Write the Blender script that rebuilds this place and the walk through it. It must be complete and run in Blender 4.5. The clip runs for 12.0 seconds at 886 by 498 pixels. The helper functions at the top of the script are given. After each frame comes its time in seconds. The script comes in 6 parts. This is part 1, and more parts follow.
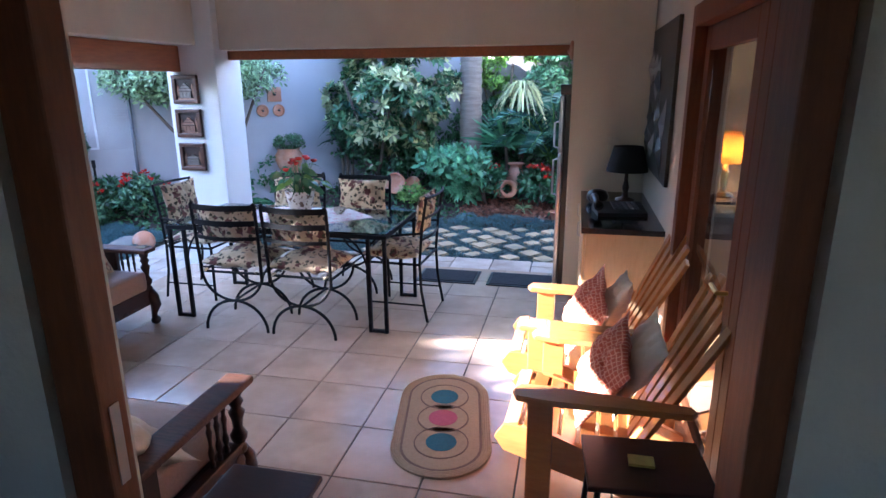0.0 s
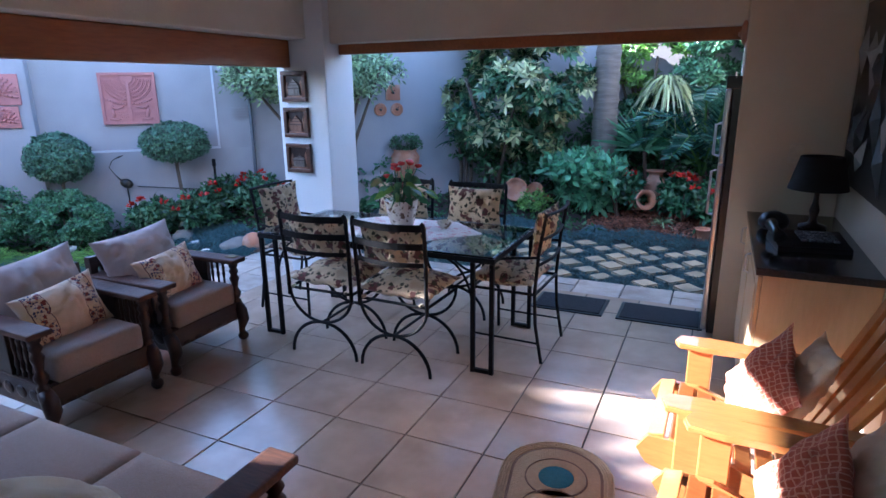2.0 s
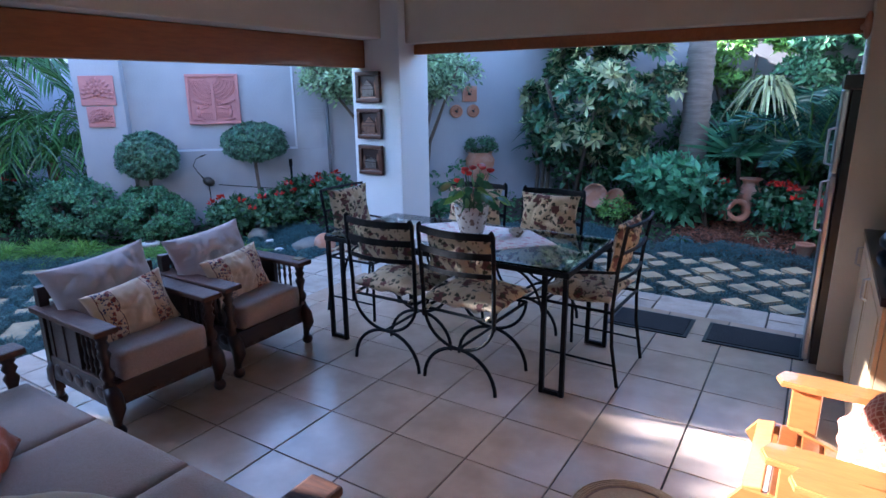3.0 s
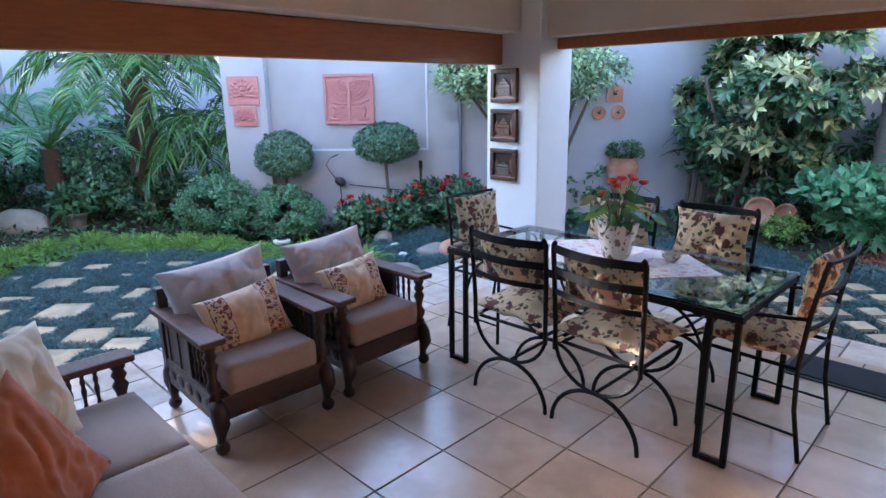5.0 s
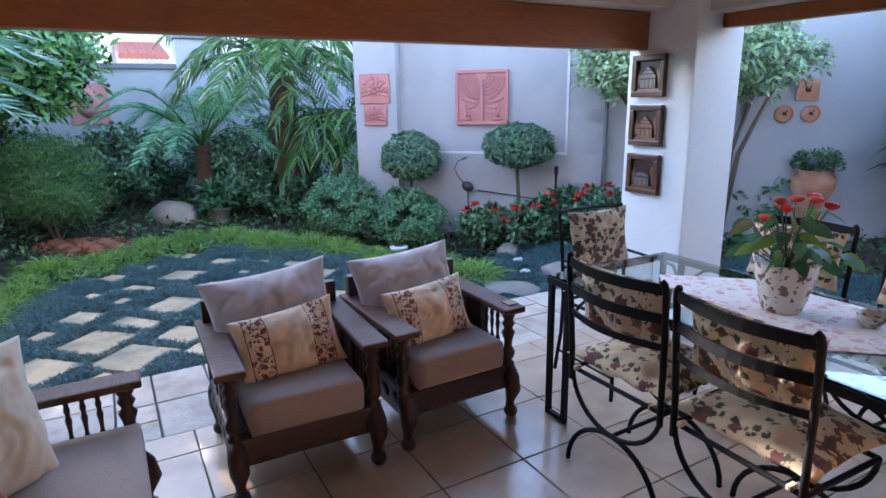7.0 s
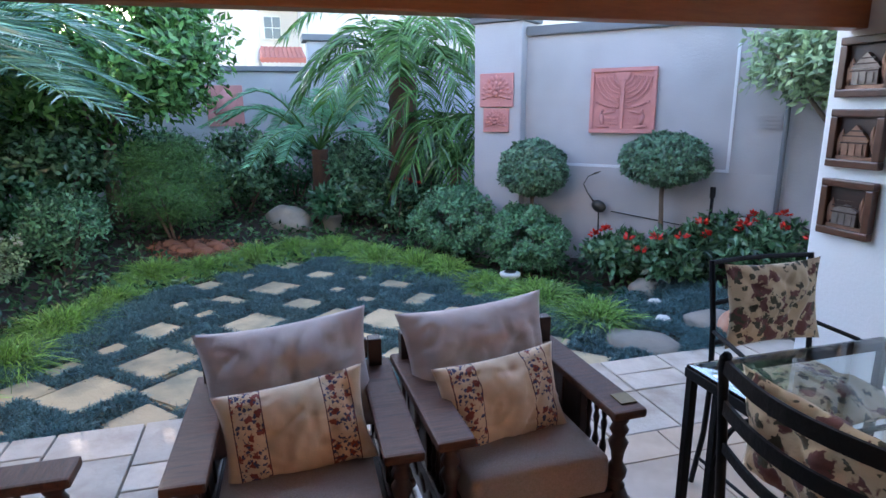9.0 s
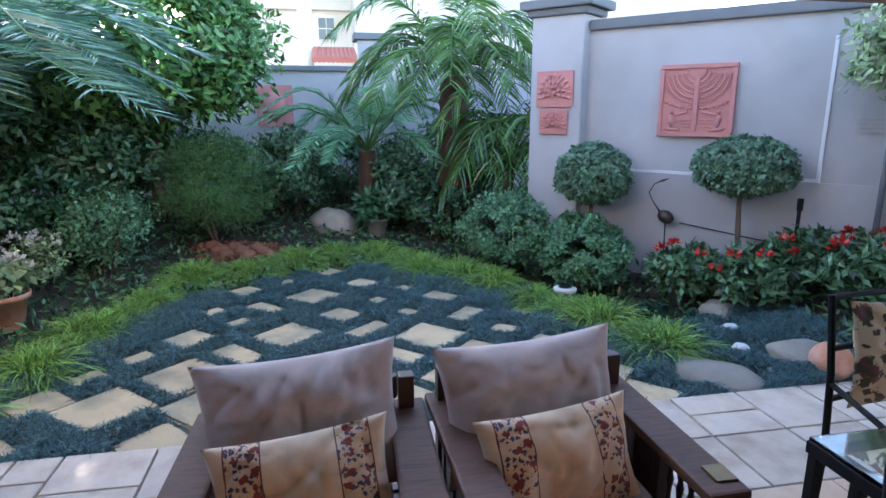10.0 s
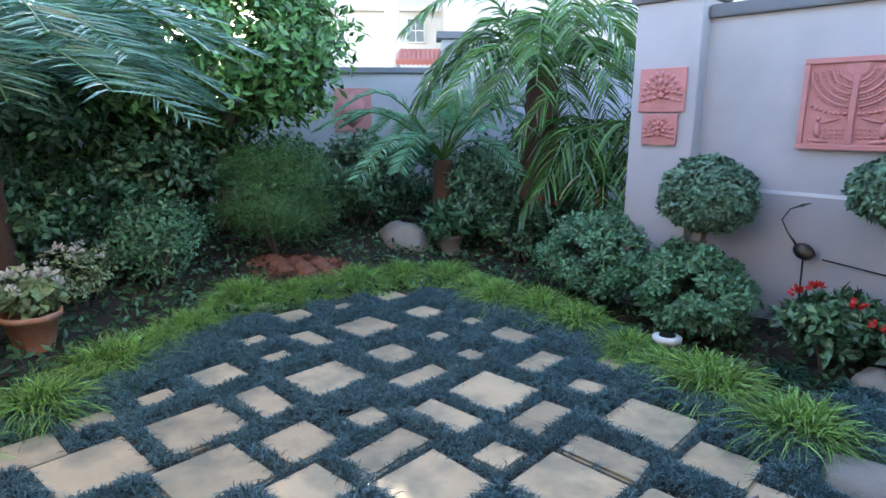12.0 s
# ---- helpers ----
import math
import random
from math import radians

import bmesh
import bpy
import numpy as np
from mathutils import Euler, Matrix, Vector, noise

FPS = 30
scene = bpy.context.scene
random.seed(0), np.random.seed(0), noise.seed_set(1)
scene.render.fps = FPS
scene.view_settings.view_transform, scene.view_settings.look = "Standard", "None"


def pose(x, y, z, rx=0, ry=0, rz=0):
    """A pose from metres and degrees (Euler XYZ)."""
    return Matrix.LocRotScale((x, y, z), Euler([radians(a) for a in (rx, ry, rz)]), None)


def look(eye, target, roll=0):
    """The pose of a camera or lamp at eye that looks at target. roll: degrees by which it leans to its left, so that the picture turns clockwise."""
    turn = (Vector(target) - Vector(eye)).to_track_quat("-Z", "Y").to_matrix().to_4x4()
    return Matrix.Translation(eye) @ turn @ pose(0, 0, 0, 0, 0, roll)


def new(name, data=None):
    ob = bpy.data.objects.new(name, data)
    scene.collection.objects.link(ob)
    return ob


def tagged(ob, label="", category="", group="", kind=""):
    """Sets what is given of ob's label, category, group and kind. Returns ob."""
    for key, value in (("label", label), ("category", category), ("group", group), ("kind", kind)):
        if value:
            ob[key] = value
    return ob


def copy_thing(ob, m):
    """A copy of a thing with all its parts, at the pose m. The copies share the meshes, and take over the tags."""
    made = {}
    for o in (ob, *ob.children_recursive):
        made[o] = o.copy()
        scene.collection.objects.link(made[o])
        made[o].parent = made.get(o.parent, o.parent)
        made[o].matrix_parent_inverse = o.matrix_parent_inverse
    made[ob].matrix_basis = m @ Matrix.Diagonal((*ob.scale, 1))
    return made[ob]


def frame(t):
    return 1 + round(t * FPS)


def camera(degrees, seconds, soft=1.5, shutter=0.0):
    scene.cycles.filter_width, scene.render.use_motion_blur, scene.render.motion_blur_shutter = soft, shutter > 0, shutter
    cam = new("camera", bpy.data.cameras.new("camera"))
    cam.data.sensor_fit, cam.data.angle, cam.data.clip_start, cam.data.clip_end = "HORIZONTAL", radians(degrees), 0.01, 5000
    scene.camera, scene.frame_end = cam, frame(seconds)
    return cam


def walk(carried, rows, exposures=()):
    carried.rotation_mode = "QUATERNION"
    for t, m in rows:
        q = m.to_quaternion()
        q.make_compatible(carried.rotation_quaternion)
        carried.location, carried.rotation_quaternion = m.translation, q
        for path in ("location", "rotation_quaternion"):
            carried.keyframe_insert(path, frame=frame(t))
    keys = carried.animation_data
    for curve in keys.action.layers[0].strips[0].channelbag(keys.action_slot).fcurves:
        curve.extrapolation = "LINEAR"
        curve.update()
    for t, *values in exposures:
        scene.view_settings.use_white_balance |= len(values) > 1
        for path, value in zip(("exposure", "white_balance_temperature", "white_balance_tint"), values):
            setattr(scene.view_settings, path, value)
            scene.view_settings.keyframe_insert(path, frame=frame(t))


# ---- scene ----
cam = camera(73.4, 12.0)
PATH = [
    (0, (1.027, -3.462, 1.745), (0.608, -1.581, 1.211), -0.3),
    (0.5, (0.982, -3.223, 1.74), (0.511, -1.356, 1.201), -0.3),
    (1, (0.944, -3.039, 1.728), (0.379, -1.197, 1.189), -0.5),
    (1.5, (0.904, -2.891, 1.71), (0.227, -1.087, 1.176), -0.6),
    (2, (0.876, -2.745, 1.702), (0.068, -0.994, 1.172), -0.7),
    (2.5, (0.847, -2.624, 1.695), (-0.072, -0.928, 1.171), -0.7),
    (3, (0.81, -2.549, 1.691), (-0.218, -0.915, 1.17), -0.7),
    (3.2, (0.786, -2.513, 1.684), (-0.284, -0.906, 1.164), -0.4),
    (4.8, (0.562, -2.237, 1.674), (-0.772, -0.836, 1.166), -1.1),
    (5, (0.526, -2.199, 1.671), (-0.837, -0.827, 1.159), -0.8),
    (5.5, (0.494, -2.021, 1.629), (-0.964, -0.748, 1.127), -0.9),
    (6, (0.463, -1.824, 1.601), (-1.085, -0.659, 1.106), -0.9),
    (6.5, (0.351, -1.634, 1.592), (-1.271, -0.572, 1.101), -0.9),
    (7, (0.22, -1.472, 1.585), (-1.469, -0.52, 1.097), -0.9),
    (7.2, (0.173, -1.398, 1.58), (-1.544, -0.492, 1.095), -1.0),
    (9, (-0.476, -0.876, 1.547), (-2.349, -0.35, 1.085), -0.4),
    (9.5, (-0.665, -0.828, 1.51), (-2.562, -0.383, 1.058), 0.0),
    (10, (-0.85, -0.767, 1.511), (-2.764, -0.403, 1.061), 0.0),
    (10.5, (-1.027, -0.705, 1.494), (-2.957, -0.429, 1.049), 0.2),
    (11, (-1.233, -0.627, 1.494), (-3.172, -0.425, 1.05), 0.3),
    (11.5, (-1.446, -0.555, 1.504), (-3.392, -0.42, 1.064), 0.4),
    (12, (-1.612, -0.5, 1.515), (-3.563, -0.44, 1.079), 0.2),
]
EXPOSURES = [(0, 3.85, 5250, 19), (1.5, 3.35, 5150, 18), (3, 3.0, 4950, 16), (5, 3.6, 5800, 17), (7, 3.5, 5850, 17), (9.5, 3.2, 6100, 16), (12, 3.2, 6250, 17)]
walk(cam, [(t, look(eye, target, roll)) for t, eye, target, roll in PATH], EXPOSURES)

# ---- light ----
SUN_EL, SUN_AZ = 18.5, 193.0          # degrees: height, and plan direction from which the sun comes (0 = +x, anticlockwise)
world = bpy.data.worlds.new("world")
scene.world = world
world.use_nodes = True
wn = world.node_tree
sky = wn.nodes.new("ShaderNodeTexSky")
sky.sky_type = "NISHITA"
sky.sun_disc = False
sky.sun_elevation = radians(SUN_EL)
sky.sun_rotation = radians(90 - SUN_AZ)
sky.air_density, sky.dust_density = 1.0, 0.6
wn.links.new(sky.outputs[0], wn.nodes["Background"].inputs[0])
wn.nodes["Background"].inputs[1].default_value = 0.15
sun = new("sun", bpy.data.lights.new("sun", "SUN"))
sun.data.energy, sun.data.angle, sun.data.color = 5.0, radians(0.53), (1.0, 0.90, 0.76)
sx, sy = math.cos(radians(SUN_AZ)), math.sin(radians(SUN_AZ))
sun.matrix_world = look((sx * 40, sy * 40, 40 * math.tan(radians(SUN_EL))), (0, 0, 0))


# ---- materials ----
def material(name, colour, rough=0.6, colour2=None, scale=8.0, mix=0.5, bump=0.0, bump_scale=40.0, metal=0.0,
             vary=0.0, stretch=(1, 1, 1), stain=None, stain_scale=1.2, spec=0.5, coat=0.0, rough2=None, sheen=0.0, island=0.0,
             through_light=0.0):
    """A surface: two colours mixed by noise, a large stain, relief, and a change from piece to piece."""
    m = bpy.data.materials.new(name)
    m.use_nodes = True
    t = m.node_tree
    b = t.nodes["Principled BSDF"]
    link = t.links.new
    co = t.nodes.new("ShaderNodeTexCoord")
    mp = t.nodes.new("ShaderNodeMapping")
    mp.inputs["Scale"].default_value = stretch
    link(co.outputs["Object"], mp.inputs["Vector"])
    info = t.nodes.new("ShaderNodeObjectInfo")
    add = t.nodes.new("ShaderNodeVectorMath")
    add.operation = "MULTIPLY_ADD"
    add.inputs[1].default_value = (7.1, 3.3, 5.7)
    cmb = t.nodes.new("ShaderNodeCombineXYZ")
    for k in range(3):
        link(info.outputs["Random"], cmb.inputs[k])
    link(cmb.outputs[0], add.inputs[0])
    link(mp.outputs[0], add.inputs[2])
    where = add.outputs[0]

    def noise_node(s, detail=5.0, r=0.6):
        n = t.nodes.new("ShaderNodeTexNoise")
        n.inputs["Scale"].default_value, n.inputs["Detail"].default_value, n.inputs["Roughness"].default_value = s, detail, r
        link(where, n.inputs["Vector"])
        return n.outputs["Fac"]

    def ramp(fac, lo, hi):
        r = t.nodes.new("ShaderNodeMapRange")
        r.inputs["From Min"].default_value, r.inputs["From Max"].default_value = lo, hi
        link(fac, r.inputs["Value"])
        return r.outputs[0]

    def blend(fac, a, bcol, kind="MIX"):
        n = t.nodes.new("ShaderNodeMix")
        n.data_type, n.blend_type = "RGBA", kind
        if isinstance(fac, float):
            n.inputs[0].default_value = fac
        else:
            link(fac, n.inputs[0])
        for k, v in ((6, a), (7, bcol)):
            if isinstance(v, tuple):
                n.inputs[k].default_value = (*v, 1)
            else:
                link(v, n.inputs[k])
        return n.outputs[2]

    c2 = colour2 or tuple(v * 0.72 for v in colour)
    fine = noise_node(scale)
    out = blend(ramp(fine, 0.5 - mix * 0.5, 0.5 + mix * 0.5), c2, colour)
    if stain:
        out = blend(ramp(noise_node(stain_scale, 3.0), 0.48, 0.72), out, stain)
    for amount, source in ((vary, info.outputs["Random"]), (island, None)):
        if amount:
            if source is None:
                source = t.nodes.new("ShaderNodeNewGeometry").outputs["Random Per Island"]
            h = t.nodes.new("ShaderNodeHueSaturation")
            v = t.nodes.new("ShaderNodeMapRange")
            v.inputs["To Min"].default_value, v.inputs["To Max"].default_value = 1 - amount, 1 + amount
            link(source, v.inputs["Value"])
            link(v.outputs[0], h.inputs["Value"])
            link(out, h.inputs["Color"])
            out = h.outputs[0]
    link(out, b.inputs["Base Color"])
    if rough2 is not None:
        r = t.nodes.new("ShaderNodeMapRange")
        r.inputs["To Min"].default_value, r.inputs["To Max"].default_value = rough, rough2
        link(noise_node(scale * 0.6), r.inputs["Value"])
        link(r.outputs[0], b.inputs["Roughness"])
    else:
        b.inputs["Roughness"].default_value = rough
    b.inputs["Metallic"].default_value = metal
    b.inputs["Specular IOR Level"].default_value = spec
    b.inputs["Coat Weight"].default_value = coat
    b.inputs["Sheen Weight"].default_value = sheen
    if through_light:
        tr = t.nodes.new("ShaderNodeBsdfTranslucent")
        link(out, tr.inputs["Color"])
        mx = t.nodes.new("ShaderNodeMixShader")
        mx.inputs[0].default_value = through_light
        link(b.outputs[0], mx.inputs[1])
        link(tr.outputs[0], mx.inputs[2])
        link(mx.outputs[0], t.nodes["Material Output"].inputs["Surface"])
    if bump:
        n = t.nodes.new("ShaderNodeBump")
        n.inputs["Strength"].default_value, n.inputs["Distance"].default_value = bump, 0.01
        link(noise_node(bump_scale, 6.0), n.inputs["Height"])
        link(n.outputs[0], b.inputs["Normal"])
    return m


def glass(name, colour=(0.85, 0.93, 0.92), rough=0.0):
    m = bpy.data.materials.new(name)
    m.use_nodes = True
    b = m.node_tree.nodes["Principled BSDF"]
    b.inputs["Base Color"].default_value = (*colour, 1)
    b.inputs["Transmission Weight"].default_value, b.inputs["Roughness"].default_value, b.inputs["IOR"].default_value = 1.0, rough, 1.45
    return m


M_plaster_in = material("plaster_inside", (0.66, 0.60, 0.50), 0.85, (0.60, 0.545, 0.45), 3.0, 0.6, 0.25, 60, stain=(0.56, 0.50, 0.41))
M_plaster_pier = material("plaster_pier", (0.74, 0.74, 0.73), 0.8, (0.69, 0.69, 0.68), 3.0, 0.6, 0.25, 55)
M_garden_wall = material("garden_wall_paint", (0.39, 0.375, 0.385), 0.85, (0.35, 0.335, 0.34), 2.2, 0.7, 0.3, 45, stain=(0.30, 0.29, 0.29), stain_scale=0.9)
M_coping = material("coping_paint", (0.15, 0.155, 0.17), 0.8, (0.115, 0.12, 0.13), 4.0, 0.6, 0.3, 40)
M_groove = material("groove_paint", (0.62, 0.62, 0.64), 0.8, (0.55, 0.55, 0.57), 6.0, 0.6, 0.1, 50)
M_tile = material("floor_tile", (0.58, 0.43, 0.315), 0.13, (0.46, 0.335, 0.24), 4.5, 0.5, 0.06, 30, vary=0.06, stain=(0.42, 0.30, 0.215), stain_scale=3.0, rough2=0.27, spec=0.6)
M_grout = material("grout", (0.13, 0.115, 0.10), 0.9, None, 20, 0.5, 0.3, 80)
M_paver = material("stone_paver", (0.55, 0.465, 0.385), 0.85, (0.42, 0.35, 0.285), 6.0, 0.6, 0.6, 35, vary=0.14, stain=(0.36, 0.28, 0.22), stain_scale=4.0)
M_step = material("sandstone_slab", (0.50, 0.385, 0.235), 0.85, (0.38, 0.295, 0.18), 5.0, 0.6, 0.5, 30, vary=0.16, stain=(0.22, 0.20, 0.135), stain_scale=3.0)
M_soil = material("soil", (0.06, 0.045, 0.033), 0.95, (0.03, 0.024, 0.018), 9.0, 0.6, 0.8, 40)
M_ground = material("ground_beyond", (0.10, 0.095, 0.075), 0.95, (0.06, 0.06, 0.045), 2.0, 0.6, 0.5, 20)
M_wood_beam = material("stained_beam_wood", (0.36, 0.125, 0.038), 0.42, (0.24, 0.08, 0.025), 6.0, 0.5, 0.12, 30, stretch=(9, 1.2, 9), coat=0.15)
M_wood_dark = material("dark_oak", (0.045, 0.016, 0.009), 0.42, (0.020, 0.008, 0.005), 9.0, 0.6, 0.15, 40, stretch=(2, 8, 8), spec=0.4, coat=0.08)
M_wood_arm = material("worn_oak_arm", (0.125, 0.047, 0.022), 0.5, (0.028, 0.010, 0.006), 9.0, 0.6, 0.2, 40, stretch=(1.2, 9, 9), spec=0.35, rough2=0.65)
M_wood_door = material("door_wood", (0.22, 0.075, 0.028), 0.5, (0.12, 0.04, 0.016), 7.0, 0.6, 0.12, 40, stretch=(9, 9, 1.2), spec=0.3)
M_pine = material("varnished_pine", (0.55, 0.235, 0.062), 0.33, (0.42, 0.16, 0.04), 7.0, 0.6, 0.1, 30, stretch=(1.5, 8, 8), coat=0.8, vary=0.08)
M_cabinet = material("cabinet_maple", (0.62, 0.46, 0.27), 0.45, (0.54, 0.385, 0.215), 6.0, 0.5, 0.06, 30, stretch=(8, 8, 1.2))
M_granite = material("black_granite", (0.018, 0.018, 0.02), 0.12, (0.05, 0.05, 0.055), 130.0, 0.3, 0.0)
M_iron = material("black_iron", (0.007, 0.0075, 0.009), 0.6, (0.005, 0.005, 0.006), 14.0, 0.6, 0.25, 90, spec=0.18)
M_glass = glass("table_glass")
M_pane = glass("window_glass", (0.9, 0.95, 0.95))
M_black = material("black_plastic", (0.006, 0.006, 0.007), 0.3, None, 20, 0.5)
M_steel = material("steel", (0.50, 0.51, 0.53), 0.28, (0.43, 0.44, 0.46), 20, 0.5, metal=0.9)
M_dark_room = material("room_paint", (0.30, 0.26, 0.21), 0.9, None, 3.0, 0.5, 0.2, 40)
M_terra = material("terracotta", (0.50, 0.22, 0.125), 0.8, (0.40, 0.165, 0.09), 7.0, 0.6, 0.35, 50, stain=(0.55, 0.33, 0.24), stain_scale=5.0)
M_terra_pink = material("pink_terracotta_relief", (0.51, 0.215, 0.195), 0.8, (0.41, 0.165, 0.15), 8.0, 0.6, 0.35, 60)
M_mat = material("rubber_mat", (0.016, 0.017, 0.020), 0.9, (0.010, 0.010, 0.012), 60, 0.5, 0.5, 120)


# ---- building helpers ----
def mesh_of(name, bm, *mats):
    me = bpy.data.meshes.new(name)
    bm.to_mesh(me)
    bm.free()
    for m in mats:
        me.materials.append(m)
    return me


def smooth(me, on=True):
    me.polygons.foreach_set("use_smooth", [on] * len(me.polygons))
    return me


def part(name, bm, mat, parent=None, label="", soft=False):
    """One mesh object under a thing (or at top level)."""
    me = mesh_of(name, bm, *(mat if isinstance(mat, (list, tuple)) else (mat,)))
    if soft:
        smooth(me)
    ob = new(name, me)
    ob.parent = parent
    return tagged(ob, label)


def thing(name, m, label, category, group=""):
    ob = new(name)
    ob.matrix_basis = m
    ob.empty_display_size = 0.1
    return tagged(ob, label, category, group)


def box(bm, x0, x1, y0, y1, z0, z1, bevel=0.0, m=None):
    r = bmesh.ops.create_cube(bm, size=1)
    vs = r["verts"]
    bmesh.ops.scale(bm, vec=(x1 - x0, y1 - y0, z1 - z0), verts=vs)
    bmesh.ops.translate(bm, vec=((x0 + x1) / 2, (y0 + y1) / 2, (z0 + z1) / 2), verts=vs)
    if bevel:
        es = list({e for v in vs for e in v.link_edges})
        r = bmesh.ops.bevel(bm, geom=es, offset=bevel, segments=2, affect="EDGES", profile=0.6)
        vs = list({v for f in r["faces"] for v in f.verts} | {v for v in vs if v.is_valid})
    if m is not None:
        bmesh.ops.transform(bm, matrix=m, verts=vs)
    return vs


def boxed(*a, **k):
    bm = bmesh.new()
    box(bm, *a, **k)
    return bm


def lathe(bm, profile, n=20, m=None, closed=True):
    """A turned shape from (radius, height) pairs."""
    rings = []
    for r, z in profile:
        rings.append([bm.verts.new((r * math.cos(2 * math.pi * k / n), r * math.sin(2 * math.pi * k / n), z)) for k in range(n)])
    for a, b in zip(rings, rings[1:]):
        for k in range(n):
            bm.faces.new((a[k], a[(k + 1) % n], b[(k + 1) % n], b[k]))
    if closed:
        bm.faces.new(rings[0][::-1])
        bm.faces.new(rings[-1])
    vs = [v for r in rings for v in r]
    if m is not None:
        bmesh.ops.transform(bm, matrix=m, verts=vs)
    return vs


def tube(bm, pts, radius, n=8, closed=False):
    """A round bar along points; radius is a number or one for each point."""
    pts = [Vector(p) for p in pts]
    rad = radius if isinstance(radius, (list, tuple)) else [radius] * len(pts)
    rings, last = [], None
    for k, p in enumerate(pts):
        a, b = pts[max(k - 1, 0)], pts[min(k + 1, len(pts) - 1)]
        if closed:
            a, b = pts[k - 1], pts[(k + 1) % len(pts)]
        d = (b - a).normalized()
        u = last - d * last.dot(d) if last is not None else d.orthogonal()
        if u.length < 1e-4:
            u = d.orthogonal()
        u.normalize()
        last = u
        w = d.cross(u)
        rings.append([bm.verts.new(p + rad[k] * (u * math.cos(2 * math.pi * j / n) + w * math.sin(2 * math.pi * j / n))) for j in range(n)])
    pairs = list(zip(rings, rings[1:]))
    if closed:
        pairs.append((rings[-1], rings[0]))
    for a, b in pairs:
        for j in range(n):
            bm.faces.new((a[j], a[(j + 1) % n], b[(j + 1) % n], b[j]))
    if not closed:
        bm.faces.new(rings[0][::-1])
        bm.faces.new(rings[-1])


def tubed(pts, radius, n=8, closed=False):
    bm = bmesh.new()
    tube(bm, pts, radius, n, closed)
    return bm


def prism(bm, outline, z0, z1, m=None):
    """An upright block over a plan outline (anticlockwise)."""
    lo = [bm.verts.new((x, y, z0)) for x, y in outline]
    hi = [bm.verts.new((x, y, z1)) for x, y in outline]
    bm.faces.new(lo[::-1])
    bm.faces.new(hi)
    for k in range(len(outline)):
        j = (k + 1) % len(outline)
        bm.faces.new((lo[k], lo[j], hi[j], hi[k]))
    if m is not None:
        bmesh.ops.transform(bm, matrix=m, verts=lo + hi)
    return lo + hi


def slab(name, x0, x1, y0, y1, z0, z1, mat, bevel=0.0, parent=None):
    return tagged(part(name, boxed(x0, x1, y0, y1, z0, z1, bevel=bevel), mat, parent), kind="" if parent else "structure")


def wall_between(name, a, b, z0, z1, thick, mat):
    """A straight wall whose seen face runs from a to b; its thickness lies to the left of a -> b."""
    a, b = Vector(a), Vector(b)
    d = (b - a).normalized()
    n = Vector((-d.y, d.x)) * thick
    bm = bmesh.new()
    prism(bm, [a, b, b + n, a + n], z0, z1)
    return tagged(part(name, bm, mat), kind="structure")


# ---- the large structure ----
T = 0.42
CEIL = 2.62
PIER_X0, PIER_X1, PIER_Y0, PIER_Y1 = -2.76, -2.24, 1.65, 2.08
HEAD_Z = 2.06
DOOR_X0, DOOR_X1, DOOR_Y0, DOOR_Y1 = 0.05, 1.36, -2.62, -2.42
# ground in one sheet that reaches the horizon
bm = bmesh.new()
prism(bm, [(-600, -600), (600, -600), (600, 600), (-600, 600)], -0.5, -0.17)
tagged(part("ground", bm, M_ground), "trodden bare earth round the house", kind="structure")
floor = slab("floor", -2.74, 1.56, DOOR_Y0, 2.06, -0.3, -0.008, M_grout)
paving = slab("patio_paving", -3.55, 1.4, -3.4, 2.45, -0.3, -0.035, M_grout)
# pier at the corner, heads over the openings, walls of the porch
slab("pier_corner", PIER_X0, PIER_X1, PIER_Y0, PIER_Y1, -0.05, CEIL, M_plaster_pier, 0.012)
slab("wall_head_back", PIER_X1, 0.97, 1.74, 2.06, HEAD_Z, CEIL, M_plaster_in, 0.01)
slab("wall_head_side", PIER_X0 + 0.06, -2.42, DOOR_Y1 + 0.002, PIER_Y0, 2.10, CEIL, M_plaster_in, 0.01)
# unseen wall piece added to keep the low sun off the sofa
slab("wall_pier_side", PIER_X0 + 0.02, -2.42, DOOR_Y1 + 0.002, -2.10, -0.05, 2.097, M_plaster_in, 0.01)
slab("wall_pier_end", 0.97, 1.56, 1.46, 2.08, -0.05, CEIL, M_plaster_in, 0.012)
slab("ceiling", -2.9, 1.75, DOOR_Y0, 2.2, CEIL, CEIL + 0.15, M_plaster_in)
slab("roof", -3.05, 4.2, -6.2, 2.3, CEIL + 0.16, CEIL + 0.4, M_coping)
slab("wall_door_a", -2.76, DOOR_X0 - 0.002, DOOR_Y0, DOOR_Y1, -0.05, CEIL, M_plaster_in)
slab("wall_door_b", DOOR_X1, 1.75, DOOR_Y0, DOOR_Y1, -0.05, CEIL, M_plaster_in)
slab("wall_door_head", DOOR_X0 - 0.001, DOOR_X1 - 0.001, DOOR_Y0, DOOR_Y1, 2.12, CEIL, M_plaster_in)
# the wall with the glazed door
GD0, GD1 = -2.34, -0.22
slab("wall_right_a", 1.57, 1.75, DOOR_Y1, GD0, -0.05, CEIL, M_plaster_in)
slab("wall_right_b", 1.57, 1.75, GD1, 2.08, -0.05, CEIL, M_plaster_in)
slab("wall_right_head", 1.57, 1.75, GD0, GD1, 2.1, CEIL, M_plaster_in)
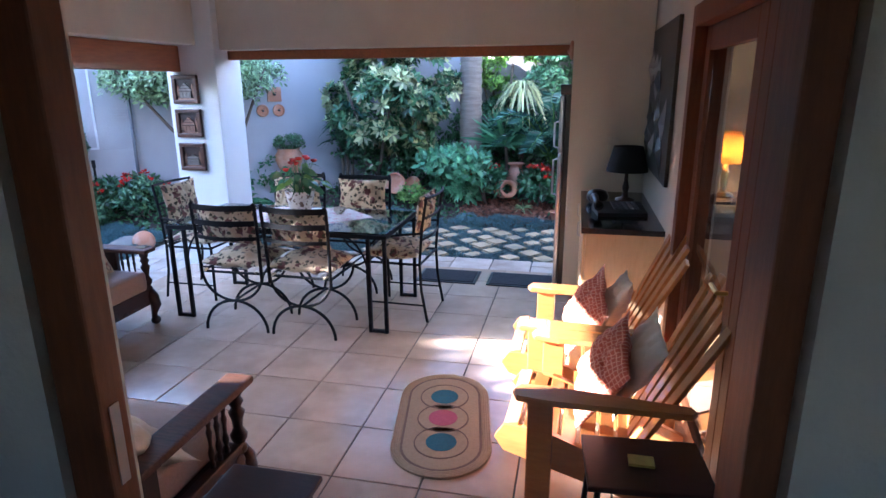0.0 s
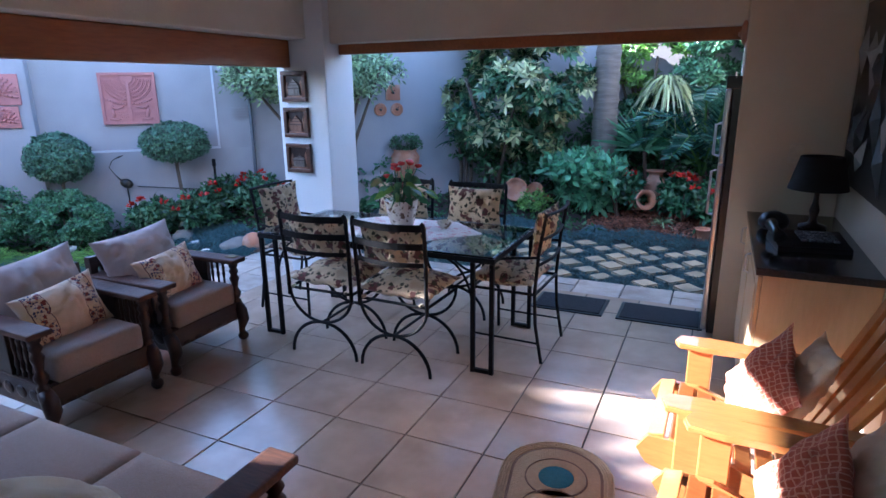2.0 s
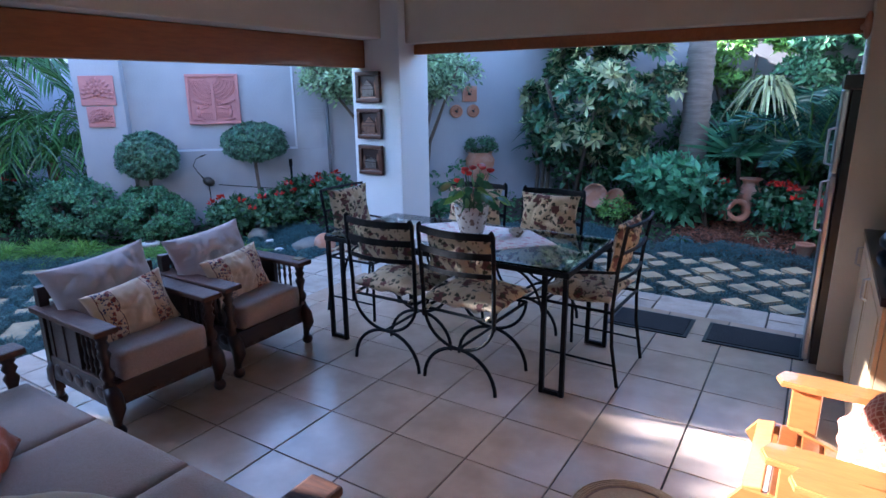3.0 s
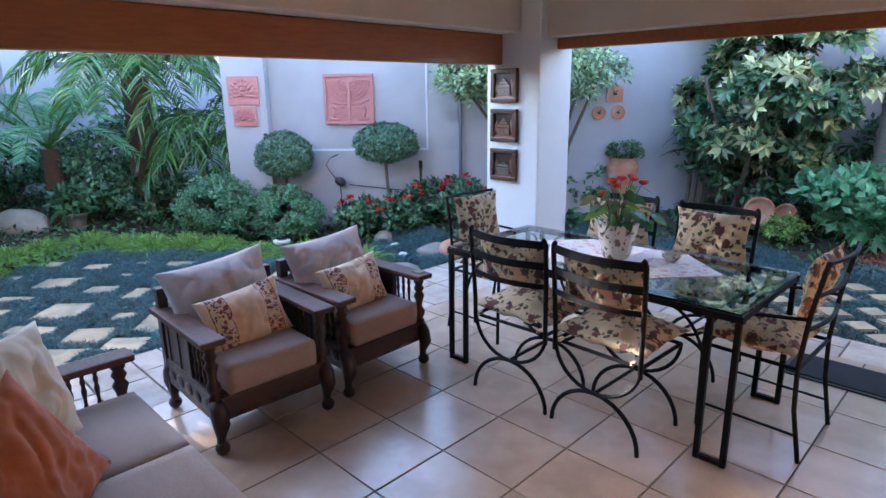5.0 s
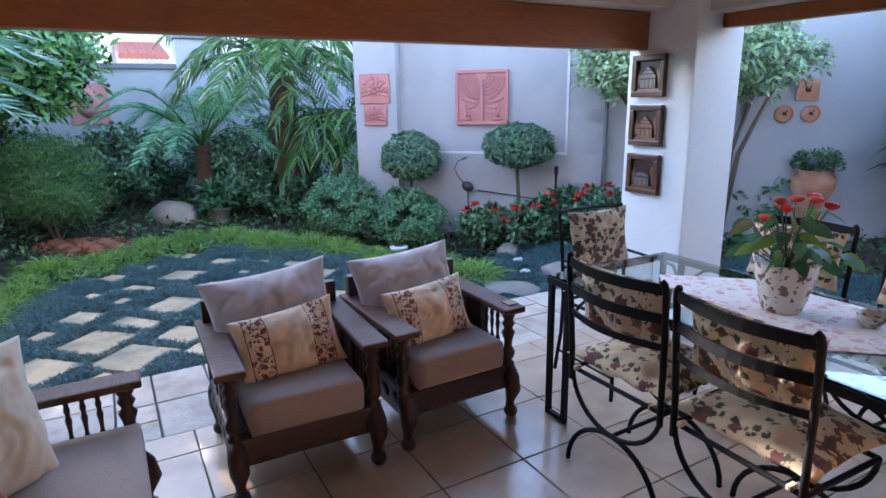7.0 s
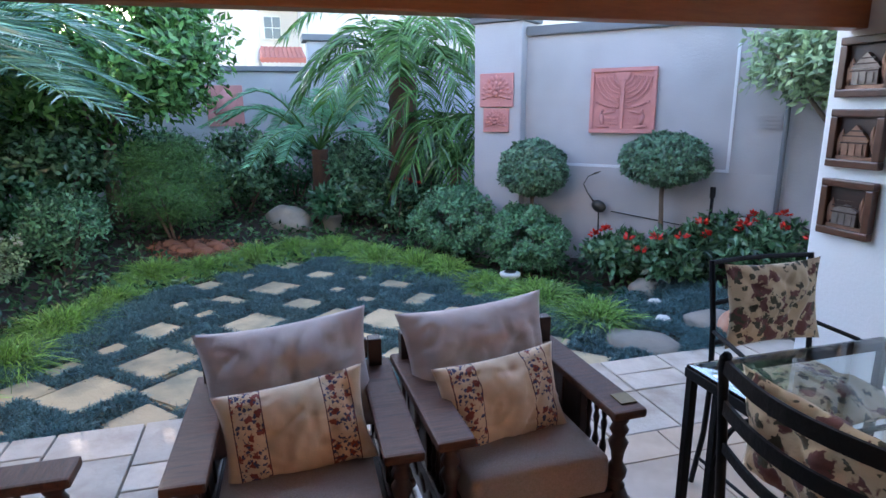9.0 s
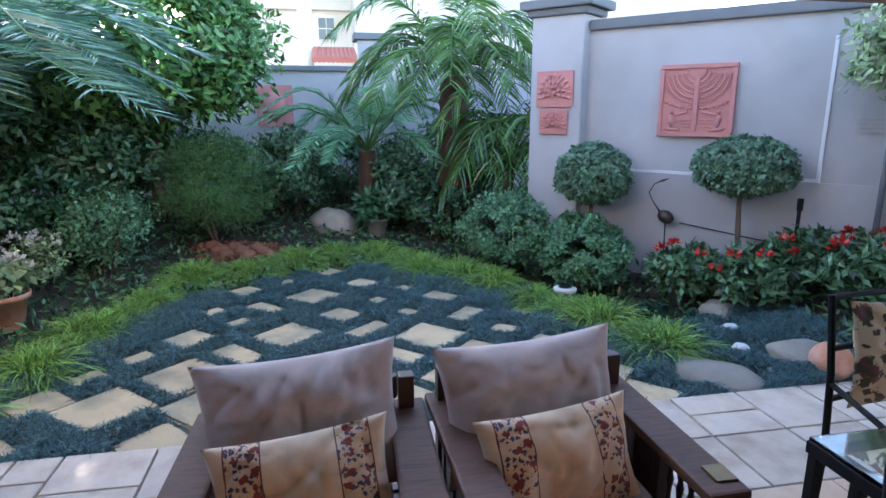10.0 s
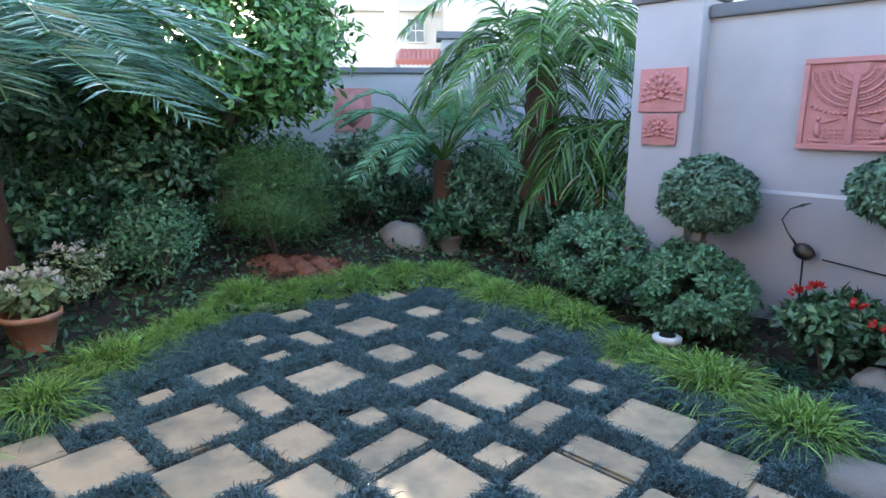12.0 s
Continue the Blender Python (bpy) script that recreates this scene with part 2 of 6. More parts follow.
# rooms behind, closed but for window openings
slab("room_floor", -2.9, 4.0, -6.0, DOOR_Y0, -0.2, -0.004, M_grout)
slab("room_floor_side", 1.75, 4.0, DOOR_Y0, 2.1, -0.2, -0.004, M_grout)
# rear opening is unseen, added to let some skylight into the room
slab("room_wall_rear_a", -2.9, 0.5, -6.2, -6.0, -0.2, CEIL, M_dark_room)
slab("room_wall_rear_b", 1.0, 4.0, -6.2, -6.0, -0.2, CEIL, M_dark_room)
slab("room_wall_rear_sill", 0.5, 1.0, -6.2, -6.0, -0.2, 1.3, M_dark_room)
slab("room_wall_rear_head", 0.5, 1.0, -6.2, -6.0, 2.2, CEIL, M_dark_room)
slab("room_wall_left", -2.9, -2.76, -6.0, DOOR_Y0, -0.2, CEIL, M_dark_room)
slab("room_wall_right_a", 4.0, 4.2, -6.0, -1.2, -0.2, CEIL, M_dark_room)
slab("room_wall_right_b", 4.0, 4.2, 0.4, 2.1, -0.2, CEIL, M_dark_room)
slab("room_wall_right_sill", 4.0, 4.2, -1.2, 0.4, -0.2, 0.9, M_dark_room)
slab("room_wall_right_head", 4.0, 4.2, -1.2, 0.4, 2.0, CEIL, M_dark_room)
slab("room_wall_front_a", 1.75, 2.46, 2.1, 2.3, -0.2, CEIL, M_dark_room)
slab("room_wall_front_b", 2.96, 4.2, 2.1, 2.3, -0.2, CEIL, M_dark_room)
slab("room_wall_front_sill", 2.46, 2.96, 2.1, 2.3, -0.2, 0.60, M_dark_room)
slab("room_wall_front_head", 2.46, 2.96, 2.1, 2.3, 1.62, CEIL, M_dark_room)
slab("room_ceiling", -2.9, 4.2, -6.2, DOOR_Y0, CEIL, CEIL + 0.15, M_dark_room)
slab("room_ceiling_side", 1.75, 4.2, DOOR_Y0, 2.3, CEIL, CEIL + 0.15, M_dark_room)
# timber trims at the heads of the openings
slab("trim_back", PIER_X1 + 0.005, 0.965, 1.86, 1.94, 1.975, HEAD_Z - 0.003, M_wood_beam, 0.006)
slab("trim_side", -2.70, -2.60, -2.097, PIER_Y0 - 0.004, 1.87, 2.097, M_wood_beam, 0.008)
# garden walls
GP, GU = Vector((-5.45, 2.26)), Vector((math.cos(radians(42)), math.sin(radians(42))))
GN = Vector((GU.y, -GU.x))


def on_wall(s, off=0.0):
    """A plan point s metres along the slanting garden wall, off metres in front of it."""
    return GP + GU * s + GN * off


WALL_TOP = 2.22
C1 = on_wall(1.38)
C2 = Vector((-1.75, 5.95))
wall_between("garden_wall_slanting", on_wall(-1.48), C1, -0.3, WALL_TOP, 0.2, M_garden_wall)
wall_between("garden_wall_back", C1, C2, -0.3, 2.75, 0.2, M_garden_wall)
wall_between("garden_wall_rear", C2, (4.5, 6.35), -0.3, 2.75, 0.2, M_garden_wall)
wall_between("garden_wall_end", (1.5, 6.2), (1.5, 2.1), -0.3, 2.75, 0.2, M_garden_wall)
wall_between("garden_wall_far", (-10.6, -8.0), (-10.6, 4.3), -0.3, 2.12, 0.2, M_garden_wall)
wall_between("garden_wall_return", (-10.6, 4.3), on_wall(-1.45, -0.1), -0.3, 2.1, 0.2, M_garden_wall)
wall_between("garden_wall_left", (-2.9, -7.6), (-10.6, -7.6), -0.3, 2.2, -0.2, M_garden_wall)


# ---- fabrics ----
def motif_fabric(name, ground, motif, motif2, scale=9.0, bands=None, bump=0.25, fill=0.0):
    """Woven cloth with printed flowers: two layers of scattered soft blots; bands: a stripe half-width range along local x that carries them."""
    m = material(name, ground, 0.9, tuple(v * 0.88 for v in ground), 30.0, 0.6, bump, 220, sheen=0.2)
    t = m.node_tree
    b = t.nodes["Principled BSDF"]
    base = b.inputs["Base Color"].links[0].from_socket
    co = t.nodes.new("ShaderNodeTexCoord")
    warp = t.nodes.new("ShaderNodeTexNoise")
    warp.inputs["Scale"].default_value = scale * 2.4
    mixv = t.nodes.new("ShaderNodeMix")
    mixv.data_type, mixv.blend_type = "RGBA", "ADD"
    mixv.inputs[0].default_value = 0.42 / scale
    t.links.new(co.outputs["Object"], warp.inputs["Vector"])
    t.links.new(co.outputs["Object"], mixv.inputs[6])
    t.links.new(warp.outputs["Color"], mixv.inputs[7])
    out = base
    for k, (s, lim, col) in enumerate(((scale, 0.34, motif), (scale * 1.9, 0.30, motif2))):
        v = t.nodes.new("ShaderNodeTexVoronoi")
        v.inputs["Scale"].default_value = s
        mp = t.nodes.new("ShaderNodeMapping")
        mp.inputs["Location"].default_value = (k * 3.1, k * 1.7, k * 2.3)
        t.links.new(mixv.outputs[2], mp.inputs["Vector"])
        t.links.new(mp.outputs[0], v.inputs["Vector"])
        n = t.nodes.new("ShaderNodeTexNoise")
        n.inputs["Scale"].default_value = s * 3.2
        t.links.new(mixv.outputs[2], n.inputs["Vector"])
        a = t.nodes.new("ShaderNodeMath")
        a.operation = "MULTIPLY_ADD"
        a.inputs[1].default_value = 0.75
        t.links.new(n.outputs["Fac"], a.inputs[0])
        t.links.new(v.outputs["Distance"], a.inputs[2])
        r = t.nodes.new("ShaderNodeMapRange")
        r.inputs["From Min"].default_value, r.inputs["From Max"].default_value = lim + fill + 0.37, lim + fill + 0.31
        t.links.new(a.outputs[0], r.inputs["Value"])
        fac = r.outputs[0]
        if bands:
            sep = t.nodes.new("ShaderNodeSeparateXYZ")
            t.links.new(co.outputs["Object"], sep.inputs[0])
            ab = t.nodes.new("ShaderNodeMath")
            ab.operation = "ABSOLUTE"
            t.links.new(sep.outputs[0], ab.inputs[0])
            cm = t.nodes.new("ShaderNodeMath")
            cm.operation = "COMPARE"
            cm.inputs[1].default_value, cm.inputs[2].default_value = (bands[0] + bands[1]) / 2, (bands[1] - bands[0]) / 2
            t.links.new(ab.outputs[0], cm.inputs[0])
            mu = t.nodes.new("ShaderNodeMath")
            mu.operation = "MULTIPLY"
            t.links.new(cm.outputs[0], mu.inputs[0])
            t.links.new(fac, mu.inputs[1])
            fac = mu.outputs[0]
            if k == 0:
                for edge in bands:
                    ln = t.nodes.new("ShaderNodeMath")
                    ln.operation = "COMPARE"
                    ln.inputs[1].default_value, ln.inputs[2].default_value = edge, 0.0018
                    t.links.new(ab.outputs[0], ln.inputs[0])
                    mx = t.nodes.new("ShaderNodeMix")
                    mx.data_type = "RGBA"
                    t.links.new(ln.outputs[0], mx.inputs[0])
                    t.links.new(out, mx.inputs[6])
                    mx.inputs[7].default_value = (0.09, 0.03, 0.03, 1)
                    out = mx.outputs[2]
        mx = t.nodes.new("ShaderNodeMix")
        mx.data_type = "RGBA"
        t.links.new(fac, mx.inputs[0])
        t.links.new(out, mx.inputs[6])
        mx.inputs[7].default_value = (*col, 1)
        out = mx.outputs[2]
    t.links.new(out, b.inputs["Base Color"])
    return m


def check_fabric(name, ground, line, pitch=0.028, width=0.16):
    """Cloth with a woven grid of thin lines."""
    m = material(name, ground, 0.9, tuple(v * 0.8 for v in ground), 40.0, 0.6, 0.3, 200, sheen=0.2)
    t = m.node_tree
    b = t.nodes["Principled BSDF"]
    out = b.inputs["Base Color"].links[0].from_socket
    co = t.nodes.new("ShaderNodeTexCoord")
    sep = t.nodes.new("ShaderNodeSeparateXYZ")
    t.links.new(co.outputs["Object"], sep.inputs[0])
    for k in (0, 2):
        s = t.nodes.new("ShaderNodeMath")
        s.operation = "MULTIPLY"
        s.inputs[1].default_value = 1 / pitch
        f = t.nodes.new("ShaderNodeMath")
        f.operation = "FRACT"
        g = t.nodes.new("ShaderNodeMath")
        g.operation = "LESS_THAN"
        g.inputs[1].default_value = width
        t.links.new(sep.outputs[k], s.inputs[0])
        t.links.new(s.outputs[0], f.inputs[0])
        t.links.new(f.outputs[0], g.inputs[0])
        mx = t.nodes.new("ShaderNodeMix")
        mx.data_type = "RGBA"
        t.links.new(g.outputs[0], mx.inputs[0])
        t.links.new(out, mx.inputs[6])
        mx.inputs[7].default_value = (*line, 1)
        out = mx.outputs[2]
    t.links.new(out, b.inputs["Base Color"])
    return m


M_floral = motif_fabric("floral_chair_cloth", (0.58, 0.455, 0.29), (0.13, 0.045, 0.038), (0.055, 0.05, 0.025), 12.0, fill=0.075)
M_band = motif_fabric("banded_pillow_cloth", (0.62, 0.45, 0.30), (0.20, 0.035, 0.022), (0.045, 0.045, 0.10), 30.0, bands=(0.095, 0.185), fill=0.07)
M_lace = motif_fabric("lace_runner_cloth", (0.80, 0.76, 0.76), (0.62, 0.36, 0.40), (0.66, 0.48, 0.50), 16.0, bump=0.5)
M_taupe = material("taupe_cotton", (0.44, 0.36, 0.335), 0.9, (0.37, 0.30, 0.275), 12.0, 0.6, 0.3, 180, sheen=0.04)
M_cord = material("corded_seat_cloth", (0.40, 0.295, 0.245), 0.95, (0.29, 0.21, 0.17), 160.0, 0.4, 0.5, 200, sheen=0.2)
M_cream = material("cream_cotton", (0.66, 0.56, 0.42), 0.9, (0.58, 0.48, 0.35), 9.0, 0.6, 0.3, 180, sheen=0.2)
M_orange = material("rust_orange_cotton", (0.46, 0.13, 0.045), 0.9, (0.38, 0.10, 0.033), 9.0, 0.6, 0.3, 200, sheen=0.25)
M_check = check_fabric("orange_check_cloth", (0.52, 0.115, 0.055), (0.70, 0.36, 0.24), 0.022, 0.2)
M_jute = material("braided_jute", (0.46, 0.36, 0.24), 0.95, (0.35, 0.27, 0.175), 60.0, 0.6, 0.6, 140)
M_jute_dark = material("braided_jute_band", (0.23, 0.17, 0.14), 0.95, (0.16, 0.11, 0.09), 60.0, 0.6, 0.6, 140)
M_teal = material("teal_braid", (0.03, 0.17, 0.24), 0.95, (0.02, 0.12, 0.17), 60.0, 0.6, 0.6, 140)
M_pink = material("pink_braid", (0.50, 0.13, 0.20), 0.95, (0.40, 0.09, 0.15), 60.0, 0.6, 0.6, 140)
M_ceramic = motif_fabric("painted_ceramic", (0.74, 0.68, 0.58), (0.16, 0.10, 0.06), (0.20, 0.15, 0.10), 17.0, bump=0.0)
M_ceramic.node_tree.nodes["Principled BSDF"].inputs["Roughness"].default_value = 0.25
M_bronze = material("dark_bronze_relief", (0.06, 0.05, 0.04), 0.4, (0.03, 0.025, 0.02), 14.0, 0.6, 0.3, 60, metal=0.4)
M_shade = material("black_lampshade", (0.012, 0.011, 0.012), 0.85, None, 60, 0.5, 0.3, 200)
M_brass = material("brass", (0.55, 0.38, 0.14), 0.3, None, 20, 0.5, metal=1.0)
M_arm_patch = material("arm_patch_brown", (0.17, 0.115, 0.045), 0.5, None, 40, 0.5, metal=0.5)
M_pewter_dark = material("dark_pewter_relief", (0.24, 0.20, 0.175), 0.4, (0.13, 0.10, 0.085), 26, 0.6, 0.4, 80, metal=0.4)
M_copper_pic = material("copper_relief", (0.30, 0.155, 0.10), 0.4, (0.16, 0.075, 0.045), 22, 0.6, 0.3, 80, metal=0.35)
M_silver_pic = material("pewter_relief", (0.42, 0.40, 0.38), 0.45, (0.30, 0.28, 0.27), 22, 0.6, 0.3, 80, metal=0.35)
M_frame_wood = material("picture_frame_wood", (0.115, 0.042, 0.02), 0.35, (0.06, 0.022, 0.011), 12, 0.6, 0.1, 40, coat=0.3)
M_white_trim = material("ivory_plastic", (0.72, 0.68, 0.58), 0.4, None, 20, 0.5)
M_yellow = material("yellow_paper", (0.55, 0.42, 0.10), 0.6, None, 30, 0.5)
M_red_paint = material("red_sign_paint", (0.55, 0.06, 0.05), 0.5, None, 20, 0.5)


# ---- soft things ----
def pillow_mesh(w, h, d, seed, sag=0.0, n=38):
    """A stuffed pillow in the local x-z plane (z up), thick along y, with pulled-in seams and pointed corners."""
    bm = bmesh.new()
    rng = random.Random(seed)
    ox = rng.random() * 50
    sides = []
    for sgn in (-1, 1):
        grid = []
        for i in range(n + 1):
            row = []
            for j in range(n + 1):
                a, b = 2 * i / n - 1, 2 * j / n - 1
                e = max(0.0, (1 - a * a)) * max(0.0, (1 - b * b))
                th = d / 2 * e ** 0.66
                pull = 1 - 0.09 * (1 - a * a) * b * b
                pull2 = 1 - 0.10 * (1 - b * b) * a * a
                x, z = a * w / 2 * pull2, b * h / 2 * pull
                wr = noise.noise(Vector((x * 9 + ox, z * 7, sgn * 3))) * 0.026 + noise.noise(Vector((x * 20 + ox + z * 8, z * 9, sgn * 5))) * 0.014 + noise.noise(Vector((x * 34 - z * 22 + ox, z * 12 + x * 8, sgn * 7))) * 0.006 - (0.12 - min(0.12, abs(noise.noise(Vector((x * 7 + z * 5 + ox, z * 4 - x * 3, sgn * 11)))))) * 0.13 - (0.1 - min(0.1, abs(noise.noise(Vector((x * 5 - z * 9 + ox, z * 6 + x * 4, sgn * 17)))))) * 0.09
                edge = abs(i - n / 2) == n / 2 or abs(j - n / 2) == n / 2
                y = sgn * (th + (0 if edge else wr * e ** 0.3))
                z -= sag * (1 - a * a) * (b + 1) / 2
                row.append(bm.verts.new((x, y, z)))
            grid.append(row)
        for i in range(n):
            for j in range(n):
                q = (grid[i][j], grid[i + 1][j], grid[i + 1][j + 1], grid[i][j + 1])
                bm.faces.new(q if sgn < 0 else q[::-1])
    bmesh.ops.remove_doubles(bm, verts=bm.verts, dist=1e-4)
    return bm


def pillow(name, m, w, h, d, mat, label, seed, sag=0.0, group=""):
    ob = part(name, pillow_mesh(w, h, d, seed, sag), mat, None, soft=True)
    ob.matrix_basis = m
    return tagged(ob, label, "pillow", group)


def cushion_bm(x0, x1, y0, y1, z0, z1, puff=0.02, seed=0):
    """A boxed seat cushion with a domed top and rounded edges."""
    bm = bmesh.new()
    n = 10
    vs = {}
    for s, z in ((0, z0), (1, z1)):
        for i in range(n + 1):
            for j in range(n + 1):
                a, b = 2 * i / n - 1, 2 * j / n - 1
                e = (1 - a ** 6) * (1 - b ** 6)
                dz = (puff * (1 - a * a) * (1 - b * b) + 0.004 * noise.noise(Vector((a * 4 + seed, b * 4, s)))) * (1 if s else -0.3) * (e > 0)
                inset = 0.988 if s else 0.985
                vs[s, i, j] = bm.verts.new(((x0 + x1) / 2 + a * inset * (x1 - x0) / 2, (y0 + y1) / 2 + b * inset * (y1 - y0) / 2, z + dz))
    for i in range(n):
        for j in range(n):
            bm.faces.new((vs[1, i, j], vs[1, i + 1, j], vs[1, i + 1, j + 1], vs[1, i, j + 1]))
            bm.faces.new((vs[0, i, j + 1], vs[0, i + 1, j + 1], vs[0, i + 1, j], vs[0, i, j]))
    ring = [(i, 0) for i in range(n)] + [(n, j) for j in range(n)] + [(n - i, n) for i in range(n)] + [(0, n - j) for j in range(n)]
    cx, cy = (x0 + x1) / 2, (y0 + y1) / 2
    mids = [[bm.verts.new((cx + (vs[0, i, j].co.x - cx) / 0.985 * f, cy + (vs[0, i, j].co.y - cy) / 0.985 * f, z0 + (z1 - z0) * h)) for i, j in ring] for f, h in ((1.005, 0.15), (1.012, 0.5), (1.005, 0.88))]
    loops = [[vs[0, i, j] for i, j in ring], *mids, [vs[1, i, j] for i, j in ring]]
    for a, b in zip(loops, loops[1:]):
        for k in range(len(ring)):
            j = (k + 1) % len(ring)
            bm.faces.new((a[k], a[j], b[j], b[k]))
    return bm


# ---- dining set ----
def arc(cx, cz, r, a0, a1, y, n=12, rz=None):
    return [(cx + r * math.cos(radians(a0 + (a1 - a0) * k / n)), y, cz + (rz or r) * math.sin(radians(a0 + (a1 - a0) * k / n))) for k in range(n + 1)]


def dining_table(m):
    """Iron frame under a glass top; origin at the middle of the floor under it."""
    t = thing("dining_table", m, "black wrought iron dining table with a clear glass top", "table")
    L, W, H = 0.87, 0.415, 0.735
    for y in (-W + 0.02, W - 0.02):
        part("rail", boxed(-L, L, y - 0.016, y + 0.016, H - 0.032, H, bevel=0.003), M_iron, t)
    for x in (-L + 0.02, L - 0.02):
        part("rail", boxed(x - 0.016, x + 0.016, -W + 0.04, W - 0.04, H - 0.032, H, bevel=0.003), M_iron, t)
    for sx_ in (-1, 1):
        for sy_ in (-1, 1):
            bm = bmesh.new()
            y = sy_ * (W - 0.02)
            for x in (L - 0.02, L - 0.14):
                box(bm, sx_ * x - 0.013, sx_ * x + 0.013, y - 0.013, y + 0.013, 0, H - 0.034, bevel=0.002)
            xa, xb = sorted((sx_ * (L - 0.035), sx_ * (L - 0.125)))
            box(bm, xa, xb, y - 0.011, y + 0.011, 0.002, 0.026)
            part("leg", bm, M_iron, t)
            bm = bmesh.new()
            tube(bm, [(sx_ * (L - 0.14 - 0.2 * (1 - math.cos(a))), y, 0.38 + 0.33 * math.sin(a)) for a in [k * math.pi / 20 for k in range(11)]], 0.008, 6)
            part("brace", bm, M_iron, t)
    part("glass_top", boxed(-L + 0.005, L - 0.005, -W + 0.005, W - 0.005, H + 0.002, H + 0.012, bevel=0.003), M_glass, t, "clear glass table top")
    return t


def banded(half, y, z, h, bow=0.055, n=10):
    """A bowed flat iron band across a chair back, 2 h high."""
    bm = bmesh.new()
    rows = []
    for k in range(n + 1):
        f = k / n
        x, yy = -half + 2 * half * f, y - bow * math.sin(math.pi * f)
        rows.append([bm.verts.new((x, yy + a, z + b)) for a, b in ((-0.005, -h), (0.005, -h), (0.005, h), (-0.005, h))])
    for a, b in zip(rows, rows[1:]):
        for j in range(4):
            bm.faces.new((a[j], a[(j + 1) % 4], b[(j + 1) % 4], b[j]))
    bm.faces.new(rows[0][::-1])
    bm.faces.new(rows[-1])
    return bm


def seat_pad(w, d, h, seed):
    """A stuffed chair pad lying on the seat bars."""
    bm = pillow_mesh(w, d, h, seed, n=26)
    bmesh.ops.transform(bm, matrix=pose(0, 0.02, 0.513, -90, 0, 0), verts=bm.verts)
    for v in bm.verts:
        v.co.z = max(v.co.z, 0.4605)
    return bm


def side_chair(m):
    """Iron chair on crossed half hoops with floral cushions; faces +y, origin on the floor under the seat."""
    t = thing("dining_chair", m, "black iron dining chair with cream floral seat and back cushions", "chair", "chairs round the table")
    for y in (-0.2, 0.19):
        part("leg_hoop", tubed(arc(0, 0.0, 0.245, 0, 180, y, 16, 0.235), 0.011), M_iron, t)
        part("seat_hoop", tubed(arc(0, 0.45, 0.235, 180, 360, y, 16, 0.215), 0.010), M_iron, t)
    part("stretcher", tubed([(0, -0.2, 0.235), (0, 0.19, 0.235)], 0.009), M_iron, t)
    for y in (-0.2, 0.19):
        part("seat_bar", tubed([(-0.235, y, 0.45), (0.235, y, 0.45)], 0.010), M_iron, t)
    for x in (-0.235, 0.235):
        part("seat_bar", tubed([(x, -0.2, 0.45), (x, 0.19, 0.45)], 0.010), M_iron, t)
        part("upright", tubed([(x, -0.207, 0.40), (x, -0.21, 0.55), (x * 1.02, -0.222, 0.75), (x * 1.03, -0.238, 0.93), (x * 1.01, -0.242, 0.955), (x * 0.96, -0.246, 0.965)], 0.0125, 8), M_iron, t, soft=True)
    for z, h in ((0.935, 0.02), (0.825, 0.019), (0.715, 0.013)):
        part("back_bar", banded(0.235, -0.206 - 0.036 * (z - 0.55) / 0.4, z, h), M_iron, t)
    part("seat_cushion", seat_pad(0.53, 0.47, 0.155, 3), M_floral, t, "cream cushion printed with brown flowers", soft=True)
    bm = pillow_mesh(0.47, 0.29, 0.10, 5)
    bmesh.ops.transform(bm, matrix=pose(0, -0.172, 0.79, 7, 0, 0), verts=bm.verts)
    part("back_cushion", bm, M_floral, t, "cream back cushion printed with brown flowers", soft=True)
    for x in (-0.2, 0.2):
        part("tie", boxed(x - 0.008, x + 0.008, -0.226, -0.19, 0.455, 0.474, bevel=0.003), M_floral, t)
    return t


def end_chair(m):
    """Straight-legged iron armchair of the same set; faces +y."""
    t = thing("dining_armchair", m, "black iron dining armchair with cream floral cushions", "chair", "chairs round the table")
    for x in (-0.235, 0.235):
        part("rear_leg", tubed([(x, -0.27, 0.0), (x, -0.225, 0.25), (x, -0.215, 0.46), (x, -0.235, 0.72), (x, -0.275, 0.965)], 0.011), M_iron, t)
        part("front_leg", tubed([(x, 0.20, 0.0), (x, 0.205, 0.46)], 0.011), M_iron, t)
        part("arm", tubed([(x, -0.225, 0.69), (x * 1.13, -0.05, 0.675), (x * 1.2, 0.1, 0.65), (x * 1.1, 0.19, 0.56), (x, 0.205, 0.45)], 0.009), M_iron, t)
        part("stretcher", tubed([(x, -0.25, 0.13), (x, 0.2, 0.13)], 0.007), M_iron, t)
        part("seat_bar", tubed([(x, -0.215, 0.45), (x, 0.2, 0.45)], 0.010), M_iron, t)
    for y in (-0.215, 0.2):
        part("seat_bar", tubed([(-0.235, y, 0.45), (0.235, y, 0.45)], 0.010), M_iron, t)
    for y, z in ((-0.277, 0.955), (-0.245, 0.80), (-0.228, 0.64)):
        part("back_bar", tubed([(-0.235 + 0.047 * k, y - 0.03 * math.sin(math.pi * k / 10), z) for k in range(11)], 0.010), M_iron, t)
    part("seat_cushion", seat_pad(0.52, 0.45, 0.15, 8), M_floral, t, "cream cushion printed with brown flowers", soft=True)
    bm = pillow_mesh(0.45, 0.33, 0.09, 9)
    bmesh.ops.transform(bm, matrix=pose(0, -0.195, 0.80, 8, 0, 0), verts=bm.verts)
    part("back_cushion", bm, M_floral, t, "cream back cushion printed with brown flowers", soft=True)
    return t


